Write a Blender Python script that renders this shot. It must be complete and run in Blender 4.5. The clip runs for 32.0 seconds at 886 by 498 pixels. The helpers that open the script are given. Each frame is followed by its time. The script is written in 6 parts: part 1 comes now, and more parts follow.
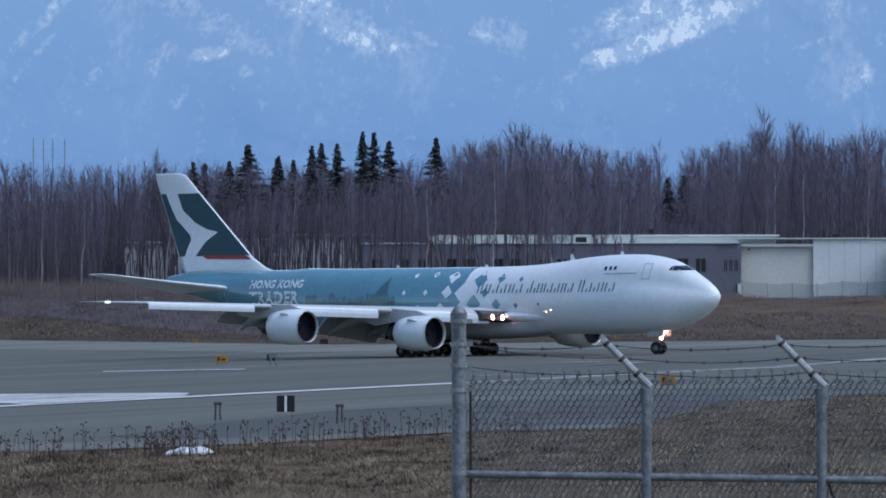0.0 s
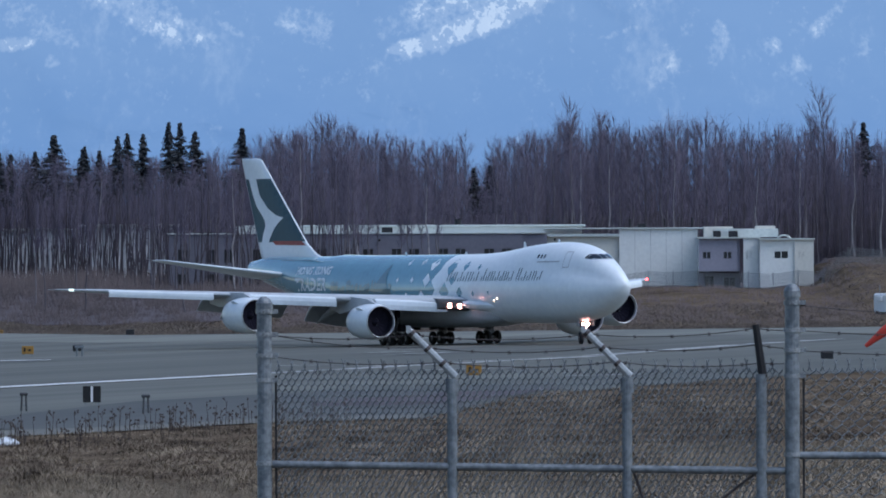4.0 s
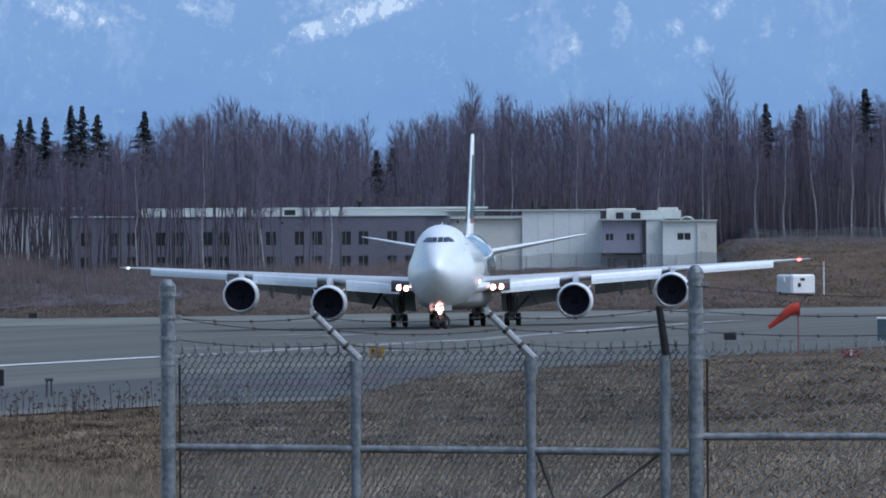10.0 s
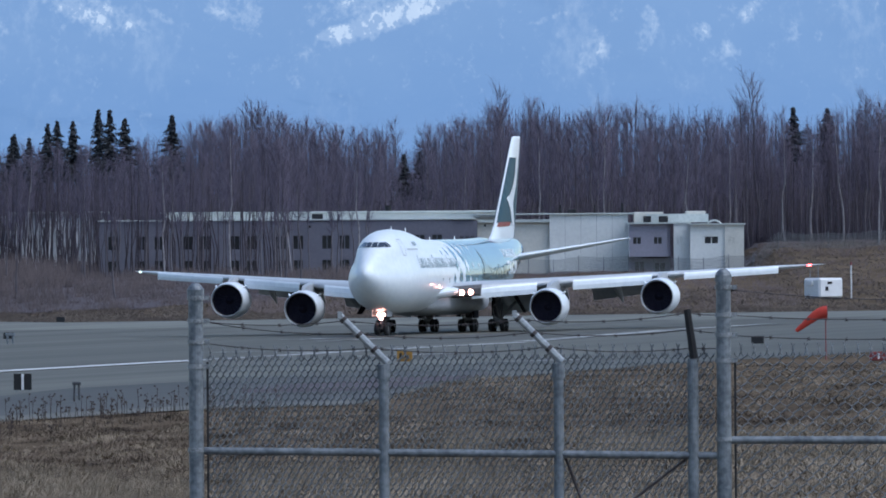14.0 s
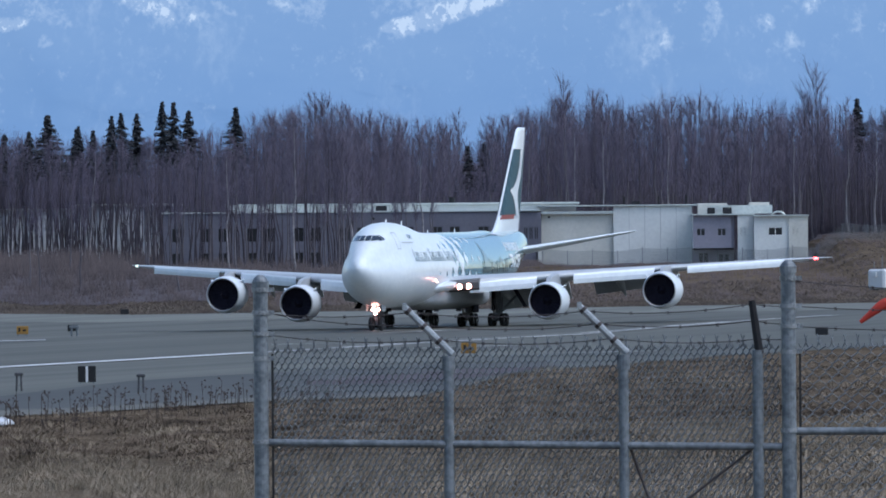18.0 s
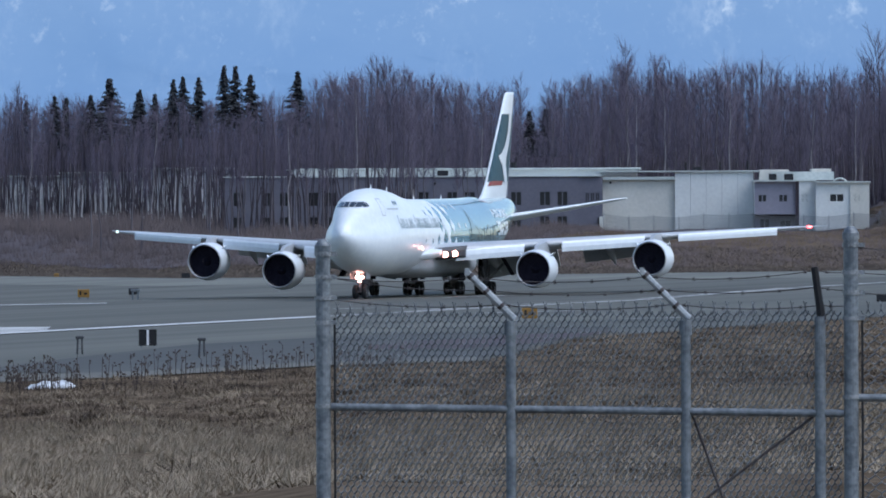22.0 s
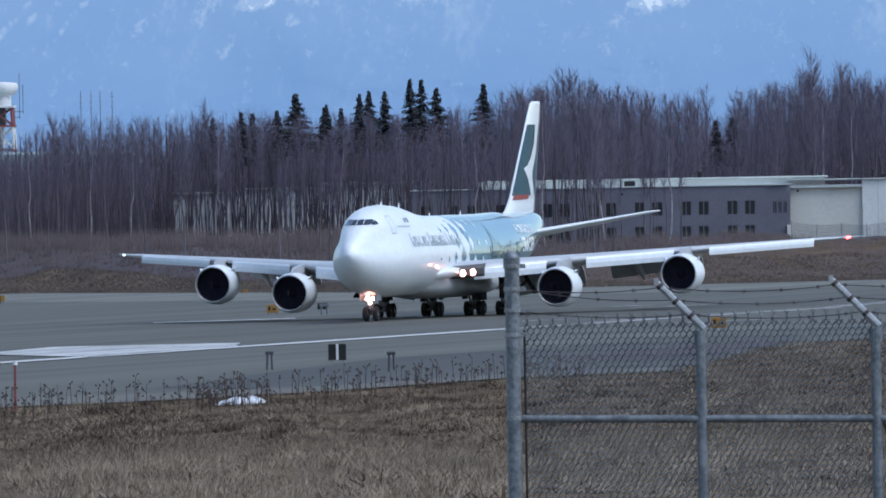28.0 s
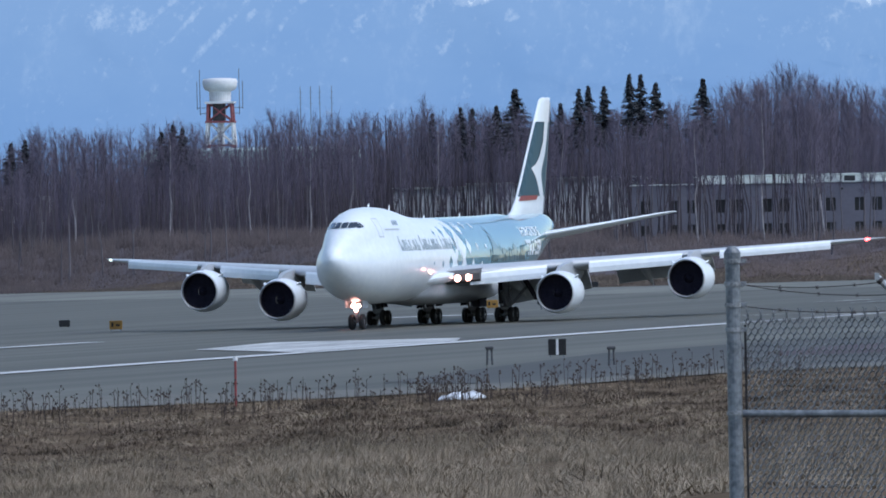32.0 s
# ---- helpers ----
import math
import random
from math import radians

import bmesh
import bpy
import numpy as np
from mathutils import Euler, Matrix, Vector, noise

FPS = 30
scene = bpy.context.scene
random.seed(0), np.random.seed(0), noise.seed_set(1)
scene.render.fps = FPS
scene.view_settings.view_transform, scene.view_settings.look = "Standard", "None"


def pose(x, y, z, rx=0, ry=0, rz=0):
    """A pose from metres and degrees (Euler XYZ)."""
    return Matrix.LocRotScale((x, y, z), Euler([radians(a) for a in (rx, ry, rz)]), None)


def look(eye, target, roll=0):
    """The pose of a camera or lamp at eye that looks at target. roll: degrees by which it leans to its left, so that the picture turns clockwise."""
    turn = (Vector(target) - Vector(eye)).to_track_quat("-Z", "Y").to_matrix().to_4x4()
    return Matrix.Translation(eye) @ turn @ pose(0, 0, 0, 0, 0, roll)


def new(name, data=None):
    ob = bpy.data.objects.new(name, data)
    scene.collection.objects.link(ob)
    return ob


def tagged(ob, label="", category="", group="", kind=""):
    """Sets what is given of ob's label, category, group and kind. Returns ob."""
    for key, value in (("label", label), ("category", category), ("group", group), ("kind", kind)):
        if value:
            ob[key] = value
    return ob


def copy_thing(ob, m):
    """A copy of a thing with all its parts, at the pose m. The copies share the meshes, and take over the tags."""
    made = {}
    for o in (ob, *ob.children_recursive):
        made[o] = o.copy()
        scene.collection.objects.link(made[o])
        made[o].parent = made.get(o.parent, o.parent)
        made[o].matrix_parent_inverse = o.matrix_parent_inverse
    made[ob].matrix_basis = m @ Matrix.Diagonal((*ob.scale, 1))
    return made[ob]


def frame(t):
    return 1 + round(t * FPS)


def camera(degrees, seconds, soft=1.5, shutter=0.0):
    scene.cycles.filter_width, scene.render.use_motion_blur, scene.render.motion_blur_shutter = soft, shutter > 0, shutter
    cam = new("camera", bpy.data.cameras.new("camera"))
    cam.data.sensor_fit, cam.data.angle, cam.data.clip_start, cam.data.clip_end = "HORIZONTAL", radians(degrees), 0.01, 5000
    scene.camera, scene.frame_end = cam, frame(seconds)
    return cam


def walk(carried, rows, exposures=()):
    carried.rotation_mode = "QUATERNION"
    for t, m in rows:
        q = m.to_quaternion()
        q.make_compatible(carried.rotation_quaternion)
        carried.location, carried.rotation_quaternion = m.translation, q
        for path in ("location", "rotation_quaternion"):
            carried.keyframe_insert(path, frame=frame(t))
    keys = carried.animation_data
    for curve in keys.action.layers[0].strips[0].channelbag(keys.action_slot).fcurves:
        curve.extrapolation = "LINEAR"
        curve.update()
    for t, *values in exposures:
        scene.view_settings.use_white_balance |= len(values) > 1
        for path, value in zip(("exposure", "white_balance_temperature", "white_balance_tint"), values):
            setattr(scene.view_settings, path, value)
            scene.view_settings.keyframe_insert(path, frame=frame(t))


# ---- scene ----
EYE = 8.8


def aim(dx, dz, yaw, pitch, roll):
    """Camera on its tripod: small sway, bearing to the right, tilt, lean."""
    return pose(dx, 0, EYE + dz, 90 + pitch, 0, -yaw) @ pose(0, 0, 0, 0, 0, roll)


cam = camera(4.9879, 32.0, soft=1.8)
walk(cam, [
    (0.0, aim(0.0020, 0.0010, -1.5641, 0.0868, -0.093)),
    (0.5, aim(0.0031, 0.0021, -1.3740, 0.0658, -0.220)),
    (1.0, aim(0.0039, 0.0032, -1.2263, 0.0542, -0.365)),
    (1.5, aim(0.0038, 0.0028, -1.0997, 0.0681, -0.365)),
    (2.0, aim(0.0032, 0.0015, -1.0038, 0.0898, -0.497)),
    (2.5, aim(0.0032, -0.0000, -0.8917, 0.0667, -0.370)),
    (3.0, aim(0.0045, -0.0002, -0.7364, 0.0347, -0.450)),
    (3.5, aim(0.0058, -0.0001, -0.5776, 0.0297, -0.276)),
    (5.5, aim(0.0069, -0.0000, -0.2716, 0.0230, -0.224)),
    (6.0, aim(0.0066, -0.0001, -0.1678, -0.0393, -0.408)),
    (6.5, aim(0.0063, 0.0003, -0.1066, -0.0728, -0.255)),
    (7.0, aim(0.0055, 0.0005, -0.1050, 0.0126, -0.216)),
    (7.5, aim(0.0062, 0.0001, -0.1347, 0.0210, -0.441)),
    (8.0, aim(0.0067, -0.0007, -0.1156, 0.0695, -0.439)),
    (8.5, aim(0.0080, -0.0017, -0.0894, 0.0782, -0.549)),
    (9.0, aim(0.0078, -0.0025, -0.0627, 0.0229, -0.682)),
    (9.5, aim(0.0068, -0.0024, -0.0072, -0.0565, -0.652)),
    (10.0, aim(0.0046, -0.0015, 0.0744, -0.0726, -0.347)),
    (10.5, aim(0.0033, -0.0004, 0.0695, -0.0377, -0.015)),
    (11.0, aim(0.0035, -0.0008, -0.0070, -0.0127, -0.056)),
    (11.5, aim(0.0047, -0.0018, -0.0029, -0.0043, -0.250)),
    (12.0, aim(0.0049, -0.0024, -0.0219, -0.0765, -0.134)),
    (12.5, aim(0.0041, -0.0021, 0.0169, -0.1261, -0.300)),
    (13.0, aim(0.0024, -0.0018, 0.0000, -0.1381, -0.344)),
    (13.5, aim(0.0017, -0.0020, -0.0360, -0.0928, -0.217)),
    (14.0, aim(0.0018, -0.0023, -0.0799, -0.0507, -0.375)),
    (14.5, aim(0.0025, -0.0024, -0.1664, -0.0455, -0.470)),
    (15.0, aim(0.0026, -0.0026, -0.2517, -0.0491, -0.440)),
    (15.5, aim(0.0016, -0.0029, -0.2554, -0.0434, -0.457)),
    (17.5, aim(-0.0002, -0.0031, -0.3282, 0.0014, -0.497)),
    (18.0, aim(-0.0022, -0.0033, -0.4402, -0.0945, -0.462)),
    (18.5, aim(-0.0045, -0.0035, -0.4651, -0.1782, -0.184)),
    (19.0, aim(-0.0068, -0.0036, -0.4596, -0.1732, -0.081)),
    (19.5, aim(-0.0097, -0.0032, -0.5085, -0.1356, 0.090)),
    (20.0, aim(-0.0116, -0.0027, -0.6258, -0.0868, 0.035)),
    (20.5, aim(-0.0122, -0.0027, -0.8171, -0.0718, 0.010)),
    (21.0, aim(-0.0111, -0.0035, -0.8827, -0.1598, -0.168)),
    (21.5, aim(-0.0099, -0.0040, -0.8290, -0.2658, -0.070)),
    (22.0, aim(-0.0106, -0.0036, -0.7858, -0.2900, -0.204)),
    (22.5, aim(-0.0125, -0.0025, -0.8712, -0.2697, -0.089)),
    (23.0, aim(-0.0150, -0.0017, -0.9994, -0.2480, 0.153)),
    (23.5, aim(-0.0165, -0.0015, -1.1254, -0.2541, -0.134)),
    (24.0, aim(-0.0176, -0.0018, -1.2250, -0.1825, -0.054)),
    (24.5, aim(-0.0182, -0.0024, -1.2899, -0.1839, 0.195)),
    (25.0, aim(-0.0180, -0.0033, -1.3616, -0.1937, 0.246)),
    (25.5, aim(-0.0168, -0.0040, -1.4054, -0.2087, 0.177)),
    (27.5, aim(-0.0151, -0.0044, -1.7176, -0.1509, -0.883)),
    (28.0, aim(-0.0140, -0.0040, -1.8442, -0.2120, -1.003)),
    (28.5, aim(-0.0141, -0.0038, -1.9357, -0.2486, -1.114)),
    (29.0, aim(-0.0152, -0.0040, -2.0648, -0.2425, -0.960)),
    (29.5, aim(-0.0165, -0.0049, -2.2267, -0.2075, -0.877)),
    (30.0, aim(-0.0178, -0.0055, -2.4189, -0.2075, -0.995)),
    (30.5, aim(-0.0187, -0.0055, -2.5705, -0.2071, -1.031)),
    (31.0, aim(-0.0190, -0.0045, -2.7040, -0.2669, -1.123)),
    (31.5, aim(-0.0192, -0.0037, -2.9029, -0.2494, -1.032)),
    (32.0, aim(-0.0185, -0.0027, -3.0823, -0.2176, -1.125)),
], [(0, 0.13, 5830, 10), (6, 0.17, 5850, 10), (9, 0.24, 5910, 10), (13, 0.23, 5930, 10), (23, 0.28, 6000, 10), (32, 0.32, 6020, 10)])

# ---- light ----
world = bpy.data.worlds.new("sky")
scene.world = world
world.use_nodes = True
wn, wl = world.node_tree.nodes, world.node_tree.links
sky = wn.new("ShaderNodeTexSky")
sky.sky_type = "NISHITA"
sky.sun_disc = False
sky.sun_elevation, sky.sun_rotation = radians(54), radians(111)
wl.new(sky.outputs[0], wn["Background"].inputs[0])
wn["Background"].inputs[1].default_value = 0.145
sun = new("sun", bpy.data.lights.new("sun", "SUN"))
sun.data.energy, sun.data.angle, sun.data.color = 1.85, radians(50), (0.97, 0.98, 1.0)
sun.matrix_world = look((0, 0, 0), (-0.58, 0.22, -0.84))

# ---- materials ----


def mat(name, a, b=None, rough=0.6, metal=0.0, scale=1.0, bump=0.0, fine=8.0, stretch=(1, 1, 1), glow=None, coat=0.0, rand=0.0, turn=0.0, contrast=0.28, spec=0.5):
    """A surface of two tones mixed by noise at two sizes (per metre), with relief."""
    m = bpy.data.materials.new(name)
    m.use_nodes = True
    n, l = m.node_tree.nodes, m.node_tree.links
    p = n["Principled BSDF"]
    p.inputs["Roughness"].default_value = rough
    p.inputs["Metallic"].default_value = metal
    p.inputs["Coat Weight"].default_value = coat
    p.inputs["Specular IOR Level"].default_value = spec
    b = b or tuple(c * 0.86 for c in a)
    tc = n.new("ShaderNodeTexCoord")
    mp = n.new("ShaderNodeMapping")
    mp.inputs["Scale"].default_value = stretch
    spun = n.new("ShaderNodeMapping")
    spun.inputs["Rotation"].default_value = (0, 0, turn)
    l.new(tc.outputs["Object"], spun.inputs[0])
    l.new(spun.outputs[0], mp.inputs[0])
    n1, n2 = n.new("ShaderNodeTexNoise"), n.new("ShaderNodeTexNoise")
    n1.inputs["Scale"].default_value, n1.inputs["Detail"].default_value = scale, 5
    n2.inputs["Scale"].default_value, n2.inputs["Detail"].default_value = scale * fine, 4
    for k in (n1, n2):
        l.new(mp.outputs[0], k.inputs["Vector"])
    add = n.new("ShaderNodeMath")
    add.operation = "ADD"
    l.new(n1.outputs[0], add.inputs[0])
    l.new(n2.outputs[0], add.inputs[1])
    last = add
    if rand:
        oi = n.new("ShaderNodeObjectInfo")
        ma = n.new("ShaderNodeMath")
        ma.operation = "MULTIPLY_ADD"
        ma.inputs[1].default_value = rand
        l.new(oi.outputs["Random"], ma.inputs[0])
        l.new(add.outputs[0], ma.inputs[2])
        last = ma
    ramp = n.new("ShaderNodeMapRange")
    ramp.inputs["From Min"].default_value, ramp.inputs["From Max"].default_value = 1.0 - contrast, 1.0 + contrast + rand
    l.new(last.outputs[0], ramp.inputs["Value"])
    mix = n.new("ShaderNodeMix")
    mix.data_type = "RGBA"
    mix.inputs[6].default_value, mix.inputs[7].default_value = (*b, 1), (*a, 1)
    l.new(ramp.outputs[0], mix.inputs[0])
    l.new(mix.outputs[2], p.inputs["Base Color"])
    if bump:
        bp = n.new("ShaderNodeBump")
        bp.inputs["Strength"].default_value, bp.inputs["Distance"].default_value = bump, 0.1
        l.new(add.outputs[0], bp.inputs["Height"])
        l.new(bp.outputs[0], p.inputs["Normal"])
    if glow:
        p.inputs["Emission Color"].default_value, p.inputs["Emission Strength"].default_value = (*glow[0], 1), glow[1]
    return m


M_asphalt = mat("asphalt", (0.124, 0.122, 0.099), (0.06, 0.059, 0.049), 0.75, spec=0.3, scale=0.09, fine=2.6, stretch=(1, 0.022, 1), turn=radians(16.3), contrast=0.32)
M_shoulder = mat("dark_asphalt", (0.058, 0.056, 0.049), (0.036, 0.035, 0.031), 0.8, scale=0.05, fine=14, stretch=(1, 0.08, 1), turn=radians(16.3))
M_apron = mat("pale_asphalt", (0.185, 0.185, 0.155), (0.1, 0.1, 0.085), 0.8, spec=0.3, scale=0.06, fine=3, stretch=(1, 0.03, 1), turn=radians(16.3), contrast=0.3)
M_line = mat("white_marking", (0.62, 0.62, 0.6), (0.4, 0.4, 0.4), 0.7, scale=0.5)
M_linepatch = mat("worn_white_area", (0.6, 0.6, 0.58), (0.24, 0.24, 0.23), 0.7, scale=0.3, fine=6, stretch=(1, 0.12, 1), turn=radians(16.3), contrast=0.24)
M_lineworn = mat("worn_marking", (0.46, 0.46, 0.44), (0.13, 0.13, 0.12), 0.7, scale=0.35, stretch=(1, 0.15, 1), contrast=0.2)
M_grass = mat("dry_grass_ground", (0.16, 0.123, 0.087), (0.052, 0.039, 0.028), 0.95, spec=0.0, scale=0.16, fine=12, stretch=(1, 0.45, 1), bump=0.6)
M_blade = mat("dry_grass_blade", (0.285, 0.226, 0.16), (0.03, 0.022, 0.016), 0.9, spec=0.1, scale=0.22, fine=5, stretch=(1, 0.35, 1), contrast=0.17)
M_weed = mat("dead_weed", (0.07, 0.05, 0.04), (0.03, 0.022, 0.02), 0.9, scale=2)
M_stalk = mat("broken_brown_stalks", (0.14, 0.104, 0.078), (0.045, 0.033, 0.026), 0.9, spec=0.1, scale=0.4)
M_trunk = mat("pale_bark", (0.175, 0.16, 0.174), (0.055, 0.047, 0.058), 0.9, scale=1.2, rand=0.5)
M_birch = mat("white_birch_bark", (0.36, 0.34, 0.35), (0.13, 0.12, 0.13), 0.85, scale=1.0, fine=5, contrast=0.22)
M_stem = mat("dark_bark", (0.085, 0.073, 0.088), (0.036, 0.03, 0.039), 0.9, scale=1.2)
# twig colour is shifted to purple-blue to take in the distance haze
M_twig = mat("bare_twigs", (0.114, 0.098, 0.138), (0.056, 0.049, 0.075), 0.9, scale=0.4, rand=0.4)
M_needle = mat("spruce_needles", (0.036, 0.042, 0.05), (0.018, 0.021, 0.027), 0.9, scale=1.0)
M_litter = mat("leaf_litter", (0.075, 0.056, 0.06), (0.04, 0.031, 0.037), 0.95, scale=0.3, bump=0.5)
M_verge = mat("far_dry_grass", (0.18, 0.146, 0.12), (0.105, 0.086, 0.076), 0.95, spec=0.1, scale=0.1, fine=6, stretch=(1, 0.4, 1))
M_gravel = mat("pale_gravel", (0.16, 0.155, 0.135), (0.105, 0.102, 0.09), 0.9, spec=0.2, scale=0.3, fine=10)
M_fan = mat("inlet_lining", (0.02, 0.018, 0.029), (0.012, 0.011, 0.018), 0.9, spec=0.1, scale=2)
M_bush = mat("brown_brush", (0.145, 0.114, 0.108), (0.08, 0.063, 0.065), 0.95, scale=0.3)
M_thicket = mat("dark_thicket", (0.112, 0.09, 0.088), (0.05, 0.041, 0.045), 0.95, scale=0.12, fine=6)
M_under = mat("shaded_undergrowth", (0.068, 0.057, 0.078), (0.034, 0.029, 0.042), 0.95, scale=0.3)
M_snow = mat("old_snow", (0.74, 0.77, 0.8), (0.38, 0.39, 0.4), 0.6, scale=0.9, bump=0.4, contrast=0.2)
M_galv = mat("galvanised_steel", (0.215, 0.235, 0.25), (0.1, 0.115, 0.13), 0.5, 0.3, scale=9, fine=4, contrast=0.2)
M_wire = mat("weathered_wire", (0.3, 0.315, 0.325), (0.12, 0.13, 0.14), 0.45, 0.35, scale=9, contrast=0.2)
M_barb = mat("rusty_barbed_wire", (0.09, 0.08, 0.08), (0.05, 0.04, 0.04), 0.7, 0.4, scale=3)
M_black = mat("black_paint", (0.01, 0.01, 0.012), (0.016, 0.016, 0.017), 0.9, scale=3)
M_white = mat("aircraft_white", (0.76, 0.8, 0.82), (0.67, 0.715, 0.745), 0.38, scale=0.25, coat=0.3)
M_teal = mat("aircraft_teal", (0.12, 0.28, 0.345), (0.1, 0.235, 0.3), 0.22, scale=0.25, coat=1.0)
M_tealdark = mat("aircraft_dark_teal", (0.035, 0.1, 0.12), None, 0.35, scale=0.5)
M_tealmid = mat("aircraft_mid_teal", (0.055, 0.14, 0.17), (0.045, 0.115, 0.14), 0.3, scale=0.5, coat=1.0)
M_green = mat("fin_green", (0.012, 0.06, 0.085), (0.009, 0.048, 0.07), 0.5, scale=0.3)
M_red = mat("fin_red", (0.25, 0.03, 0.03), None, 0.4)
M_grey = mat("aircraft_grey", (0.42, 0.44, 0.46), (0.33, 0.345, 0.36), 0.4, scale=0.4, coat=0.1)
M_wing = mat("wing_grey", (0.5, 0.52, 0.54), (0.42, 0.44, 0.46), 0.35, scale=0.4, coat=0.2)
M_metal = mat("polished_metal", (0.62, 0.63, 0.65), (0.45, 0.46, 0.48), 0.42, 0.8, scale=1)
M_dark = mat("dark_metal", (0.03, 0.03, 0.035), (0.018, 0.018, 0.02), 0.45, 0.5, scale=2)
M_straw = mat("pale_straw", (0.36, 0.295, 0.215), (0.15, 0.118, 0.083), 0.9, spec=0.1, scale=0.3, fine=7, stretch=(1, 0.3, 1), contrast=0.22)
M_strut = mat("gear_paint", (0.22, 0.225, 0.235), (0.13, 0.13, 0.14), 0.4, 0.2, scale=3)
M_strutdark = mat("dark_steel", (0.085, 0.082, 0.085), (0.05, 0.05, 0.055), 0.6, 0.2, scale=4)
M_arm = mat("bare_galvanised_arm", (0.42, 0.44, 0.45), (0.24, 0.26, 0.27), 0.45, 0.3, scale=8)
M_bluebox = mat("blue_grey_paint", (0.05, 0.085, 0.11), (0.04, 0.065, 0.085), 0.6, scale=2)
M_tyre = mat("tyre_rubber", (0.018, 0.018, 0.02), (0.01, 0.01, 0.011), 0.85, scale=4)
M_glass = mat("cockpit_glass", (0.015, 0.018, 0.022), None, 0.08, scale=1, coat=1.0)
M_lamp = mat("landing_light", (0.9, 0.85, 0.75), None, 0.2, glow=((1.0, 0.42, 0.33), 13.0))
M_lampdim = mat("small_light", (0.9, 0.85, 0.75), None, 0.2, glow=((1.0, 0.7, 0.5), 4.0))
M_lampred = mat("red_nav_light", (0.6, 0.05, 0.05), None, 0.2, glow=((1.0, 0.08, 0.08), 9.0))
M_lampgreen = mat("pale_nav_light", (0.5, 0.7, 0.6), None, 0.2, glow=((0.85, 1.0, 0.92), 1.2))
M_wallgrey = mat("grey_wall", (0.16, 0.158, 0.192), (0.13, 0.128, 0.158), 0.8, scale=0.2, fine=12)
M_wallpale = mat("pale_wall", (0.77, 0.78, 0.74), (0.66, 0.67, 0.64), 0.8, scale=0.2, fine=12)
# mauve tone holds the shade on the office front and entrance
M_wallshaded = mat("shaded_wall", (0.3, 0.288, 0.34), (0.25, 0.242, 0.288), 0.8, scale=0.2, fine=12)
M_wallbeige = mat("beige_wall", (0.68, 0.66, 0.59), (0.58, 0.57, 0.51), 0.8, scale=0.2, fine=12)
M_wallwhite = mat("white_wall", (0.74, 0.76, 0.77), (0.36, 0.37, 0.39), 0.8, scale=0.25, fine=6)
M_roofmetal = mat("pale_roof_metal", (0.6, 0.63, 0.6), (0.46, 0.5, 0.48), 0.5, 0.2, scale=0.3)
M_roofgreen = mat("green_roof", (0.4, 0.52, 0.5), (0.3, 0.4, 0.39), 0.6, scale=0.2)
M_pane = mat("window_pane", (0.012, 0.013, 0.016), None, 0.35, scale=1)
M_shed = mat("white_cabin", (0.72, 0.73, 0.74), (0.62, 0.63, 0.64), 0.5, scale=0.6)
M_orange = mat("orange_cloth", (0.55, 0.05, 0.03), (0.38, 0.035, 0.022), 0.8, scale=2)
M_redpaint = mat("red_paint", (0.26, 0.07, 0.075), (0.18, 0.055, 0.06), 0.6, scale=2)
M_whitepaint = mat("white_paint", (0.7, 0.7, 0.7), (0.55, 0.55, 0.55), 0.6, scale=2)
M_yellow = mat("yellow_sign", (0.36, 0.19, 0.03), (0.25, 0.13, 0.025), 0.6, scale=2)
M_rust = mat("rusty_stake", (0.27, 0.05, 0.05), (0.16, 0.035, 0.035), 0.8, scale=4)


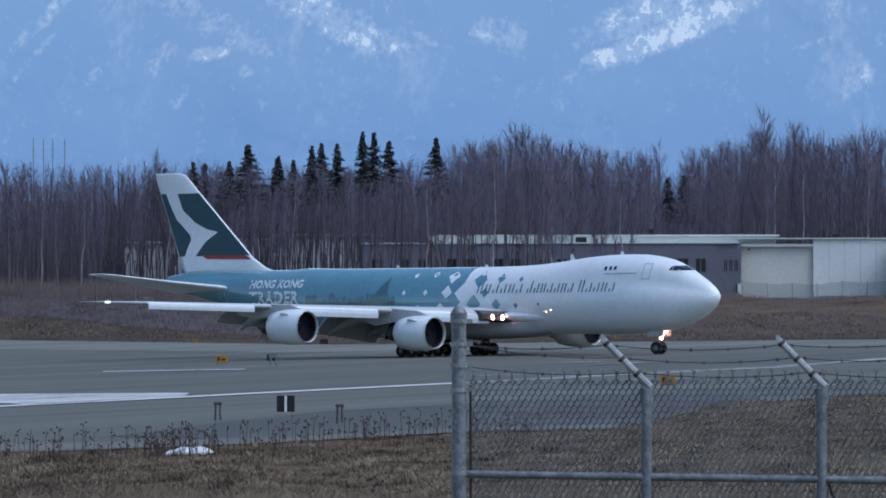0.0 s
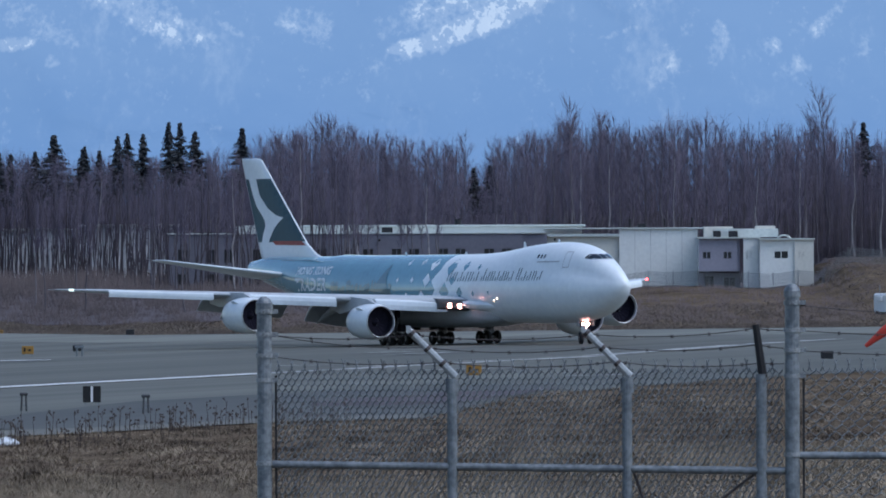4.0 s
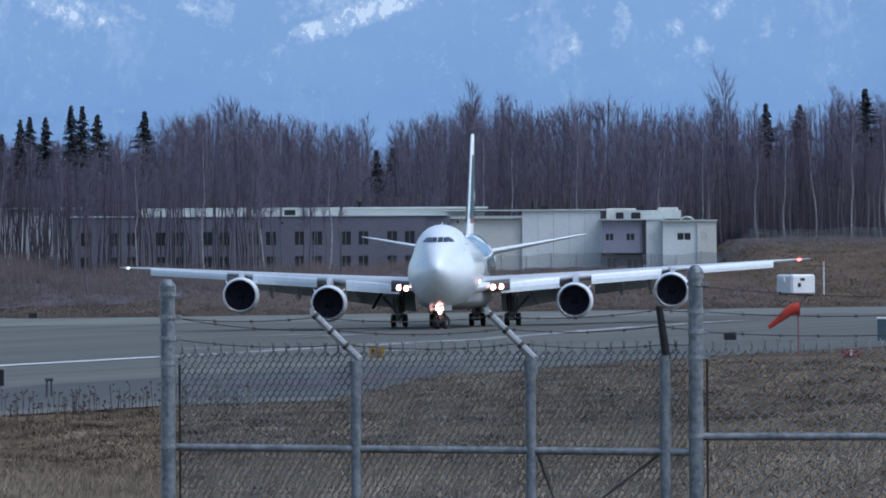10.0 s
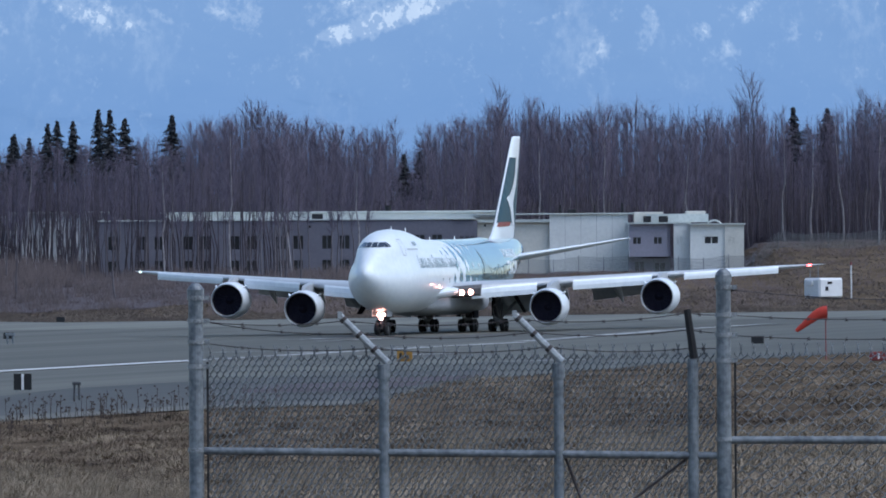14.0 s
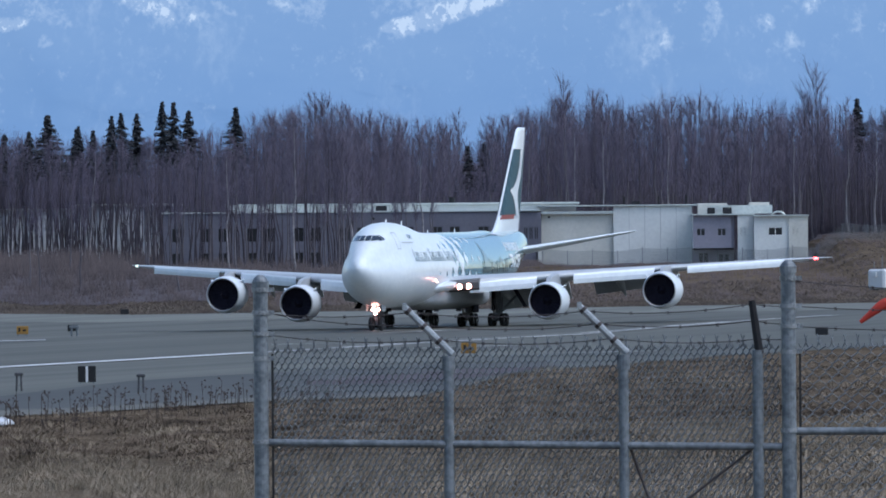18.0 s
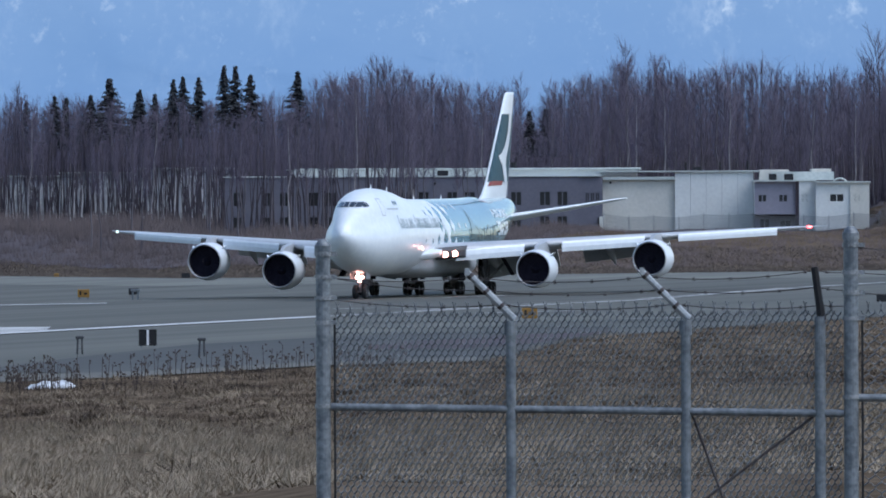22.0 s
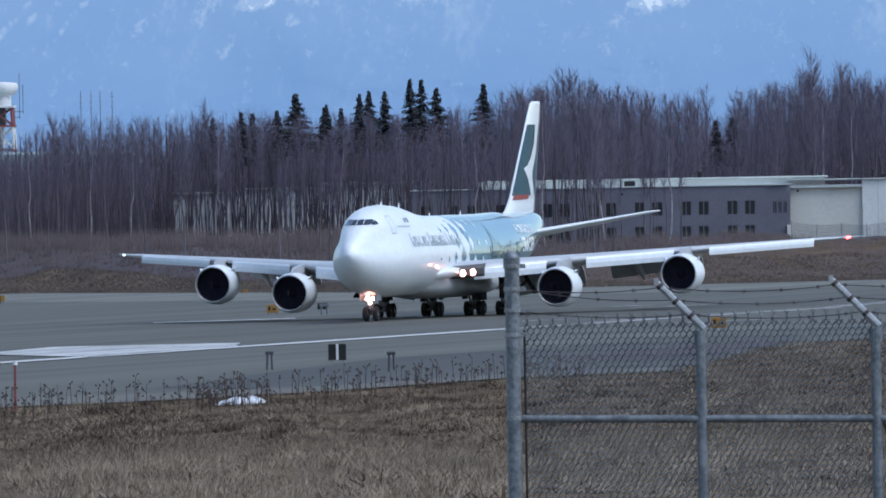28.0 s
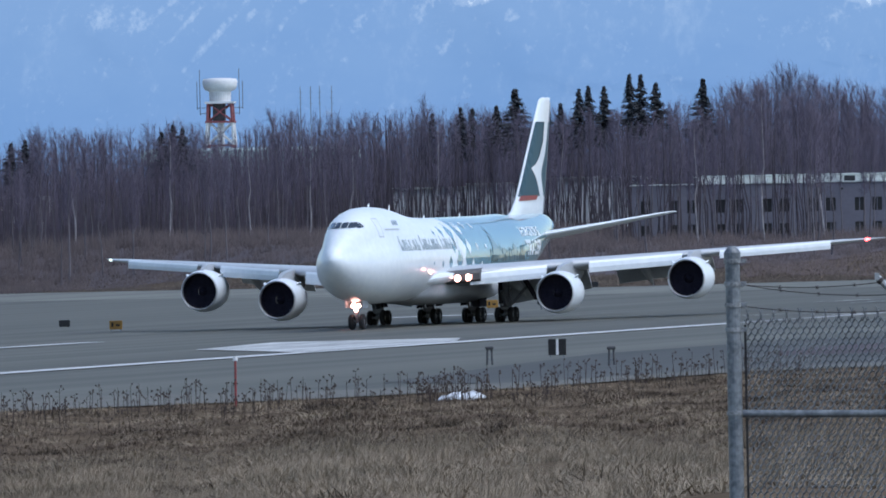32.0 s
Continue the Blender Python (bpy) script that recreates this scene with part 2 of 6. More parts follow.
def mountain_mat():
    """Far slopes: distance haze painted in as a blue glow, snow in gullies and on the upper faces."""
    m = bpy.data.materials.new("far_mountain")
    m.use_nodes = True
    n, l = m.node_tree.nodes, m.node_tree.links
    p = n["Principled BSDF"]
    p.inputs["Roughness"].default_value = 1.0
    p.inputs["Specular IOR Level"].default_value = 0.0
    tc = n.new("ShaderNodeTexCoord")
    sep = n.new("ShaderNodeSeparateXYZ")
    l.new(tc.outputs["Object"], sep.inputs[0])

    def noise_at(scale, stretch, turn=0.0, detail=6):
        mp = n.new("ShaderNodeMapping")
        mp.inputs["Scale"].default_value = stretch
        mp.inputs["Rotation"].default_value = (0, turn, 0)
        l.new(tc.outputs["Object"], mp.inputs[0])
        k = n.new("ShaderNodeTexNoise")
        k.inputs["Scale"].default_value, k.inputs["Detail"].default_value, k.inputs["Roughness"].default_value = scale, detail, 0.62
        l.new(mp.outputs[0], k.inputs["Vector"])
        return k.outputs[0]

    def op(kind, a, b):
        k = n.new("ShaderNodeMath")
        k.operation = kind
        for s, v in zip(k.inputs, (a, b)):
            if isinstance(v, (int, float)):
                s.default_value = v
            else:
                l.new(v, s)
        return k.outputs[0]

    def span(v, a, b, c=0.0, d=1.0):
        k = n.new("ShaderNodeMapRange")
        k.interpolation_type = "SMOOTHSTEP"
        for i, x in zip(("From Min", "From Max", "To Min", "To Max"), (a, b, c, d)):
            k.inputs[i].default_value = x
        l.new(v, k.inputs["Value"])
        return k.outputs[0]

    def noise2(scale, detail, turn, stretch):
        return op("SUBTRACT", noise_at(scale, stretch, turn, detail), 0.5)

    def field(x, z, rx, rz, turn, bright):
        """Soft oval, one at its middle, turned by degrees."""
        c, s = math.cos(radians(turn)), math.sin(radians(turn))
        dx, dz = op("SUBTRACT", sep.outputs[0], x), op("SUBTRACT", sep.outputs[2], z)
        a = op("ADD", op("MULTIPLY", dx, c / rx), op("MULTIPLY", dz, s / rx))
        b = op("ADD", op("MULTIPLY", dz, c / rz), op("MULTIPLY", dx, -s / rz))
        return op("MULTIPLY", span(op("ADD", op("MULTIPLY", a, a), op("MULTIPLY", b, b)), 2.6, 0.0), bright)

    fields = None
    for args in SNOWFIELDS:
        k = field(*args)
        fields = k if fields is None else op("MAXIMUM", fields, k)
    ragged = op("ADD", op("MULTIPLY", noise2(0.11, 7, 0.55, (1.0, 0.2, 0.75)), 1.9), op("MULTIPLY", noise2(0.4, 4, 0.5, (1.0, 0.2, 0.8)), 1.5))
    veil = span(op("ADD", op("MULTIPLY", fields, 1.0), op("MULTIPLY", ragged, 0.8)), 0.14, 0.6)
    crisp = span(op("ADD", op("MULTIPLY", fields, 0.75), op("MULTIPLY", ragged, 1.35)), 0.53, 0.76)
    streak = span(op("ADD", noise2(0.03, 8, 0.85, (1.0, 0.2, 0.22)), op("MULTIPLY", noise2(0.25, 5, 0.8, (1.0, 0.2, 0.5)), 0.5)), 0.02, 0.3)
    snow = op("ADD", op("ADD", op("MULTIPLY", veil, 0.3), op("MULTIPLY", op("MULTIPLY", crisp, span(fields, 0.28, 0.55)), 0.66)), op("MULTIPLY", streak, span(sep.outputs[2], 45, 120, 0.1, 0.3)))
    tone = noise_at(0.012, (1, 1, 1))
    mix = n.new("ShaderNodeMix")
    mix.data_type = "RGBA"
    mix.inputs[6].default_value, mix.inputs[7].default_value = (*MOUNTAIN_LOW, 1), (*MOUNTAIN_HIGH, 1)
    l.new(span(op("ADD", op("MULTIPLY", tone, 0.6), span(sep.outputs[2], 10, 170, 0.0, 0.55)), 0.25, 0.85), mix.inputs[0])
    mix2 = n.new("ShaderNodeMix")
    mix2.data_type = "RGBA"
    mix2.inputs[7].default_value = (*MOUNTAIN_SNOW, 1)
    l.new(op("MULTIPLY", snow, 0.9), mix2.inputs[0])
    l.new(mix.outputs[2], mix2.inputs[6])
    # the slopes emit their hazy blue and snow white; almost none is lit
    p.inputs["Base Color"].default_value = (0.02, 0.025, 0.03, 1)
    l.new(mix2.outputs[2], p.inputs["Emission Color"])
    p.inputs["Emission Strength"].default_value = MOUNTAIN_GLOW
    return m


# snow patches: place across, height, half length, half width, turn, brightness
SNOWFIELDS = ((-227, 117, 28, 6.6, -26, 0.35), (-176, 120, 33, 7.6, -28, 0.55), (-157, 108, 6.5, 2.2, -35, 0.74), (-145, 105, 2.6, 1.6, 70, 0.72), (-226, 102, 8, 3, 5, 0.75), (-100, 112, 12, 6.6, -10, 0.42), (-19, 113, 36, 5.6, 24, 0.86),
              (-30, 122, 28, 7.6, 20, 0.55), (-50, 101, 10, 3.2, 12, 0.9), (-131, 109, 7.6, 1.6, -30, 0.45), (61, 91, 8.6, 5.5, 70, 0.45), (85, 101, 13, 3.5, 80, 0.42), (134, 113, 11.4, 3, 45, 0.48), (109, 100, 4, 4, 0, 0.45),
              (120, 93, 3, 3.5, 0, 0.4), (150, 102, 5, 2, 80, 0.4), (161, 98, 3.5, 1.8, 70, 0.38), (42, 107, 10, 1.4, 15, 0.36), (52, 123, 7.6, 3.5, 0, 0.4), (-301, 119, 17.7, 3, 50, 0.42), (-382, 97, 14, 5.6, -10, 0.4),
              (-336, 91, 19, 1.6, 52, 0.36), (-324, 97, 3.5, 1.6, 50, 0.6), (-208, 94, 3, 3, 0, 0.6), (-238, 81, 4.6, 3, 60, 0.24), (-276, 93, 5.6, 3, 50, 0.25), (-362, 102, 15, 1.5, 45, 0.34), (-306, 98, 17.7, 1.4, 55, 0.28), (-248, 99, 7.6, 5, 60, 0.26), (-350, 96, 17, 1.1, 50, 0.34))
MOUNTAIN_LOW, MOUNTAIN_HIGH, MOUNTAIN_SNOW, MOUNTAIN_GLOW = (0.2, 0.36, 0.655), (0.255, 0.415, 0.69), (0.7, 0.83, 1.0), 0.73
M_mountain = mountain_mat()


# ---- mesh tools ----


def finish(name, bm, material, smooth=False):
    me = bpy.data.meshes.new(name)
    bm.to_mesh(me)
    bm.free()
    for m in material if isinstance(material, (list, tuple)) else (material,):
        me.materials.append(m)
    if smooth:
        for f in me.polygons:
            f.use_smooth = True
    return me


def part(name, bm, material, parent, label="", smooth=False, at=None):
    """One mesh object under a thing or a part."""
    ob = new(name, bm if isinstance(bm, bpy.types.Mesh) else finish(name, bm, material, smooth))
    ob.parent = parent
    if at is not None:
        ob.matrix_basis = at
    return tagged(ob, label)


def thing(name, label, category, at=None, group="", kind=""):
    ob = new(name)
    ob.empty_display_size = 0.2
    if at is not None:
        ob.matrix_basis = at
    return tagged(ob, label, category, group, kind)


def solid(name, bm, material, label, category, at=None, group="", kind="", smooth=False):
    ob = new(name, finish(name, bm, material, smooth))
    if at is not None:
        ob.matrix_basis = at
    return tagged(ob, label, category, group, kind)


def box(bm, x0, x1, y0, y1, z0, z1, bevel=0.0, mi=0):
    r = bmesh.ops.create_cube(bm, size=1, matrix=Matrix.LocRotScale(((x0 + x1) / 2, (y0 + y1) / 2, (z0 + z1) / 2), None, (x1 - x0, y1 - y0, z1 - z0)))
    fs = list({f for v in r["verts"] for f in v.link_faces})
    for f in fs:
        f.material_index = mi
    if bevel:
        bmesh.ops.bevel(bm, geom=list({e for v in r["verts"] for e in v.link_edges}), offset=bevel, segments=1, affect="EDGES")
    return bm


def tube(bm, a, b, r0, r1=None, n=8, caps=True, mi=0):
    """A tapered rod from a to b."""
    a, b = Vector(a), Vector(b)
    r1 = r0 if r1 is None else r1
    d = (b - a).normalized()
    u = d.orthogonal().normalized()
    w = d.cross(u)
    ra = [bm.verts.new(a + (u * math.cos(k * math.tau / n) + w * math.sin(k * math.tau / n)) * r0) for k in range(n)]
    rb = [bm.verts.new(b + (u * math.cos(k * math.tau / n) + w * math.sin(k * math.tau / n)) * r1) for k in range(n)]
    for k in range(n):
        bm.faces.new((ra[k], ra[(k + 1) % n], rb[(k + 1) % n], rb[k])).material_index = mi
    if caps:
        bm.faces.new(ra[::-1]).material_index = mi
        bm.faces.new(rb).material_index = mi
    return bm


def loft(bm, rings, cap=True, mi=0):
    """Skin over closed rings of points."""
    vs = [[bm.verts.new(p) for p in r] for r in rings]
    n = len(vs[0])
    for a, b in zip(vs, vs[1:]):
        for k in range(n):
            bm.faces.new((a[k], a[(k + 1) % n], b[(k + 1) % n], b[k])).material_index = mi
    if cap:
        bm.faces.new(vs[0][::-1]).material_index = mi
        bm.faces.new(vs[-1]).material_index = mi
    return bm


def spin(bm, profile, axis_at, n=28, mi=0, close=False):
    """A turned shape about the fore-and-aft axis: profile of (y, radius)."""
    rings = [[Vector((axis_at[0] + r * math.cos(k * math.tau / n), axis_at[1] + y, axis_at[2] + r * math.sin(k * math.tau / n))) for k in range(n)] for y, r in profile]
    return loft(bm, rings, close, mi)


def mesh_of(name, verts, faces, material):
    me = bpy.data.meshes.new(name)
    me.from_pydata([tuple(v) for v in verts], [], faces)
    for m in material if isinstance(material, (list, tuple)) else (material,):
        me.materials.append(m)
    return me


def smooth01(a, b, x):
    t = np.clip((np.asarray(x, float) - a) / (b - a), 0, 1)
    return t * t * (3 - 2 * t)


# ---- ground ----
TILT = 0.0141


def near_edge(x):
    return np.interp(x, (-150, -50, -33, -23, -14, -6, -4, -0.4, 7, 14, 30, 80), (492, 498, 506, 520, 545, 549, 572, 634, 666, 697, 742, 865))


def far_edge(x):
    return np.interp(x, (-150, -100, -46, 33, 50, 120), (1485, 1390, 1203, 1142, 1128, 1090))


def plain(x):
    return TILT * np.clip(x, -220, 160)


def ground_z(x, y):
    """Height of the land: a bank at the camera, the level field, a slope up to the woods."""
    x, y = np.asarray(x, float), np.asarray(y, float)
    e, f = near_edge(x), far_edge(x)
    z = plain(x) - 0.04
    z = z + 7.0 * np.clip((e - y) / e, 0, 1.05) ** 1.6
    z = z + (4.0 - plain(x)) * smooth01(f + 5, np.maximum(1440, f + 90), y)
    z = z + 3.9 * smooth01(40.5, 46, x) * smooth01(1270, 1470, y)
    z = z + smooth01(1620, 1790, y) * (4.5 + 6.5 * smooth01(-100, -85, x))
    bump = 0.18 * np.sin(x * 0.31 + y * 0.023) + 0.12 * np.sin(x * 0.9 + y * 0.06 + 1.3)
    return z + bump * (smooth01(-4, -50, y - e) + smooth01(12, 60, y - f))


def build_ground():
    xs = np.unique(np.concatenate([np.linspace(-2600, -260, 14), np.linspace(-240, 130, 186), np.linspace(150, 2600, 14)]))
    ys = np.unique(np.concatenate([np.linspace(-600, 0, 7), np.linspace(10, 700, 139), np.linspace(710, 1080, 12), np.linspace(1085, 1600, 104), np.linspace(1610, 1800, 20), np.linspace(1900, 4900, 18)]))
    gx, gy = np.meshgrid(xs, ys)
    gz = ground_z(gx, gy)
    w = len(xs)
    vs = np.stack([gx.ravel(), gy.ravel(), gz.ravel()], 1)
    fs = [(j * w + i, j * w + i + 1, (j + 1) * w + i + 1, (j + 1) * w + i) for j in range(len(ys) - 1) for i in range(w - 1)]
    tagged(new("ground", mesh_of("ground", vs, fs, M_grass)), "dry brown grassland around a taxiway", "ground", kind="structure")


def strip(name, pts, material, label, lift, category="road"):
    """A flat sheet on the level field, with thickness."""
    bm = bmesh.new()
    top = [bm.verts.new((x, y, TILT * x + lift)) for x, y in pts]
    f = bm.faces.new(top)
    if f.normal.z < 0:
        f.normal_flip()
    return solid(name, bm, material, label, category, kind="structure")


def build_tarmac():
    xs = (-150, -100, -50, -33, -23, -14, -6, -4, -0.4, 7, 14, 30, 60, 80, 110)
    pts = [(x, float(near_edge(x))) for x in xs] + [(x, float(far_edge(x))) for x in (110, 50, 33, -46, -100, -150)]
    strip("road", pts, M_asphalt, "grey asphalt taxiway with worn white lines", 0.0)
    strip("pale_apron", [(-150, 1330), (-100, 1250), (-46, 1096), (33, 1050), (110, 1010)] + [(x, float(far_edge(x)) - 12) for x in (110, 50, 33, -46, -100, -150)], M_apron, "band of paler weathered asphalt along the far side", 0.02)
    strip("road_shoulder", [(-33, 548), (-29, 592), (-24.5, 634), (-16, 660), (2, 690)] + [(x, float(near_edge(x)) + 6) for x in (1, -0.4, -4, -6, -14, -23)],
          M_shoulder, "dark asphalt shoulder along the grass edge", 0.03)
    strip("grass_island", [(-13.1, 618), (-7.5, 638), (-4.7, 650), (-0.4, 656), (2.6, 664), (-0.2, 637), (-4.0, 604), (-7, 598), (-12.7, 601)], M_litter, "wedge of brown grass beside the shoulder", 0.06, "ground")

    def line(x0, y0, x1, y1, w, material=M_line):
        d = Vector((x1 - x0, y1 - y0)).normalized()
        n = Vector((-d.y, d.x)) * w / 2
        strip("marking_line", [(x0 - n.x, y0 - n.y), (x1 - n.x, y1 - n.y), (x1 + n.x, y1 + n.y), (x0 + n.x, y0 + n.y)], material, "worn white painted line on asphalt", 0.06, "marking")

    line(-66, 618, -20, 775, 2.8)
    line(-20, 775, -2, 836, 2.4, M_lineworn)
    line(-55.3, 909, -42.6, 909.5, 5.0)
    for a in ((-5.6, 838, 2.6, 844), (-0.4, 842, 6.2, 860), (5.8, 866, 19.7, 942), (-13.1, 813, -10, 816), (-15.5, 925, -10.8, 931), (2.9, 726, 9.3, 729)):
        line(*a, 2.6, M_lineworn)
    line(-78, 765, -70, 790, 2.4)
    for a in ((-20.4, 828, -14.2, 829), (-12, 905, -6.5, 920), (20, 944, 30, 985), (-8, 778, 0, 785)):
        line(*a, 2.2, M_lineworn)
    strip("gravel_edge", [(x, float(near_edge(x)) - 1) for x in (-56, -50, -40, -33, -23, -14, -9, -6)] + [(x, float(near_edge(x)) + w) for x, w in ((-5.6, 9), (-9, 11), (-14, 12), (-23, 16), (-33, 22), (-40, 28), (-50, 36), (-56, 40))], M_gravel, "pale gravel strip between asphalt and grass", 0.04, "ground")
    strip("marking_area", [(-56.5, 720), (-46, 684), (-38, 720.5), (-38.6, 738), (-53, 749)], M_linepatch, "worn white painted area on asphalt", 0.06, "marking")


def build_mountain():
    """A range of gullied slopes beyond the woods."""
    xs, ts = np.linspace(-760, 560, 180), np.linspace(0, 1, 60)
    vs = []
    for t in ts:
        for x in xs:
            r = noise.fractal(Vector((x * 0.012 + t * 0.8, t * 2.2, 0.3)), 1.0, 2.0, 5) * 22
            vs.append((x, 4300 + 420 * t + r * 3, -5 + 235 * t ** 1.05 + r * min(1, t * 4)))
    w = len(xs)
    fs = [(j * w + i, j * w + i + 1, (j + 1) * w + i + 1, (j + 1) * w + i) for j in range(len(ts) - 1) for i in range(w - 1)]
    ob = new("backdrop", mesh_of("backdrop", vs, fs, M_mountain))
    for f in ob.data.polygons:
        f.use_smooth = True
    tagged(ob, "hazy blue mountainside with patches of snow", "mountain", kind="structure")


build_ground()
build_tarmac()
build_mountain()

# ---- aircraft ----
GEAR = 37.5
ST_X = (0, 0.25, 0.7, 1.4, 2.4, 3.6, 5.0, 6.2, 7.6, 9, 11, 14, 17, 20, 23, 26, 30, 48, 52, 57, 62, 67, 71, 74.2)
ST_W = (0.05, 0.56, 0.94, 1.33, 1.75, 2.17, 2.54, 2.78, 3.0, 3.12, 3.25, 3.25, 3.25, 3.25, 3.25, 3.25, 3.25, 3.25, 3.18, 2.92, 2.42, 1.78, 1.22, 0.55)
ST_B = (5.62, 5.0, 4.52, 4.0, 3.45, 2.97, 2.57, 2.36, 2.2, 2.1, 2.02, 2.0, 2.08, 2.08, 2.08, 2.08, 2.08, 2.1, 2.35, 3.1, 4.2, 5.45, 6.35, 7.15)
ST_T = (5.74, 6.22, 6.63, 7.12, 7.71, 8.4, 9.02, 9.4, 9.67, 9.82, 9.88, 9.83, 9.62, 9.28, 8.95, 8.76, 8.7, 8.78, 8.82, 8.88, 8.92, 8.95, 8.88, 8.45)


def station(x):
    return tuple(float(np.interp(x, ST_X, s)) for s in (ST_W, ST_B, ST_T))


def section_r(x, th):
    """Centre height and radius of the fuselage section at the angle th from the top."""
    w, b, t = station(x)
    zc = b + min(w, (t - b) / 2)
    up = t - zc
    c, s = math.cos(th), math.sin(th)
    if c < 0:
        h = zc - b
        return zc, w * h / math.hypot(w * c, h * s)
    if up <= w * 1.001:
        return zc, w * up / math.hypot(w * c, up * s)
    r2 = w * (0.7 + 0.06 * float(smooth01(4.0, 9.0, x)))
    d = up - r2
    q = r2 * r2 - d * d * s * s
    ru = d * c + math.sqrt(q) if q > 0 else 0.01
    k = 8
    return zc, max((w ** k + max(ru, 0.01) ** k) ** (1 / k) * 0.975, max(w, ru)) if ru > 0.5 * w else w


def side_y(x, z):
    """Half width of the fuselage at that height."""
    lo, hi = 0.0, math.pi
    for _ in range(30):
        m = (lo + hi) / 2
        zc, r = section_r(x, m)
        if zc + r * math.cos(m) > z:
            lo = m
        else:
            hi = m
    zc, r = section_r(x, lo)
    return r * math.sin(lo)


def ap(x, y, z):
    """Aircraft place: metres aft of the nose, to starboard, above the ground."""
    return Vector((-y, x - GEAR, z))


def skin_decal(bm, poly, side, lift=0.02, mi=0, step=0.6):
    """A flat outline of (aft, height) laid on the fuselage side."""
    b2 = bmesh.new()
    f = b2.faces.new([b2.verts.new((x, z, 0)) for x, z in poly])
    x0, x1 = min(p[0] for p in poly), max(p[0] for p in poly)
    z0, z1 = min(p[1] for p in poly), max(p[1] for p in poly)
    for lo, hi, ax in ((x0, x1, 0), (z0, z1, 1)):
        k = int((hi - lo) / step)
        for i in range(1, k + 1):
            c = lo + (hi - lo) * i / (k + 1)
            co, no = [0, 0, 0], [0, 0, 0]
            co[ax], no[ax] = c, 1
            bmesh.ops.bisect_plane(b2, geom=b2.verts[:] + b2.edges[:] + b2.faces[:], plane_co=co, plane_no=no)
    new_v = {}
    for v in b2.verts:
        x, z = v.co.x, v.co.y
        new_v[v] = bm.verts.new(ap(x, side * (side_y(x, z) + lift), z))
    for f in b2.faces:
        vs = [new_v[v] for v in f.verts]
        try:
            bm.faces.new(vs if side < 0 else vs[::-1]).material_index = mi
        except ValueError:
            pass
    b2.free()
    return bm


def front_decal(bm, ys, low, high, side, lift=0.03):
    """A pane on the rounded front, from the middle outwards; heights at the inner and outer edge."""
    rows = []
    for i in range(5):
        row = []
        for j in range(5):
            y = ys[0] + (ys[1] - ys[0]) * j / 4
            z = low[0] + (low[1] - low[0]) * j / 4
            z += (high[0] + (high[1] - high[0]) * j / 4 - z) * i / 4
            a, b = 1.6, 7.0
            for _ in range(30):
                m = (a + b) / 2
                if station(m)[2] > z and side_y(m, z) > y:
                    b = m
                else:
                    a = m
            row.append(bm.verts.new(ap(b - lift, side * y, z + lift)))
        rows.append(row)
    for a, b in zip(rows, rows[1:]):
        for j in range(4):
            bm.faces.new((a[j], a[j + 1], b[j + 1], b[j]))
    return bm


def foil(le, chord, z, thick, y, n=12):
    """A closed wing section at the span station y."""
    pts = []
    for k in range(n):
        s = 0.5 - 0.5 * math.cos(math.pi * k / (n - 1))
        pts.append((s, 1))
    for k in range(n - 2, 0, -1):
        s = 0.5 - 0.5 * math.cos(math.pi * k / (n - 1))
        pts.append((s, -1))
    out = []
    for s, sg in pts:
        h = 5 * thick * chord * (0.2969 * math.sqrt(s) - 0.126 * s - 0.3516 * s * s + 0.2843 * s ** 3 - 0.1015 * s ** 4)
        h = max(h, 0.012)
        out.append(ap(le + s * chord, y, z + (h * 1.05 if sg > 0 else -h * 0.85) - 0.05 * s * chord * 0.4))
    return out


WING = ((0.0, 21.9, 17.4, 3.85, 0.125), (3.2, 24.6, 14.8, 4.0, 0.12), (12.3, 32.4, 10.1, 4.7, 0.105), (21.5, 40.3, 7.3, 5.3, 0.095), (31.0, 48.5, 4.3, 5.88, 0.09), (33.2, 51.3, 2.4, 6.02, 0.085), (34.2, 53.6, 0.5, 6.1, 0.08))


def wing_at(y):
    return tuple(float(np.interp(abs(y), [s[0] for s in WING], [s[k] for s in WING])) for k in (1, 2, 3, 4))


def wheel_mesh():
    bm = bmesh.new()
    prof = ((-0.2, 0.3), (-0.21, 0.5), (-0.16, 0.6), (-0.06, 0.635), (0.06, 0.635), (0.16, 0.6), (0.21, 0.5), (0.2, 0.3), (0.12, 0.26), (-0.12, 0.26))
    n = 20
    rings = [[Vector((a, r * math.cos(k * math.tau / n), r * math.sin(k * math.tau / n))) for k in range(n)] for a, r in prof + (prof[0],)]
    loft(bm, rings, False)
    return finish("wheel", bm, M_tyre, True)


def hub_mesh():
    bm = bmesh.new()
    tube(bm, (-0.13, 0, 0), (0.13, 0, 0), 0.28, n=16)
    for k in range(6):
        a = k * math.tau / 6
        tube(bm, (-0.16, 0.17 * math.cos(a), 0.17 * math.sin(a)), (0.16, 0.17 * math.cos(a), 0.17 * math.sin(a)), 0.03, n=6)
    tube(bm, (-0.2, 0, 0), (0.2, 0, 0), 0.08, n=10)
    return finish("hub", bm, M_strut)


WHEELS = []


def add_wheel(parent, at, me, hub):
    w = part("wheel", me, None, parent, "black rubber tyre", at=pose(*at))
    part("hub", hub, None, w, "grey metal hub")
    WHEELS.append((w, at))
    return w


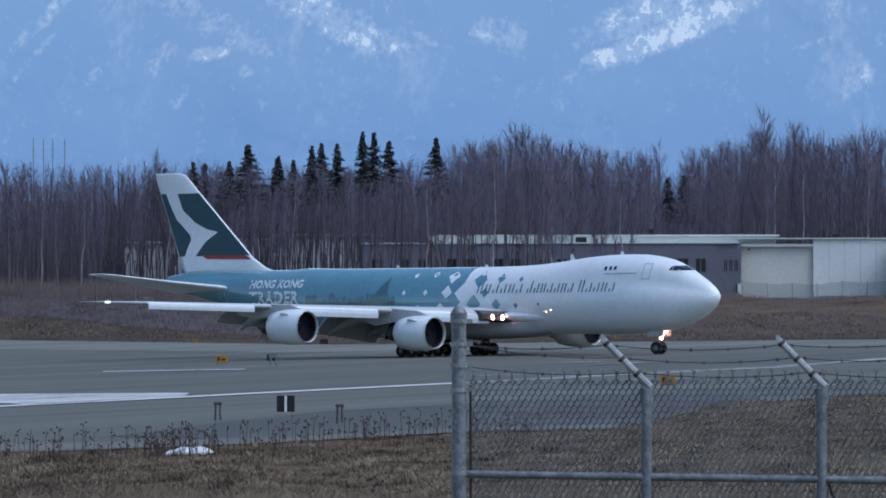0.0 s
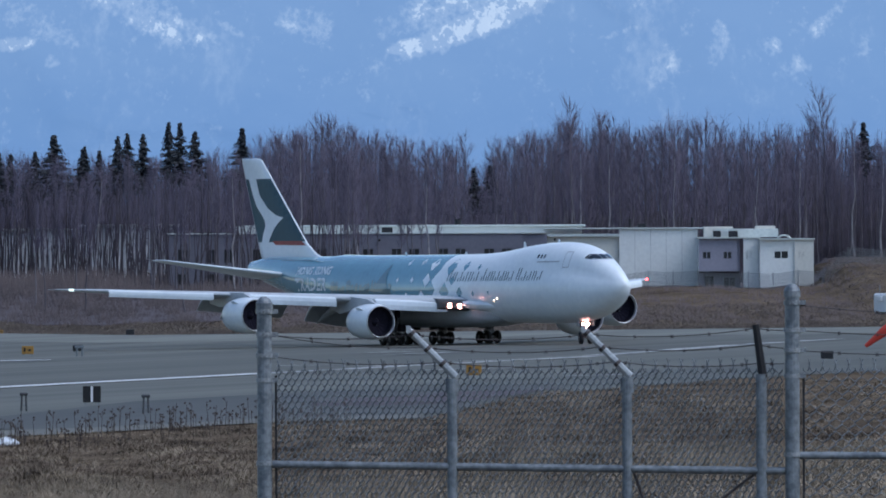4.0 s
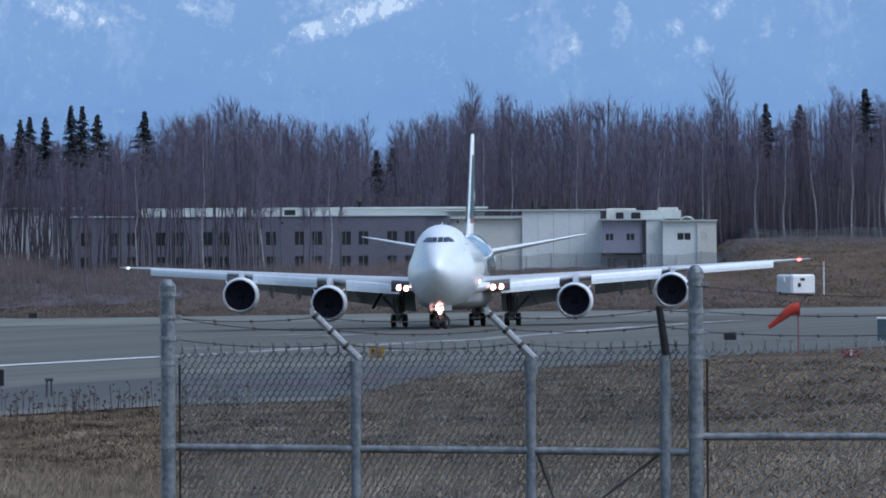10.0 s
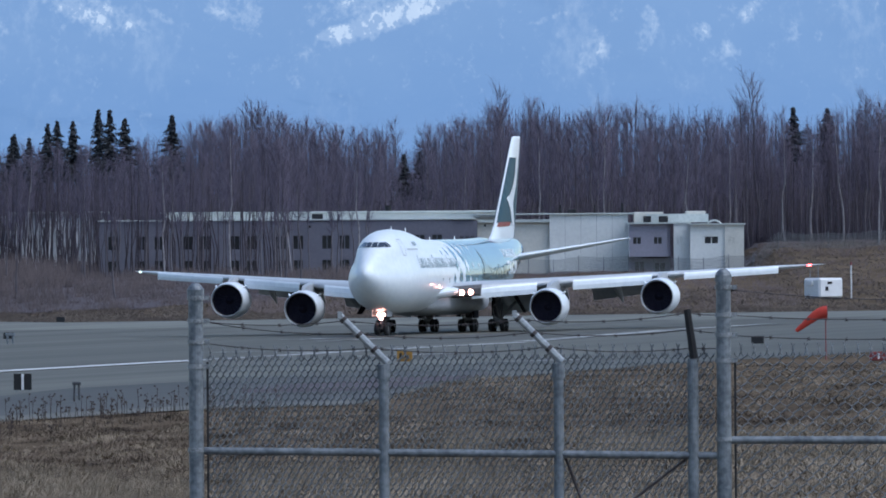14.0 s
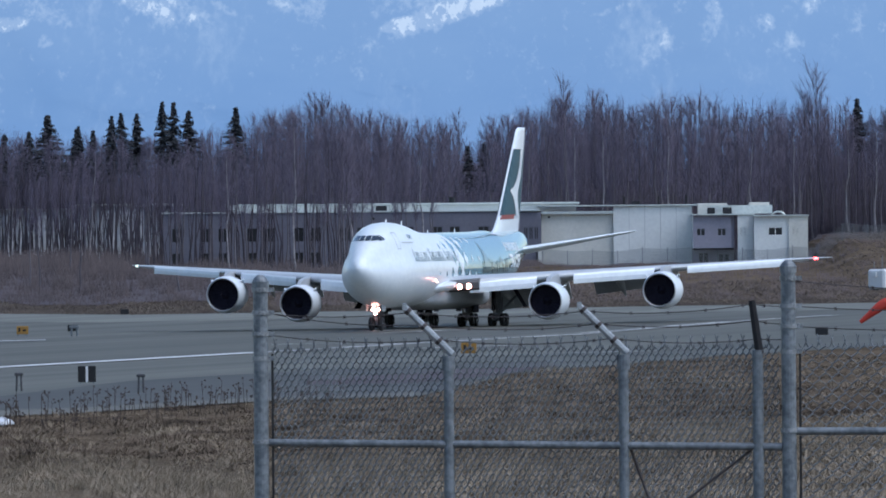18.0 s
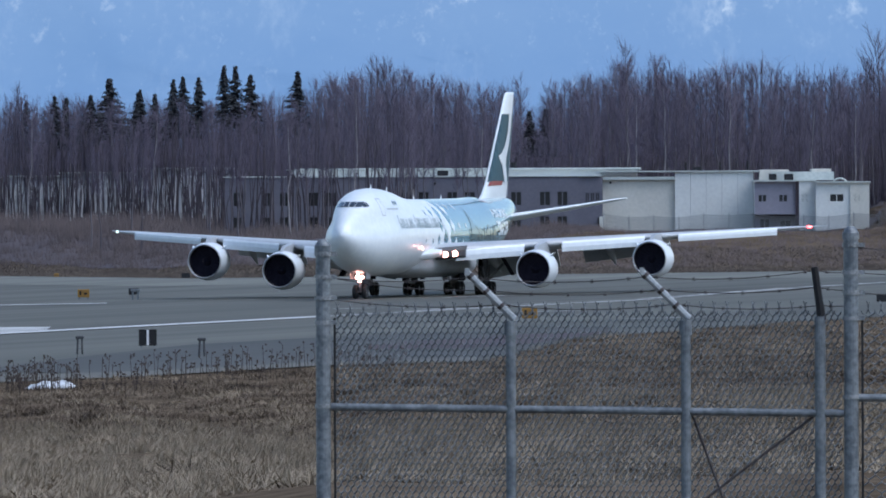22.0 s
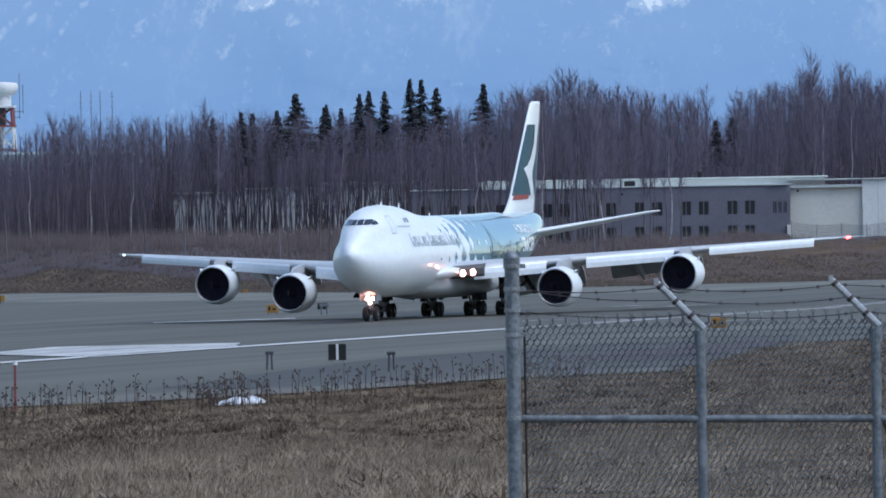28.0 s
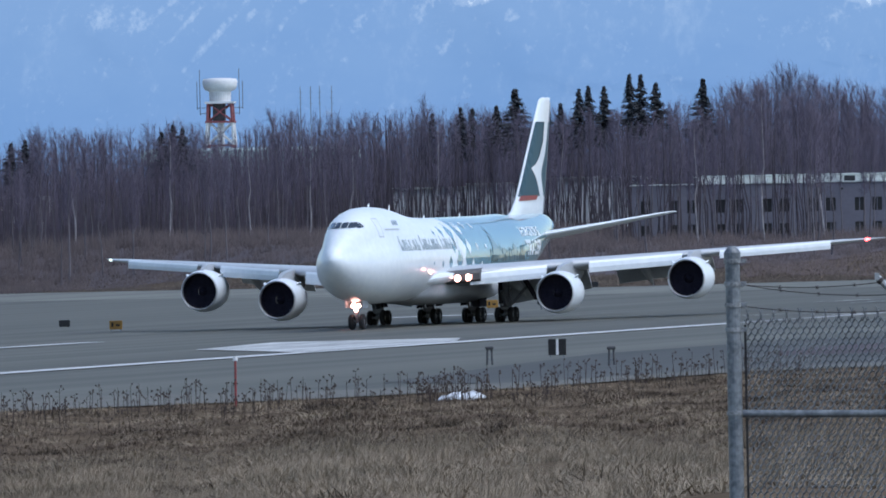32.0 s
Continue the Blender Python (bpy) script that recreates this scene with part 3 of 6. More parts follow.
def build_engine(plane, x, y, z):
    """A turbofan under its pylon; x is the inlet plane."""
    eng = new("engine")
    eng.parent = plane
    eng.matrix_basis = Matrix.Translation(ap(x, y, z))
    tagged(eng, "white turbofan engine with a polished inlet ring")
    bm = bmesh.new()
    spin(bm, ((0.16, 1.60), (0.7, 1.72), (1.5, 1.78), (2.4, 1.76), (3.4, 1.66), (4.3, 1.5), (4.32, 1.42), (3.4, 1.5)), (0, 0, 0), 36)
    part("nacelle", bm, M_white, eng, "white engine cowling", smooth=True)
    bm = bmesh.new()
    spin(bm, ((0.17, 1.6), (0.03, 1.565), (0.0, 1.53), (0.06, 1.49), (0.3, 1.45)), (0, 0, 0), 36)
    part("inlet_ring", bm, M_metal, eng, "polished metal inlet lip", smooth=True)
    bm = bmesh.new()
    spin(bm, ((0.29, 1.45), (1.2, 1.42), (1.5, 1.42)), (0, 0, 0), 36)
    part("inlet_duct", bm, M_fan, eng, "dark inlet duct", smooth=True)
    bm = bmesh.new()
    n = 36
    hub = [bm.verts.new((0.4 * math.cos(k * math.tau / n), 1.2 + 0.03 * (k % 2), 0.4 * math.sin(k * math.tau / n))) for k in range(n)]
    rim = [bm.verts.new((1.4 * math.cos((k + 1.5) * math.tau / n), 1.05 + 0.04 * (k % 2), 1.4 * math.sin((k + 1.5) * math.tau / n))) for k in range(n)]
    for k in range(n):
        bm.faces.new((hub[k], hub[(k + 1) % n], rim[(k + 1) % n], rim[k]))
    part("fan", bm, M_fan, eng, "dark curved fan blades")
    bm = bmesh.new()
    spin(bm, ((0.75, 0.01), (0.85, 0.14), (1.1, 0.33), (1.4, 0.43)), (0, 0, 0), 20)
    part("spinner", bm, M_fan, eng, "dark grey spinner cone", smooth=True)
    bm = bmesh.new()
    spin(bm, ((4.0, 1.05), (5.0, 0.95), (5.8, 0.72), (5.82, 0.62), (5.0, 0.6)), (0, 0, 0), 26)
    spin(bm, ((5.2, 0.45), (6.2, 0.3), (6.9, 0.03)), (0, 0, 0), 20)
    part("exhaust", bm, M_dark, eng, "dark metal exhaust nozzle and cone", smooth=True)
    le, ch, zw, th = wing_at(y)
    bm = bmesh.new()
    rings = []
    for dx, z0, z1, hw in ((0.9, 1.55, 1.72, 0.1), (2.2, 1.4, 2.2, 0.22), (le - x + 0.4, 1.1, zw - z + 0.25, 0.27), (le - x + 2.6, 0.8, zw - z - 0.1, 0.25), (le - x + 5.0, zw - z - 0.8, zw - z - 0.35, 0.1)):
        rings.append([Vector((-hw, dx, z0)), Vector((hw, dx, z0)), Vector((hw, dx, z1)), Vector((-hw, dx, z1))])
    loft(bm, rings)
    part("pylon", bm, M_grey, eng, "grey engine pylon")
    for sg in (-1, 1):
        bm = bmesh.new()
        loft(bm, [[Vector((sg * (1.2 + a) * 1.0, d, 1.12 + a)), Vector((sg * (1.24 + a), d, 1.08 + a)), Vector((sg * (1.24 + a), d + c, 1.08 + a)), Vector((sg * (1.2 + a), d + c, 1.12 + a))] for a, d, c in ((0, 1.0, 1.6), (0.32, 1.7, 0.6))])
        part("strake", bm, M_white, eng)
    return eng


def tail_profile(z):
    """Fin leading and trailing edge, metres aft, at that height."""
    return float(np.interp(z, (8.2, 9.2, 9.7, 19.0), (57.5, 60.6, 61.8, 71.9))), float(np.interp(z, (8.2, 19.0), (71.9, 76.0)))


def fin_section(a, b, th):
    c = b - a
    n = 9
    up = []
    for k in range(n):
        s = 0.5 - 0.5 * math.cos(math.pi * k / (n - 1))
        h = max(0.02, 5 * th * min(c, 9) * (0.2969 * math.sqrt(s) - 0.126 * s - 0.3516 * s * s + 0.2843 * s ** 3 - 0.1015 * s ** 4))
        up.append((a + s * c, h))
    return up + [(x, -h) for x, h in up[-2:0:-1]]


def fin_y(x, z):
    a, b = tail_profile(z)
    c = b - a
    s = min(1, max(0, (x - a) / c))
    th = 0.072
    return max(0.02, 5 * th * min(c, 9) * (0.2969 * math.sqrt(s) - 0.126 * s - 0.3516 * s * s + 0.2843 * s ** 3 - 0.1015 * s ** 4))


def fin_decal(bm, poly, side, lift=0.03):
    b2 = bmesh.new()
    b2.faces.new([b2.verts.new((x, z, 0)) for x, z in poly])
    bmesh.ops.triangulate(b2, faces=b2.faces[:])
    for i in range(1, 22):
        bmesh.ops.bisect_plane(b2, geom=b2.verts[:] + b2.edges[:] + b2.faces[:], plane_co=(0, 8 + i * 0.5, 0), plane_no=(0, 1, 0))
    for i in range(1, 14):
        bmesh.ops.bisect_plane(b2, geom=b2.verts[:] + b2.edges[:] + b2.faces[:], plane_co=(62 + i, 0, 0), plane_no=(1, 0, 0))
    m = {v: bm.verts.new(ap(v.co.x, side * (fin_y(v.co.x, v.co.y) + lift), v.co.y)) for v in b2.verts}
    for f in b2.faces:
        bm.faces.new([m[v] for v in f.verts])
    b2.free()
    return bm


def fin_at(z, s):
    a, b = tail_profile(z)
    return (a + (b - a) * s, z)


def word_mesh(text, size):
    cu = bpy.data.curves.new("word", "FONT")
    cu.body, cu.size, cu.resolution_u, cu.offset = text, size, 2, 0.035
    ob = bpy.data.objects.new("word", cu)
    scene.collection.objects.link(ob)
    me = bpy.data.meshes.new_from_object(ob.evaluated_get(bpy.context.evaluated_depsgraph_get()))
    bpy.data.objects.remove(ob)
    return me


def lay_word(text, size, x0, z0, side, width, height, lift=0.03):
    """Letters laid on the fuselage side, reading from x0 in the side's reading direction."""
    me = word_mesh(text, size)
    bm = bmesh.new()
    bm.from_mesh(me)
    bpy.data.meshes.remove(me)
    xs = [v.co.x for v in bm.verts]
    ys = [v.co.y for v in bm.verts]
    lx, hx, ly, hy = min(xs), max(xs), min(ys), max(ys)
    for v in bm.verts:
        s, t = (v.co.x - lx) / (hx - lx), (v.co.y - ly) / (hy - ly)
        x, z = x0 + (-1 if side > 0 else 1) * s * width, z0 + t * height
        v.co = ap(x, side * (side_y(x, z) + lift), z)
    return bm


def build_aircraft():
    plane = thing("airplane", "four-engined white and teal jumbo cargo jet taxiing on asphalt", "airplane")
    # fuselage, split into a white front and a teal rear
    n = 44
    stations = sorted(set([float(v) for v in ST_X] + [0.12, 1.0, 1.9, 3.0, 4.3, 5.6, 8.3, 12.5, 15.5, 18.5, 21.5, 24.5, 28, 31.0, 34, 37, 41, 45, 50, 54.5, 59.5, 64.5, 69, 72.6]))

    def ring(x):
        out = []
        for k in range(n):
            th = k * math.tau / n
            zc, r = section_r(x, th if th <= math.pi else math.tau - th)
            out.append(ap(x, r * math.sin(th), zc + r * math.cos(th)))
        return out

    split = 31.0
    bm = bmesh.new()
    loft(bm, [ring(x) for x in stations if x <= split], False)
    bm.verts.ensure_lookup_table()
    bm.faces.new([bm.verts[k] for k in range(n)][::-1])
    fus = part("fuselage", bm, M_white, plane, "white forward fuselage with a humped upper deck", smooth=True)
    bm = bmesh.new()
    loft(bm, [ring(x) for x in stations if x >= split], False)
    rear = part("rear_fuselage", bm, M_teal, plane, "teal rear fuselage", smooth=True)
    bm = bmesh.new()
    tube(bm, ap(74.0, 0, 7.8), ap(74.9, 0, 7.85), 0.5, 0.3, 14)
    part("exhaust_cone", bm, M_dark, rear, "dark tail exhaust")
    # wing root fairing
    bm = bmesh.new()
    rings = []
    for x, hw, z0, z1 in ((19.5, 0.4, 2.6, 3.2), (21.5, 2.2, 2.05, 4.0), (24, 3.1, 1.8, 4.6), (28, 3.4, 1.65, 4.9), (38, 3.42, 1.65, 4.7), (43, 3.2, 1.8, 4.2), (47, 2.2, 2.1, 3.4), (49.5, 0.4, 2.4, 2.8)):
        zc, hh = (z0 + z1) / 2, (z1 - z0) / 2
        rings.append([ap(x, hw * math.copysign(abs(math.sin(k * math.tau / 28)) ** 0.7, math.sin(k * math.tau / 28)), zc + hh * math.copysign(abs(math.cos(k * math.tau / 28)) ** 0.7, math.cos(k * math.tau / 28))) for k in range(28)])
    loft(bm, rings)
    part("belly_fairing", bm, M_grey, plane, "pale grey wing root fairing", smooth=True)
    # wings
    for sd in (1, -1):
        bm = bmesh.new()
        ys = (0.5, 3.2, 6, 9, 12.3, 15, 18, 21.5, 25, 28, 31, 32.2, 33.2, 33.8, 34.2)
        loft(bm, [foil(*wing_at(y), sd * y) for y in ys])
        wing = part("wing", bm, M_wing, plane, "swept grey wing with drooped leading edge flaps", smooth=True)
        # leading edge flaps
        for y0, y1, ch in ((4.9, 10.3, 0.95), (13.3, 19.9, 0.85), (22.6, 30.6, 0.62)):
            bm = bmesh.new()
            rings = []
            for y in np.linspace(y0, y1, 5):
                le, c, z, th = wing_at(y)
                e0 = (le + 0.03 * c, z + 0.02)
                pr = [(0.10, 0.16), (-0.28, 0.12), (-0.52, -0.08), (-0.62, -0.5), (-0.56, -0.98), (-0.46, -0.98), (-0.50, -0.5), (-0.40, -0.2), (-0.1, -0.12)]
                rings.append([ap(e0[0] + a * ch, sd * y, e0[1] + b * ch) for a, b in pr])
            loft(bm, rings)
            part("leading_edge_flap", bm, M_white, wing, "white drooped leading edge flap")
        # flap track fairings
        for y in (5.7, 9.8, 15.8, 18.6):
            le, c, z, th = wing_at(y)
            bm = bmesh.new()
            loft(bm, [[ap(le + c * a, sd * (y + r * math.cos(k * math.tau / 10)), z + dz + 1.4 * r * math.sin(k * math.tau / 10)) for k in range(10)] for a, dz, r in ((0.55, -0.35, 0.05), (0.66, -0.5, 0.24), (0.8, -0.8, 0.34), (0.95, -1.3, 0.3), (1.1, -1.95, 0.14), (1.15, -2.25, 0.03))])
            part("flap_fairing", bm, M_grey, wing, smooth=True)
        # trailing edge flaps, lowered
        for y0, y1 in ((4.2, 11.0), (13.2, 20.6)):
            bm = bmesh.new()
            rings = []
            for y in (y0, (y0 + y1) / 2, y1):
                le, c, z, th = wing_at(y)
                x1, zz, fc = le + c * 0.97, z - 0.05 * c * 0.4 - 0.12, 0.2 * c
                rings.append([ap(x1 + a * fc, sd * y, zz + b * fc) for a, b in ((0, 0.02), (0.1, 0.07), (0.5, -0.24), (0.95, -0.78), (0.92, -0.8), (0.46, -0.34), (0.08, -0.08))])
            loft(bm, rings)
            part("trailing_edge_flap", bm, M_wing, wing, "grey lowered trailing edge flap")
        le, c, z, th = wing_at(33.0)
        bm = bmesh.new()
        tube(bm, ap(le - 0.1, sd * 33.0, z), ap(le + 0.35, sd * 33.2, z), 0.13, 0.1, 8)
        part("wingtip_light", bm, M_lampred if sd < 0 else M_lampgreen, wing, "red wingtip light" if sd < 0 else "pale wingtip light")
        # white glove ahead of the wing root
        bm = bmesh.new()
        rings = []
        for y, le, z, th in ((2.6, 19.6, 3.7, 0.5), (3.1, 21.2, 3.85, 0.55), (3.5, 22.8, 3.95, 0.55), (3.9, 24.2, 4.02, 0.5)):
            rings.append([ap(x, sd * y, zz) for x, zz in ((le, z), (le + 0.5, z + th * 0.5), (le + 2.0, z + th * 0.75), (27.5, z + th), (27.5, z - th), (le + 1.2, z - th * 0.7), (le + 0.3, z - th * 0.35))])
        loft(bm, rings)
        part("root_glove", bm, M_white, wing, "white wing root glove", smooth=False)
        # landing lights in the wing root
        for y in (4.15, 4.9):
            le, c, z, th = wing_at(y)
            bm = bmesh.new()
            tube(bm, ap(le - 0.74, sd * y, z - 0.26), ap(le - 0.55, sd * y, z - 0.26), 0.27, 0.27, 14)
            part("landing_light", bm, M_lamp, wing, "glowing landing light")
            # shroud added to keep the lamp's sideways light off the fuselage
            bm = bmesh.new()
            tube(bm, ap(le - 0.72, sd * y, z - 0.26), ap(le - 0.5, sd * y, z - 0.26), 0.31, 0.31, 14, False)
            part("light_shroud", bm, M_strutdark, wing, "dark shroud added to block sideways light")
        bm = bmesh.new()
        rings = []
        for y in (3.3, 4.5, 5.7):
            le, c, z, th = wing_at(y)
            rings.append([ap(le + a, sd * y, z + b) for a, b in ((0.5, 0.42), (-0.4, 0.3), (-0.62, 0.05), (-0.6, -0.5), (-0.2, -0.66), (0.6, -0.7))])
        loft(bm, rings)
        part("light_fairing", bm, M_strutdark, wing, "dark leading edge light housing")
        for x, z in ((19.2, 4.5), (19.9, 4.34)):
            y = side_y(x, z) + 0.02
            bm = bmesh.new()
            tube(bm, ap(x - 0.02, sd * y, z), ap(x + 0.4, sd * y, z), 0.12, 0.1, 10)
            part("light_shroud", bm, M_white, plane, "white light housing")
            bm = bmesh.new()
            tube(bm, ap(x - 0.05, sd * y, z), ap(x - 0.022, sd * y, z), 0.09, 0.09, 10)
            part("turnoff_light", bm, M_lampdim, plane, "glowing runway turnoff light")
    # engines
    for y, x, z in ((-20.95, 35.5, 3.25), (-11.85, 26.8, 2.42), (11.85, 26.8, 2.42), (20.95, 35.5, 3.25)):
        build_engine(plane, x, y, z)
    # fin
    bm = bmesh.new()
    zs = (8.2, 8.7, 9.2, 10.2, 12, 14, 16, 18, 18.8, 19.02)
    rr = []
    for z in zs:
        a, b = tail_profile(z)
        if z > 19:
            a += 0.7
        rr.append([ap(x, h, z) for x, h in fin_section(a, b, 0.072)])
    loft(bm, rr)
    fin = part("tail_fin", bm, M_white, plane, "white tail fin with dark green panel", smooth=True)
    for side in (1, -1):
        bm = bmesh.new()
        fin_decal(bm, [fin_at(10.45, 0.012), fin_at(16.9, 0.03), fin_at(16.9, 0.995), fin_at(10.45, 0.995)], side, 0.03)
        green = part("fin_panel", bm, M_green, fin, "dark green fin panel")
        bm = bmesh.new()
        fin_decal(bm, [fin_at(17.2, 0.86), fin_at(17.0, 0.55), fin_at(15.2, 0.62), fin_at(13.9, 0.5), fin_at(13.2, 0.36), fin_at(12.9, 0.2), fin_at(12.4, 0.36), fin_at(11.9, 0.5), fin_at(11.4, 0.6),
                       fin_at(10.3, 0.78), fin_at(10.3, 0.93), fin_at(11.3, 0.83), fin_at(12.1, 0.72), fin_at(12.7, 0.70), fin_at(14.2, 0.83), fin_at(15.8, 0.86)], side, 0.06)
        part("fin_emblem", bm, M_white, fin, "white swept emblem")
        bm = bmesh.new()
        fin_decal(bm, [fin_at(10.05, 0.03), fin_at(10.5, 0.06), fin_at(10.55, 0.66), fin_at(10.15, 0.62)], side, 0.06)
        part("fin_stripe", bm, M_red, fin, "dark red stripe")
    bm = bmesh.new()
    loft(bm, [[ap(x, h, z) for x, h in ((tail_profile(z)[1] + 0.02, 0.07), (tail_profile(z)[1] + 0.14, 0.0), (tail_profile(z)[1] + 0.02, -0.07))] for z in (9, 14, 18.6)])
    part("rudder_edge", bm, M_grey, fin)
    # tailplane
    for sd in (1, -1):
        bm = bmesh.new()
        loft(bm, [foil(le, c, z, th, sd * y) for y, le, c, z, th in ((0.6, 62.8, 10.2, 6.95, 0.075), (2.0, 64.0, 9.0, 7.15, 0.075), (6, 67.9, 6.0, 7.85, 0.075), (10.5, 72.1, 2.9, 8.66, 0.085), (11.3, 73.3, 1.6, 8.8, 0.07))])
        part("tailplane", bm, M_white, plane, "swept white tailplane", smooth=True)
    # cockpit windows
    for side in (1, -1):
        for ys in ((0.04, 0.5), (0.55, 1.05)):
            bm = bmesh.new()
            front_decal(bm, ys, (8.2, 8.2), (8.64, 8.66), side)
            part("cockpit_window", bm, M_glass, fus, "dark cockpit window")
        for (xa, za), (xb, zb), (xc, zc_), (xd, zd) in (((4.2, 8.2), (4.75, 8.22), (4.8, 8.66), (4.4, 8.64)), ((4.81, 8.23), (5.1, 8.28), (5.04, 8.6), (4.86, 8.66))):
            bm = bmesh.new()
            skin_decal(bm, [(xa, za), (xb, zb), (xc, zc_), (xd, zd)], side, 0.03, step=0.4)
            part("cockpit_window", bm, M_glass, fus, "dark cockpit window")
        for k in range(3):
            bm = bmesh.new()
            x = 11.3 + k * 0.62
            skin_decal(bm, [(x, 8.35), (x + 0.32, 8.35), (x + 0.32, 8.72), (x, 8.72)], side, 0.03)
            part("cabin_window", bm, M_glass, fus, "dark upper deck window")
        bm = bmesh.new()
        skin_decal(bm, [(8.6, 7.95), (12.6, 7.95), (12.6, 8.07), (8.6, 8.07)], side, 0.03)
        part("registration_bar", bm, M_grey, fus, "grey lettering bar")
        for x0, x1, z0, z1 in ((7.0, 7.95, 7.4, 8.95), (64.5, 65.6, 5.6, 7.2)):
            bm = bmesh.new()
            for a in ((x0, x1, z0, z0 + .07), (x0, x1, z1 - .07, z1), (x0, x0 + .07, z0 + .07, z1 - .07), (x1 - .07, x1, z0 + .07, z1 - .07)):
                skin_decal(bm, [(a[0], a[2]), (a[1], a[2]), (a[1], a[3]), (a[0], a[3])], side, 0.02)
            part("door_outline", bm, M_grey, fus if x0 < 33 else rear)
        # title drawn as plain bars: three words of upright strokes, a taller first one each
        x = 10.9
        words = ((6.3, 6), (6.3, 7), (5.0, 5))
        for wlen, count in (words[::-1] if side > 0 else words):
            wd = wlen / count
            for k in range(count):
                first = k == (count - 1 if side > 0 else 0)
                h = 1.2 if first else 0.9
                for d, h in ((0.15, h), (0.6, h * (0.35, 1.0, 0.5)[k % 3])):
                    bm = bmesh.new()
                    xa, sl = x + (k + d) * wd, side * 0.07 * h
                    skin_decal(bm, [(xa, 6.24), (xa + 0.16, 6.24), (xa + 0.16 - sl, 6.24 + h), (xa - sl, 6.24 + h)], side, 0.03)
                    part("title_bar", bm, M_tealdark, fus, "dark green title bar")
            x += wlen + 0.42
        # chequer of diamonds between white and teal
        rng = random.Random(11)
        for x, z, s, light in ((33.4, 6.3, 1.25, 1), (35.7, 6.4, 0.7, 1), (35.4, 8.0, 0.75, 1), (38.6, 6.4, 0.32, 1), (38.0, 8.2, 0.35, 1), (41.5, 6.4, 0.26, 1), (40.6, 8.1, 0.28, 1), (36.5, 4.9, 0.5, 1), (33.5, 4.8, 0.9, 1), (39.5, 4.9, 0.3, 1),
                               (31.6, 7.6, 0.85, 0), (32.0, 5.2, 0.95, 0), (34.9, 7.3, 0.6, 0), (29.0, 5.1, 0.6, 0), (28.9, 7.7, 0.5, 0), (26.4, 5.0, 0.32, 0), (26.2, 7.6, 0.3, 0), (23.4, 5.1, 0.18, 0), (30.6, 6.3, 0.5, 0)):
            x -= 2.6
            bm = bmesh.new()
            skin_decal(bm, [(x - s, z), (x, z - s), (x + s, z), (x, z + min(s, 8.45 - z))], side, 0.025 if light else 0.02)
            part("diamond_mark", bm, M_white if light else M_teal, rear if x > 31 else fus)
        # skyline silhouette
        x = 40.0
        while x < 52.3:
            wd = rng.uniform(0.35, 0.9)
            h = 0.5 + 1.1 * rng.random() * 0.8
            bm = bmesh.new()
            skin_decal(bm, [(x, 5.0), (x + wd, 5.0), (x + wd, 5.0 + h), (x + wd * 0.4, 5.15 + h), (x, 5.0 + h * 0.9)], side, 0.025)
            part("skyline_mark", bm, M_tealmid, rear)
            x += wd + rng.uniform(0.0, 0.25)
        bm = bmesh.new()
        skin_decal(bm, [(40.4, 5.1), (44.6, 5.4), (42.9, 6.2), (41.9, 7.4), (41.3, 8.1), (41.2, 6.6)], side, 0.04)
        part("skyline_sail", bm, M_tealmid, rear)
        part("lettering", lay_word("HONG KONG", 1.0, 60.7 if side > 0 else 53.1, 7.05, side, 7.6, 0.85), M_white, rear, "white lettering HONG KONG")
        part("lettering", lay_word("TRADER", 1.0, 60.7 if side > 0 else 53.3, 5.45, side, 7.4, 1.3), M_white, rear, "white lettering TRADER")
    # antennas
    for x, h in ((18.6, 0.55), (30, 0.4), (42, 0.45), (12.0, 0.3)):
        bm = bmesh.new()
        t = station(x)[2]
        loft(bm, [[ap(x + d, w, t - 0.1) for d, w in ((0, 0), (0.3, 0.05), (0.7, 0), (0.3, -0.05))], [ap(x + d + 0.35, w, t + h) for d, w in ((0, 0), (0.12, 0.02), (0.3, 0), (0.12, -0.02))]])
        part("antenna", bm, M_white, fus)
    # landing gear
    wm, hm = wheel_mesh(), hub_mesh()
    nose = new("nose_gear")
    nose.parent = plane
    nose.matrix_basis = Matrix.Translation(ap(7.75, 0, 0))
    tagged(nose, "grey nose landing gear with a glowing lamp")
    bm = bmesh.new()
    tube(bm, (0, 0.12, 0.62), (0, 0, 2.9), 0.13, 0.17, 12)
    tube(bm, (-0.5, 0.12, 0.635), (0.5, 0.12, 0.635), 0.09, n=10)
    tube(bm, (0, 0.1, 1.5), (0, 1.3, 2.75), 0.07, n=8)
    tube(bm, (-0.1, -0.1, 1.2), (0.1, -0.3, 0.9), 0.05, n=6)
    part("strut", bm, M_strut, nose)
    bm = bmesh.new()
    box(bm, -0.3, 0.3, -0.12, 0.02, 1.87, 1.99, 0.03)
    part("lamp_bracket", bm, M_strut, nose)
    for dx in (-0.23, 0.23):
        bm = bmesh.new()
        tube(bm, (dx, -0.3, 1.93), (dx, -0.12, 1.93), 0.17, 0.17, 12)
        part("taxi_light", bm, M_lamp, nose, "glowing taxi light")
        # shroud added so the lamp throws less light up at the belly
        bm = bmesh.new()
        tube(bm, (dx, -0.27, 1.93), (dx, -0.1, 1.93), 0.22, 0.22, 14, False)
        part("light_shroud", bm, M_strutdark, nose, "dark shroud added to block sideways light")
    for y, z, r in ((-0.3, 1.58, 0.15), (-0.9, 2.2, 0.08)):
        bm = bmesh.new()
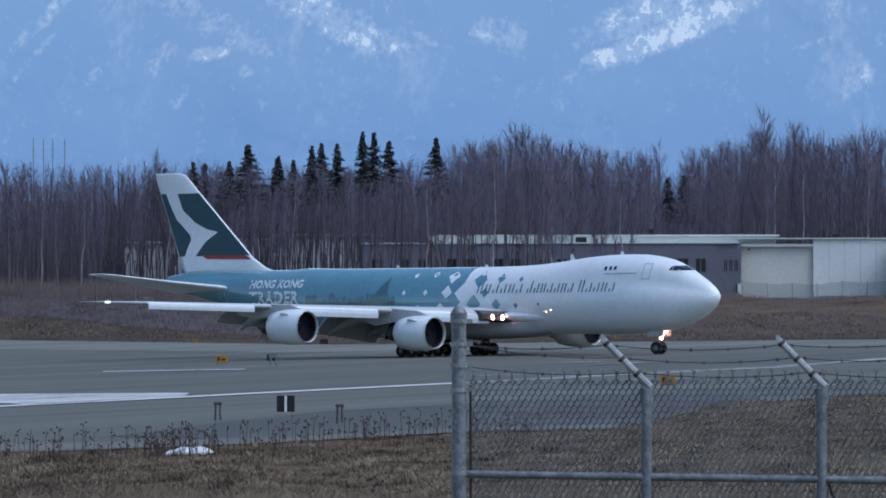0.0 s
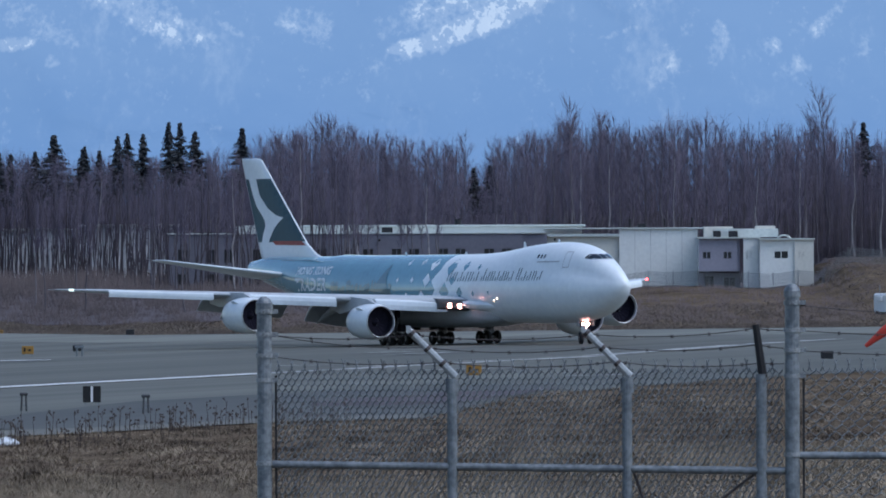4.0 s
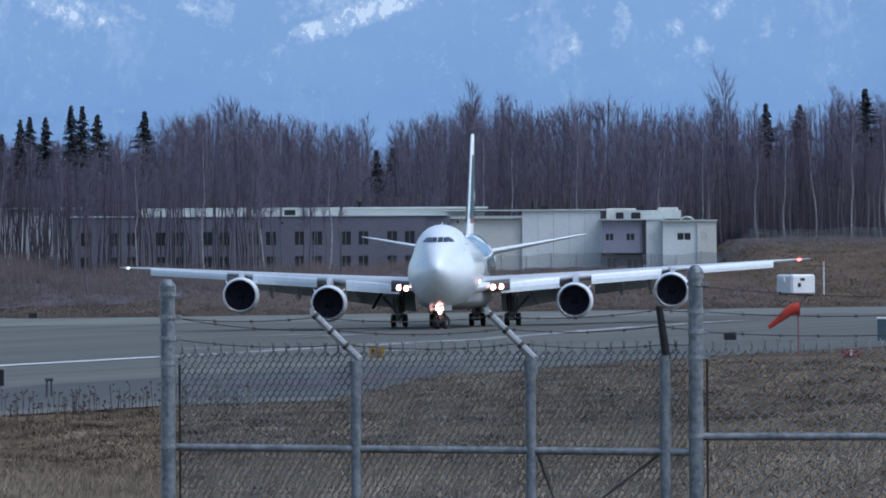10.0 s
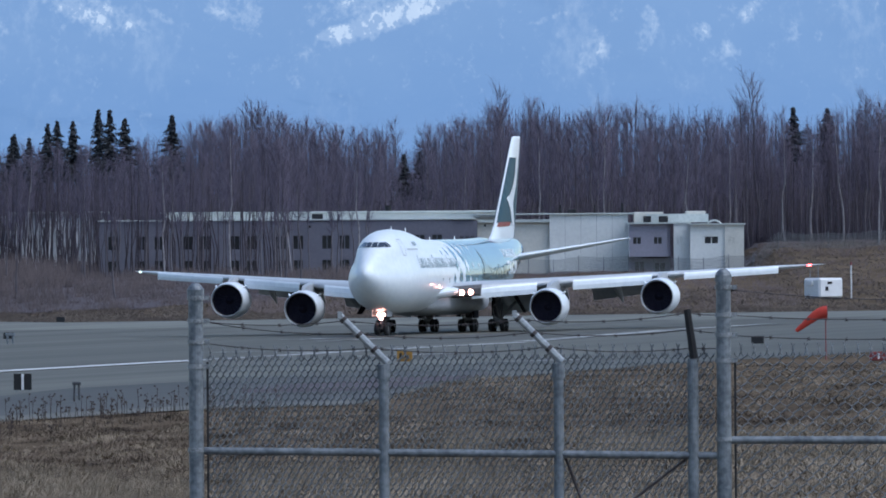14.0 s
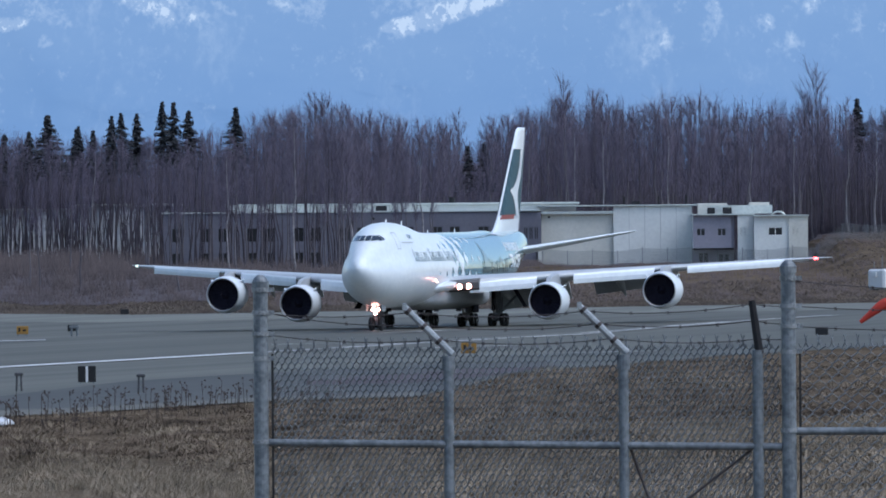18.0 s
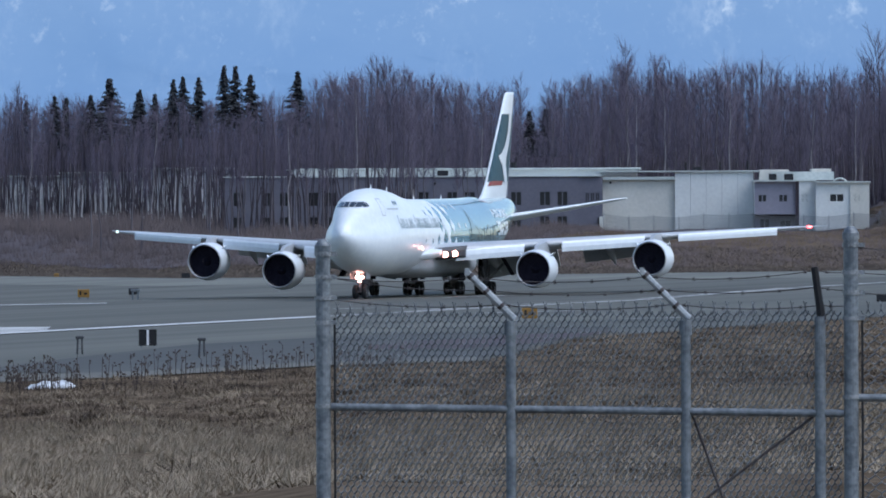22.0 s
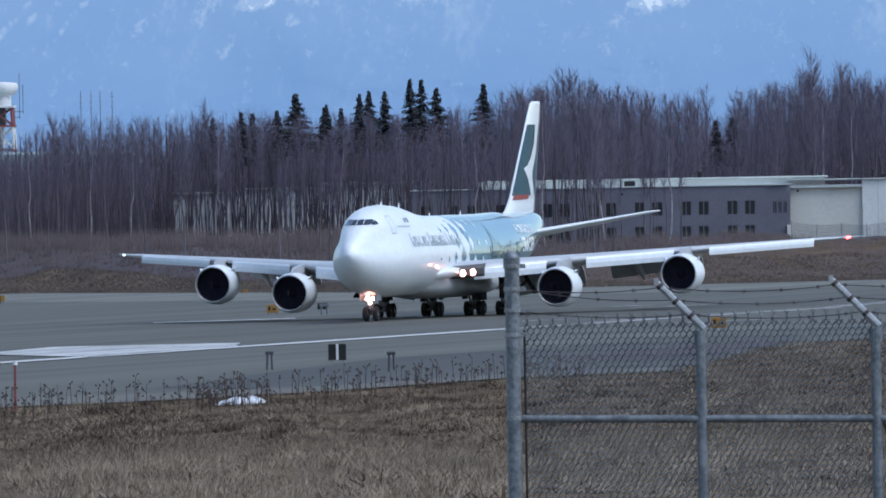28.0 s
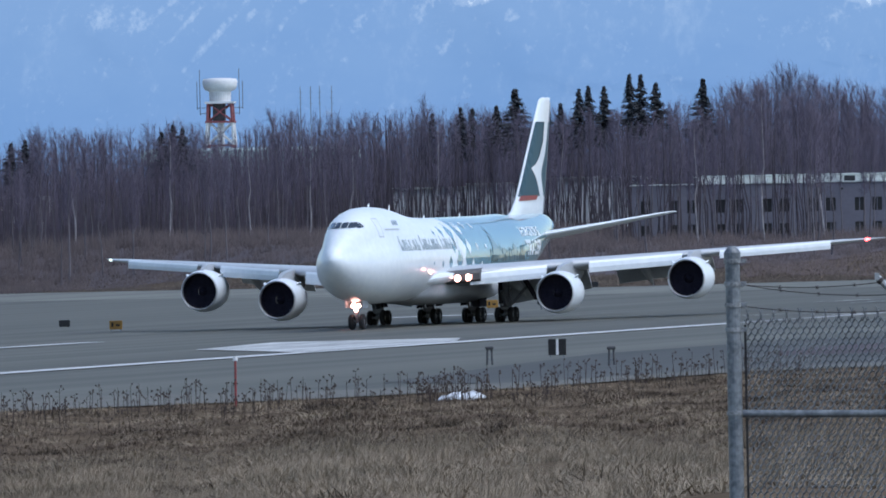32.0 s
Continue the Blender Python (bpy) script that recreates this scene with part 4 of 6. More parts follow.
        tube(bm, (0, y, z), (0, y + 0.2, z), r, r, 10)
        part("taxi_light", bm, M_lamp, nose, "small glowing taxi light")
    for sd in (-1, 1):
        bm = bmesh.new()
        box(bm, sd * 0.72 - 0.03, sd * 0.72 + 0.03, -0.9, 0.9, 1.75, 2.75, 0.02)
        part("gear_door", bm, M_grey, nose)
        add_wheel(nose, (sd * 0.44, 0.12, 0.635), wm, hm)
    for gx, gy, zt, rake in ((35.9, 5.5, 3.9, -1), (35.9, -5.5, 3.9, 1), (39.0, 1.92, 2.6, 0), (39.0, -1.92, 2.6, 0)):
        g = new("main_gear")
        g.parent = plane
        g.matrix_basis = Matrix.Translation(ap(gx, gy, 0))
        tagged(g, "grey four-wheel main landing gear bogie")
        bm = bmesh.new()
        tube(bm, (0, 0, 0.75), (0, -0.1, zt), 0.27, 0.32, 12)
        tube(bm, (0, 0.2, 1.1), (rake * 1.6, 0.7, 2.9), 0.14, n=8)
        tube(bm, (0, -0.1, 1.2), (0, -1.5, 2.6), 0.15, n=8)
        tube(bm, (-0.36, -0.2, 1.0), (-0.5, -0.5, 2.8), 0.1, n=8)
        tube(bm, (0.36, -0.2, 1.0), (0.5, -0.5, 2.8), 0.1, n=8)
        box(bm, -0.4, 0.4, -0.5, 0.3, 1.0, 1.35, 0.05)
        part("strut", bm, M_strut, g)
        bm = bmesh.new()
        box(bm, -0.15, 0.15, -0.95, 0.95, 0.5, 0.78, 0.05)
        for dy in (-0.74, 0.74):
            tube(bm, (-0.7, dy, 0.635), (0.7, dy, 0.635), 0.09, n=8)
        part("bogie_beam", bm, M_strut, g)
        bm = bmesh.new()
        if rake:
            box(bm, -rake * 0.45 - 0.04, -rake * 0.45 + 0.04, -0.8, 1.1, 1.5, 3.6, 0.02)
            part("gear_door", bm, M_fan, g, "dark hanging gear door")
            bm = bmesh.new()
            loft(bm, [[Vector((rake * (1.5 + o), y, 3.5)), Vector((rake * (2.5 + o), y, 1.8)), Vector((rake * (2.56 + o), y, 1.84)), Vector((rake * (1.56 + o), y, 3.54))] for y, o in ((-0.8, 0.1), (1.2, 0.0))])
        else:
            box(bm, 0.75 * math.copysign(1, -gy) - 0.04, 0.75 * math.copysign(1, -gy) + 0.04, -1.3, 1.3, 1.3, 2.5, 0.02)
            part("gear_door", bm, M_fan, g, "dark hanging gear door")
            bm = bmesh.new()
            box(bm, -0.85 * math.copysign(1, -gy) - 0.04, -0.85 * math.copysign(1, -gy) + 0.04, -1.1, 0.9, 1.45, 2.4, 0.02)
        part("gear_door", bm, M_fan, g, "dark hanging gear door")
        for sx in (-0.56, 0.56):
            for dy in (-0.74, 0.74):
                add_wheel(g, (sx, dy, 0.635), wm, hm)
    return plane, nose


airplane, nose_gear = build_aircraft()

# ---- woods ----
rng = random.Random(7)
nrg = np.random.default_rng(7)
BARE_TOP = ((-156.6, 19.2), (-148.3, 22.1), (-133.4, 22.3), (-126.4, 23.5), (-122.9, 22.1), (-114.5, 21.4), (-110.6, 24.2), (-97.4, 23.5), (-85.1, 24.4), (-68.8, 23.7), (-46.9, 24.2), (-41.2, 26.4), (-31.1, 29.4), (-24.9, 27.6), (-15.3, 25.5),
            (-10.4, 26.7), (-8.6, 21.8), (-5.9, 21.8), (-4.3, 26.6), (0.5, 26.8), (3.6, 27.9), (6.5, 30.5), (8.9, 28.3), (11.5, 30), (14.6, 28.5), (26.0, 29.1), (40.9, 28.1), (44.4, 29.5), (49.2, 28.5), (54.1, 26.7), (63.3, 30), (75.1, 29.2), (110, 29))


def woods_top(x):
    return 0.9 + float(np.interp(x, [p[0] for p in BARE_TOP], [p[1] for p in BARE_TOP]))


def rods(segs):
    """Thin three-sided tapered rods: rows of (start, end, radius at start, radius at end)."""
    a = np.array([s[0] for s in segs])
    b = np.array([s[1] for s in segs])
    r0 = np.array([s[2] for s in segs])[:, None]
    r1 = np.array([s[3] for s in segs])[:, None]
    d = b - a
    d /= np.linalg.norm(d, axis=1)[:, None] + 1e-9
    ref = np.where(np.abs(d[:, 2:]) > 0.9, [[1.0, 0, 0]], [[0, 0, 1.0]])
    u = np.cross(d, ref)
    u /= np.linalg.norm(u, axis=1)[:, None]
    w = np.cross(d, u)
    n = len(segs)
    v = np.zeros((n, 6, 3))
    for k in range(3):
        c, s = math.cos(k * math.tau / 3), math.sin(k * math.tau / 3)
        v[:, k] = a + (u * c + w * s) * r0
        v[:, 3 + k] = b + (u * c + w * s) * r1
    q = np.array([(0, 1, 4, 3), (1, 2, 5, 4), (2, 0, 3, 5)])
    f = (np.arange(n)[:, None, None] * 6 + q[None]).reshape(-1, 4)
    return v.reshape(-1, 3), f


def stalk(pts, radii, n=5):
    """One unbroken tapered stem through the points."""
    v = [np.asarray(p) + np.array([math.cos(k * math.tau / n), math.sin(k * math.tau / n), 0]) * r for p, r in zip(pts, radii) for k in range(n)]
    f = [(j * n + k, j * n + (k + 1) % n, (j + 1) * n + (k + 1) % n, (j + 1) * n + k) for j in range(len(pts) - 1) for k in range(n)]
    return np.array(v), np.array(f)


def spikes(a, b, r):
    """Fine pointed twigs: arrays of starts, ends and radii at the start."""
    a, b, r = np.asarray(a), np.asarray(b), np.asarray(r)[:, None]
    d = b - a
    d /= np.linalg.norm(d, axis=1)[:, None] + 1e-9
    u = np.cross(d, np.where(np.abs(d[:, 2:]) > 0.9, [[1.0, 0, 0]], [[0, 0, 1.0]]))
    u /= np.linalg.norm(u, axis=1)[:, None]
    w = np.cross(d, u)
    n = len(a)
    v = np.zeros((n, 4, 3))
    for k in range(3):
        v[:, k] = a + (u * math.cos(k * math.tau / 3) + w * math.sin(k * math.tau / 3)) * r
    v[:, 3] = b
    f = (np.arange(n)[:, None, None] * 4 + np.array([(0, 1, 3), (1, 2, 3), (2, 0, 3)])[None]).reshape(-1, 3)
    return v.reshape(-1, 3), f


def joined(rod, spike):
    """Rods and spikes as one set of triangles."""
    (v, q), (w, t) = rod, spike
    return np.concatenate([v, w]), np.concatenate([q[:, [0, 1, 2]], q[:, [0, 2, 3]], t + len(v)])


def array_mesh(name, v, f, material):
    me = bpy.data.meshes.new(name)
    k = f.shape[1]
    me.vertices.add(len(v))
    me.vertices.foreach_set("co", np.ascontiguousarray(v, dtype=np.float32).ravel())
    me.loops.add(f.size)
    me.loops.foreach_set("vertex_index", np.ascontiguousarray(f, dtype=np.int32).ravel())
    me.polygons.add(len(f))
    me.polygons.foreach_set("loop_start", np.arange(0, f.size, k, dtype=np.int32))
    me.update(calc_edges=True)
    me.materials.append(material)
    return me


def unit(v):
    return v / (np.linalg.norm(v) + 1e-9)


def bare_tree_parts(seed, h=20.0, limbs=34, twigs=9, sub=1, low=0.34, spread=0.15):
    """Trunk and crown rods of a leafless tree."""
    g = np.random.default_rng(seed)
    crown, fine = [], []
    p = np.zeros(3)
    pts = [p]
    for k in range(10):
        p = p + np.array([g.normal(0, 0.13), g.normal(0, 0.13), h / 10])
        pts.append(p)
    rad = [0.17 * (1 - k / 10.6) ** 0.9 + 0.005 for k in range(11)]
    for i in range(limbs):
        t = low + (0.985 - low) * (i + g.random()) / limbs
        k = min(9, int(t * 10))
        base = pts[k] + (pts[k + 1] - pts[k]) * (t * 10 - k)
        az = g.random() * math.tau
        el = math.radians(g.uniform(48, 74))
        ln = h * spread * (1.3 - 0.85 * t) * g.uniform(0.6, 1.3) * (0.75 if t < low + 0.12 else 1)
        d = np.array([math.cos(az) * math.cos(el), math.sin(az) * math.cos(el), math.sin(el)])
        m = base + d * ln * 0.55
        e = m + unit(d + [0, 0, 0.5]) * ln * 0.55
        r = 0.010 + 0.034 * (1 - t)
        crown.append((base, m, r, r * 0.65))
        fine.append((m, e, r * 0.65))
        for j in range(twigs):
            s = g.uniform(0.25, 1.0)
            q = base + (m - base) * s / 0.5 if s < 0.5 else m + (e - m) * (s - 0.5) / 0.5
            dd = unit(d + g.normal(0, 0.33, 3) + [0, 0, 0.5])
            l2 = g.uniform(0.6, 1.9) * (0.7 + 0.5 * (1 - t))
            q2 = q + dd * l2
            fine.append((q, q2, 0.018))
            for _ in range(sub):
                q3 = q + (q2 - q) * g.uniform(0.3, 0.9)
                fine.append((q3, q3 + unit(dd + g.normal(0, 0.3, 3)) * g.uniform(0.5, 1.4), 0.015))
    return stalk([pts[0] - [0, 0, 0.4]] + pts[1:], rad), joined(rods(crown), spikes(*zip(*fine)))


def spruce_parts(seed, h=20.0):
    g = np.random.default_rng(seed)
    v, f = [], []
    n = 0
    for i in range(130):
        t = 0.62 + 0.385 * (i + g.random()) / 130
        r = min(2.3, 5.6 * (1.005 - t) ** 0.85) * g.uniform(0.45, 1.15) + 0.06
        az = g.random() * math.tau
        z = t * h
        c, s = math.cos(az), math.sin(az)
        for k in range(6):
            a = (k + 0.4) / 6
            w = 0.36 * (1.1 - a) * (0.6 + 0.5 * (1 - t)) + 0.06
            x, dz = r * a, -0.35 * r * a + 0.22 * r * a * a
            jit = g.normal(0, 0.06, 3)
            b = np.array([c * x, s * x, z + dz]) + jit
            side = np.array([-s, c, 0]) * w
            tip = np.array([c * (x + r * 0.3), s * (x + r * 0.3), z + dz - 0.25])
            v += [b + side, b - side, tip, b + [0, 0, 0.2]]
            f += [(n, n + 1, n + 2), (n, n + 2, n + 3), (n + 1, n + 3, n + 2), (n, n + 3, n + 1)]
            n += 4
    return stalk([(0, 0, -0.4), (0, 0, h * 0.5), (0, 0, h)], (0.2, 0.12, 0.02)), (np.array(v), np.array(f))


def thicket_edge(x):
    """Where the dark thicket begins on the far slope."""
    return np.interp(x, (-170, -100, -75, -50, -25, -10, 0, 4, 42, 46), (1480, 1440, 1350, 1272, 1290, 1340, 1415, 1425, 1430, 1556))


BARE = [bare_tree_parts(s, limbs=l, twigs=t + 4, low=lo, spread=sp) for s, l, t, lo, sp in ((1, 38, 9, 0.42, 0.15), (2, 44, 9, 0.36, 0.17), (3, 34, 8, 0.48, 0.13), (4, 40, 10, 0.4, 0.16), (5, 30, 8, 0.5, 0.12), (6, 46, 9, 0.34, 0.19))]
FAR_BARE = [bare_tree_parts(s, limbs=36, twigs=8, sub=1, low=lo, spread=sp) for s, lo, sp in ((11, 0.42, 0.15), (12, 0.36, 0.17), (13, 0.45, 0.14), (14, 0.4, 0.16), (15, 0.46, 0.13), (16, 0.36, 0.18))]


def build_woods():
    bare = []
    for i, ((tv, tf), (cv, cf)) in enumerate(BARE):
        t = thing("birch_tree", "tall leafless birch with a pale trunk", "tree", group="bare trees at the wood's edge")
        part("trunk", array_mesh("trunk", tv, tf, M_trunk), None, t)
        part("crown", array_mesh("crown", cv, cf, M_twig), None, t, "bare brown twigs")
        bare.append(t)
    used = set()

    def plant(i, m):
        if i in used:
            s = bare[i].scale
            copy_thing(bare[i], m @ Matrix.Diagonal((1 / s.x, 1 / s.y, 1 / s.z, 1)))
        else:
            used.add(i)
            bare[i].matrix_basis = m

    def place(x, y, top, i):
        z = float(ground_z(x, y))
        h = (top - z) / 20.9
        m = pose(x, y, z, rng.uniform(-1.5, 1.5), rng.uniform(-1.5, 1.5), rng.uniform(0, 360)) @ Matrix.Diagonal((min(h, 1.25), min(h, 1.25), h, 1))
        plant(i, m)

    # named tall trees
    for x, top, i in ((6.5, 32.4, 2), (47.0, 33.8, 5), (-9.4, 27.3, 4), (63.3, 31.2, 1), (11.5, 30.6, 0), (-87.2, 26.4, 4), (-110.6, 24.6, 3), (-31.5, 30, 1), (-29.5, 29.7, 3), (44.0, 30.4, 2)):
        place(x, 1580, top, i)
    # the edge of the wood
    x = -160.0
    while x < 82:
        y = 1562 + rng.uniform(-6, 14) if x > 38 or x < -52 else 1510 + rng.uniform(0, 30)
        place(x * y / 1580, y, woods_top(x) * rng.uniform(0.8, 1.0) - 1, rng.randrange(6))
        x += rng.uniform(0.75, 1.7)
    # thin stand in front of the grey building
    for _ in range(30):
        x = -52 + 40 * rng.random() ** 1.5
        y = 1425 + rng.uniform(-25, 18)
        place(x, y, 19 + rng.uniform(-4, 3.5), rng.choice((2, 4, 0)))
    # white birches that stand out at the edge of the wood
    (tv, tf), (cv, cf) = BARE[2]
    white = thing("white_birch", "slender white-barked birch at the wood's edge", "tree", group="white birches")
    part("trunk", array_mesh("trunk", tv, tf, M_birch), None, white, "white bark trunk")
    part("crown", array_mesh("crown", cv, cf, M_twig), None, white, "bare brown twigs")
    base = None
    for x in (7.9, 12.5, 21.5, 33, 41.5, 50, 54, 58.7, 64, 70, -14, -23, -31, -40, -56, -66, -84, -97, -104, -112, -125, -140):
        y = 1548 + rng.uniform(-6, 4) if x > 38 or x < -52 else (1500 + rng.uniform(-4, 4) if x > 0 else 1412 + rng.uniform(-30, 10))
        z = float(ground_z(x, y))
        h = (8.8 + (woods_top(x * 1580 / y) - 8.8) * y / 1580 * rng.uniform(0.7, 0.95) - z) / 20.9
        m = pose(x, y, z, rng.uniform(-3, 3), rng.uniform(-4, 4), rng.uniform(0, 360)) @ Matrix.Diagonal((0.9, 0.9, h, 1))
        if base is None:
            white.matrix_basis, base = m, m
        else:
            copy_thing(white, m @ Matrix.Diagonal((1 / 0.9, 1 / 0.9, 1 / base.to_scale().z, 1)))
    # scattered trees in the thicket before the wood
    for _ in range(46):
        x = -150 + 142 * rng.random()
        b = float(thicket_edge(x))
        y = b + 12 + (1535 - b - 12) * rng.random() if x < -52 else b + 12 + (1425 - b - 12) * rng.random()
        place(x, y, 8.8 + (woods_top(x * 1580 / y) - 8.8) * y / 1580 * rng.uniform(0.45, 0.85), rng.choice((2, 4, 0, 2)))
    # far woods: one mass of the same trees
    vs, fs, tv_, tf_ = [], [], [], []
    nv = nt = 0
    for k in range(400):
        x = rng.uniform(-165, 86)
        y = 1590 + 75 * rng.random()
        if x < -94 and rng.random() < 0.2:
            continue
        (tv, tf), (cv, cf) = FAR_BARE[rng.randrange(6)]
        z = float(ground_z(x, y))
        top = woods_top(x * 1580 / y) * rng.uniform(0.86, 1.0)
        h = (top - z) / 20.7
        a = rng.uniform(0, math.tau)
        rot = np.array([[math.cos(a), -math.sin(a), 0], [math.sin(a), math.cos(a), 0], [0, 0, 1]])
        sc = np.array([min(h, 1.3), min(h, 1.3), h])
        vs.append((cv * sc) @ rot.T + [x, y, z])
        fs.append(cf + nv)
        nv += len(cv)
        tv_.append((tv * sc) @ rot.T + [x, y, z])
        tf_.append(tf + nt)
        nt += len(tv)
    w = thing("far_woods", "dense leafless woodland with brown twigs", "woods", kind="stuff")
    tagged(part("crowns", array_mesh("crowns", np.concatenate(vs), np.concatenate(fs), M_twig), None, w), kind="stuff")
    tagged(part("trunks", array_mesh("trunks", np.concatenate(tv_), np.concatenate(tf_), M_trunk), None, w), kind="stuff")
    # crowded slim trunks before the pale hall
    segs, fine = [], []
    for k in range(400):
        x, y = (-97 + 46 * rng.random() ** 1.05, 1563 + rng.uniform(-12, 9)) if k < 300 else (-56 + 32 * rng.random() ** 1.3, 1434 + rng.uniform(-10, 10))
        z = float(ground_z(x, y))
        p, q = np.array([x, y, z - 0.2]), np.array([x + rng.gauss(0, 0.7), y, rng.uniform(14, 23)])
        m1, m2 = (p + (q - p) * s + np.array([rng.gauss(0, 0.3), 0, 0]) for s in (0.33, 0.66))
        r = rng.uniform(0.06, 0.15)
        segs += [(p, m1, r, r * 0.85), (m1, m2, r * 0.85, r * 0.6), (m2, q, r * 0.6, 0.03)]
        for _ in range(12):
            s = rng.uniform(0.35, 1.0)
            o = m2 + (q - m2) * (s - 0.66) / 0.34 if s > 0.66 else m1 + (m2 - m1) * (s - 0.33) / 0.33
            a, l = rng.uniform(0, math.tau), rng.uniform(0.8, 2.6) * (1.2 - 0.6 * s)
            fine.append((o, o + np.array([math.cos(a) * 0.75, math.sin(a) * 0.75, 1.0]) * l, 0.024))
    tagged(part("edge_stems", array_mesh("edge_stems", *rods(segs), M_stem), None, w), kind="stuff")
    tagged(part("edge_twigs", array_mesh("edge_twigs", *spikes(*zip(*fine)), M_twig), None, w), kind="stuff")
    # saplings and slim stems that fill the depth of the wood
    segs, fine = [], []
    for _ in range(6600):
        x, y = rng.uniform(-170, 90), 1566 + 150 * rng.random()
        if -93 < x < -52 and y < 1610 or x < -94 and rng.random() < 0.35:
            continue
        z = float(ground_z(x, y))
        top = min(woods_top(x * 1580 / y) * rng.uniform(0.66, 1.0), z + 27)
        p, q = np.array([x, y, z - 0.2]), np.array([x + rng.gauss(0, 0.5), y, top])
        segs.append((p, q, rng.uniform(0.05, 0.12), 0.012))
        for _ in range(24):
            s = 1.0 - 0.72 * rng.random() ** 1.25
            o = p + (q - p) * s
            a, l, k = rng.uniform(0, math.tau), rng.uniform(0.7, 2.4) * (1.25 - 0.6 * s), rng.uniform(0.25, 0.85)
            fine.append((o, o + np.array([math.cos(a) * k, math.sin(a) * k, 1.0]) * l, 0.024 if y < 1615 or s > 0.9 else 0.05))
    tagged(part("stems", array_mesh("stems", *rods(segs), M_stem), None, w), kind="stuff")
    tagged(part("stem_twigs", array_mesh("stem_twigs", *spikes(*zip(*fine)), M_twig), None, w), kind="stuff")
    # undergrowth added between the trunks, coloured dark for the shade inside the wood
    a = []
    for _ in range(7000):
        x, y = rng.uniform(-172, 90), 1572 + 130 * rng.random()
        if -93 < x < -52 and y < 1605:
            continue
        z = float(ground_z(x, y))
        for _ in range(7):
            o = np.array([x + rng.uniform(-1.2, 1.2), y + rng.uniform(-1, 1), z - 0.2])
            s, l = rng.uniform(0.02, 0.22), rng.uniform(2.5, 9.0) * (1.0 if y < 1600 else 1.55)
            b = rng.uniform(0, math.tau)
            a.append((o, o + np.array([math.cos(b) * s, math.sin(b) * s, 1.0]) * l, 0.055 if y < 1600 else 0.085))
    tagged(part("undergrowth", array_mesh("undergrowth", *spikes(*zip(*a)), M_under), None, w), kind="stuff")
    # spruces
    firs = []
    for s in (21, 22, 23):
        (tv, tf), (cv, cf) = spruce_parts(s)
        t = thing("spruce_tree", "dark narrow spruce among bare trees", "tree", group="spruces in the wood")
        part("trunk", array_mesh("trunk", tv, tf, M_stem), None, t)
        part("crown", array_mesh("crown", cv, cf, M_needle), None, t, "dark green needle boughs")
        firs.append(t)
    spots = ((-72.5, 26.9, 1.5), (-85.3, 23.5, 0.9), (-80.9, 24.3, 0.9), (-79.1, 24.0, 1), (-68.1, 24.9, 1), (-65.5, 24.6, 1), (-62.7, 26.7, 1), (-61.2, 27.2, 1), (-58.8, 27.1, 1.1), (-54.9, 28.9, 1), (-53.2, 28.8, 1), (-50.9, 27.5, 1.2), (-43.6, 27.9, 1.2),
             (51.7, 28.6, 1), (56.9, 28.4, 1.1), (66.9, 30.7, 1.3), (-150.3, 20.3, 0.9), (-148.1, 20.7, 0.9), (-5.5, 22.1, 1), (-75.4, 24.5, 1), (-8.1, 21.8, 1), (-67.8, 25.2, 0.9), (-127, 21.5, 1.0), (-125.2, 22.6, 1.1), (-123.8, 22.0, 1.0))
    for k, (x, top, wd) in enumerate(spots):
        y = 1588.0 + (k % 5) * 3
        x, top = x * y / 1560, EYE + (top - EYE) * y / 1560
        z = float(ground_z(x, y))
        h = (top - z) / 20.0
        m = pose(x, y, z, 0, 0, 47 * k) @ Matrix.Diagonal((wd * 1.2, wd * 1.2, h, 1))
        if k < 3:
            firs[k].matrix_basis = m
        else:
            s = firs[k % 3].scale
            copy_thing(firs[k % 3], m @ Matrix.Diagonal((1 / s.x, 1 / s.y, 1 / s.z, 1)))
    # low brown brush on the open slope, dark thicket behind it
    def scrub(name, count, spot, rise, r, material, label):
        segs = []
        for _ in range(count):
            x, y = spot()
            z = float(ground_z(x, y))
            for _ in range(14):
                a, l, s = rng.uniform(0, math.tau), rng.uniform(0.35, 1.0) * rise(x, y), rng.uniform(0.1, 0.55)
                o = np.array([x + rng.uniform(-1.1, 1.1), y + rng.uniform(-1, 1), z - 0.1])
                segs.append((o, o + np.array([math.cos(a) * s, math.sin(a) * s, 1]) * l, r))
        tagged(new(name, array_mesh(name, *spikes(*zip(*segs)), material)), label, "brush", kind="stuff")

    def open_slope():
        x = rng.uniform(-30, 75)
        if x > 42:
            return x, 1240 + 270 * rng.random() ** 0.6
        f = float(far_edge(x))
        return x, f + 45 + rng.random() * (min(1420, float(thicket_edge(x))) - f - 45)

    def dark_slope():
        x = rng.uniform(-172, 2)
        b = float(thicket_edge(x))
        return x, b + rng.gauss(0, 6) + (1560 - b if x < -52 else 1438 - b) * rng.random() ** 1.4

    scrub("brush", 1700, open_slope, lambda x, y: 0.9, 0.034, M_bush, "low brown leafless brush on the far slope")
    scrub("thicket", 3300, dark_slope, lambda x, y: 0.8 + (2.6 if x < -52 else 0.9) * float(smooth01(0, 70, y - thicket_edge(x))) + 1.4 * abs(noise.noise(Vector((x * 0.16, y * 0.02, 4)))), 0.05, M_thicket, "dark leafless thicket at the foot of the wood")


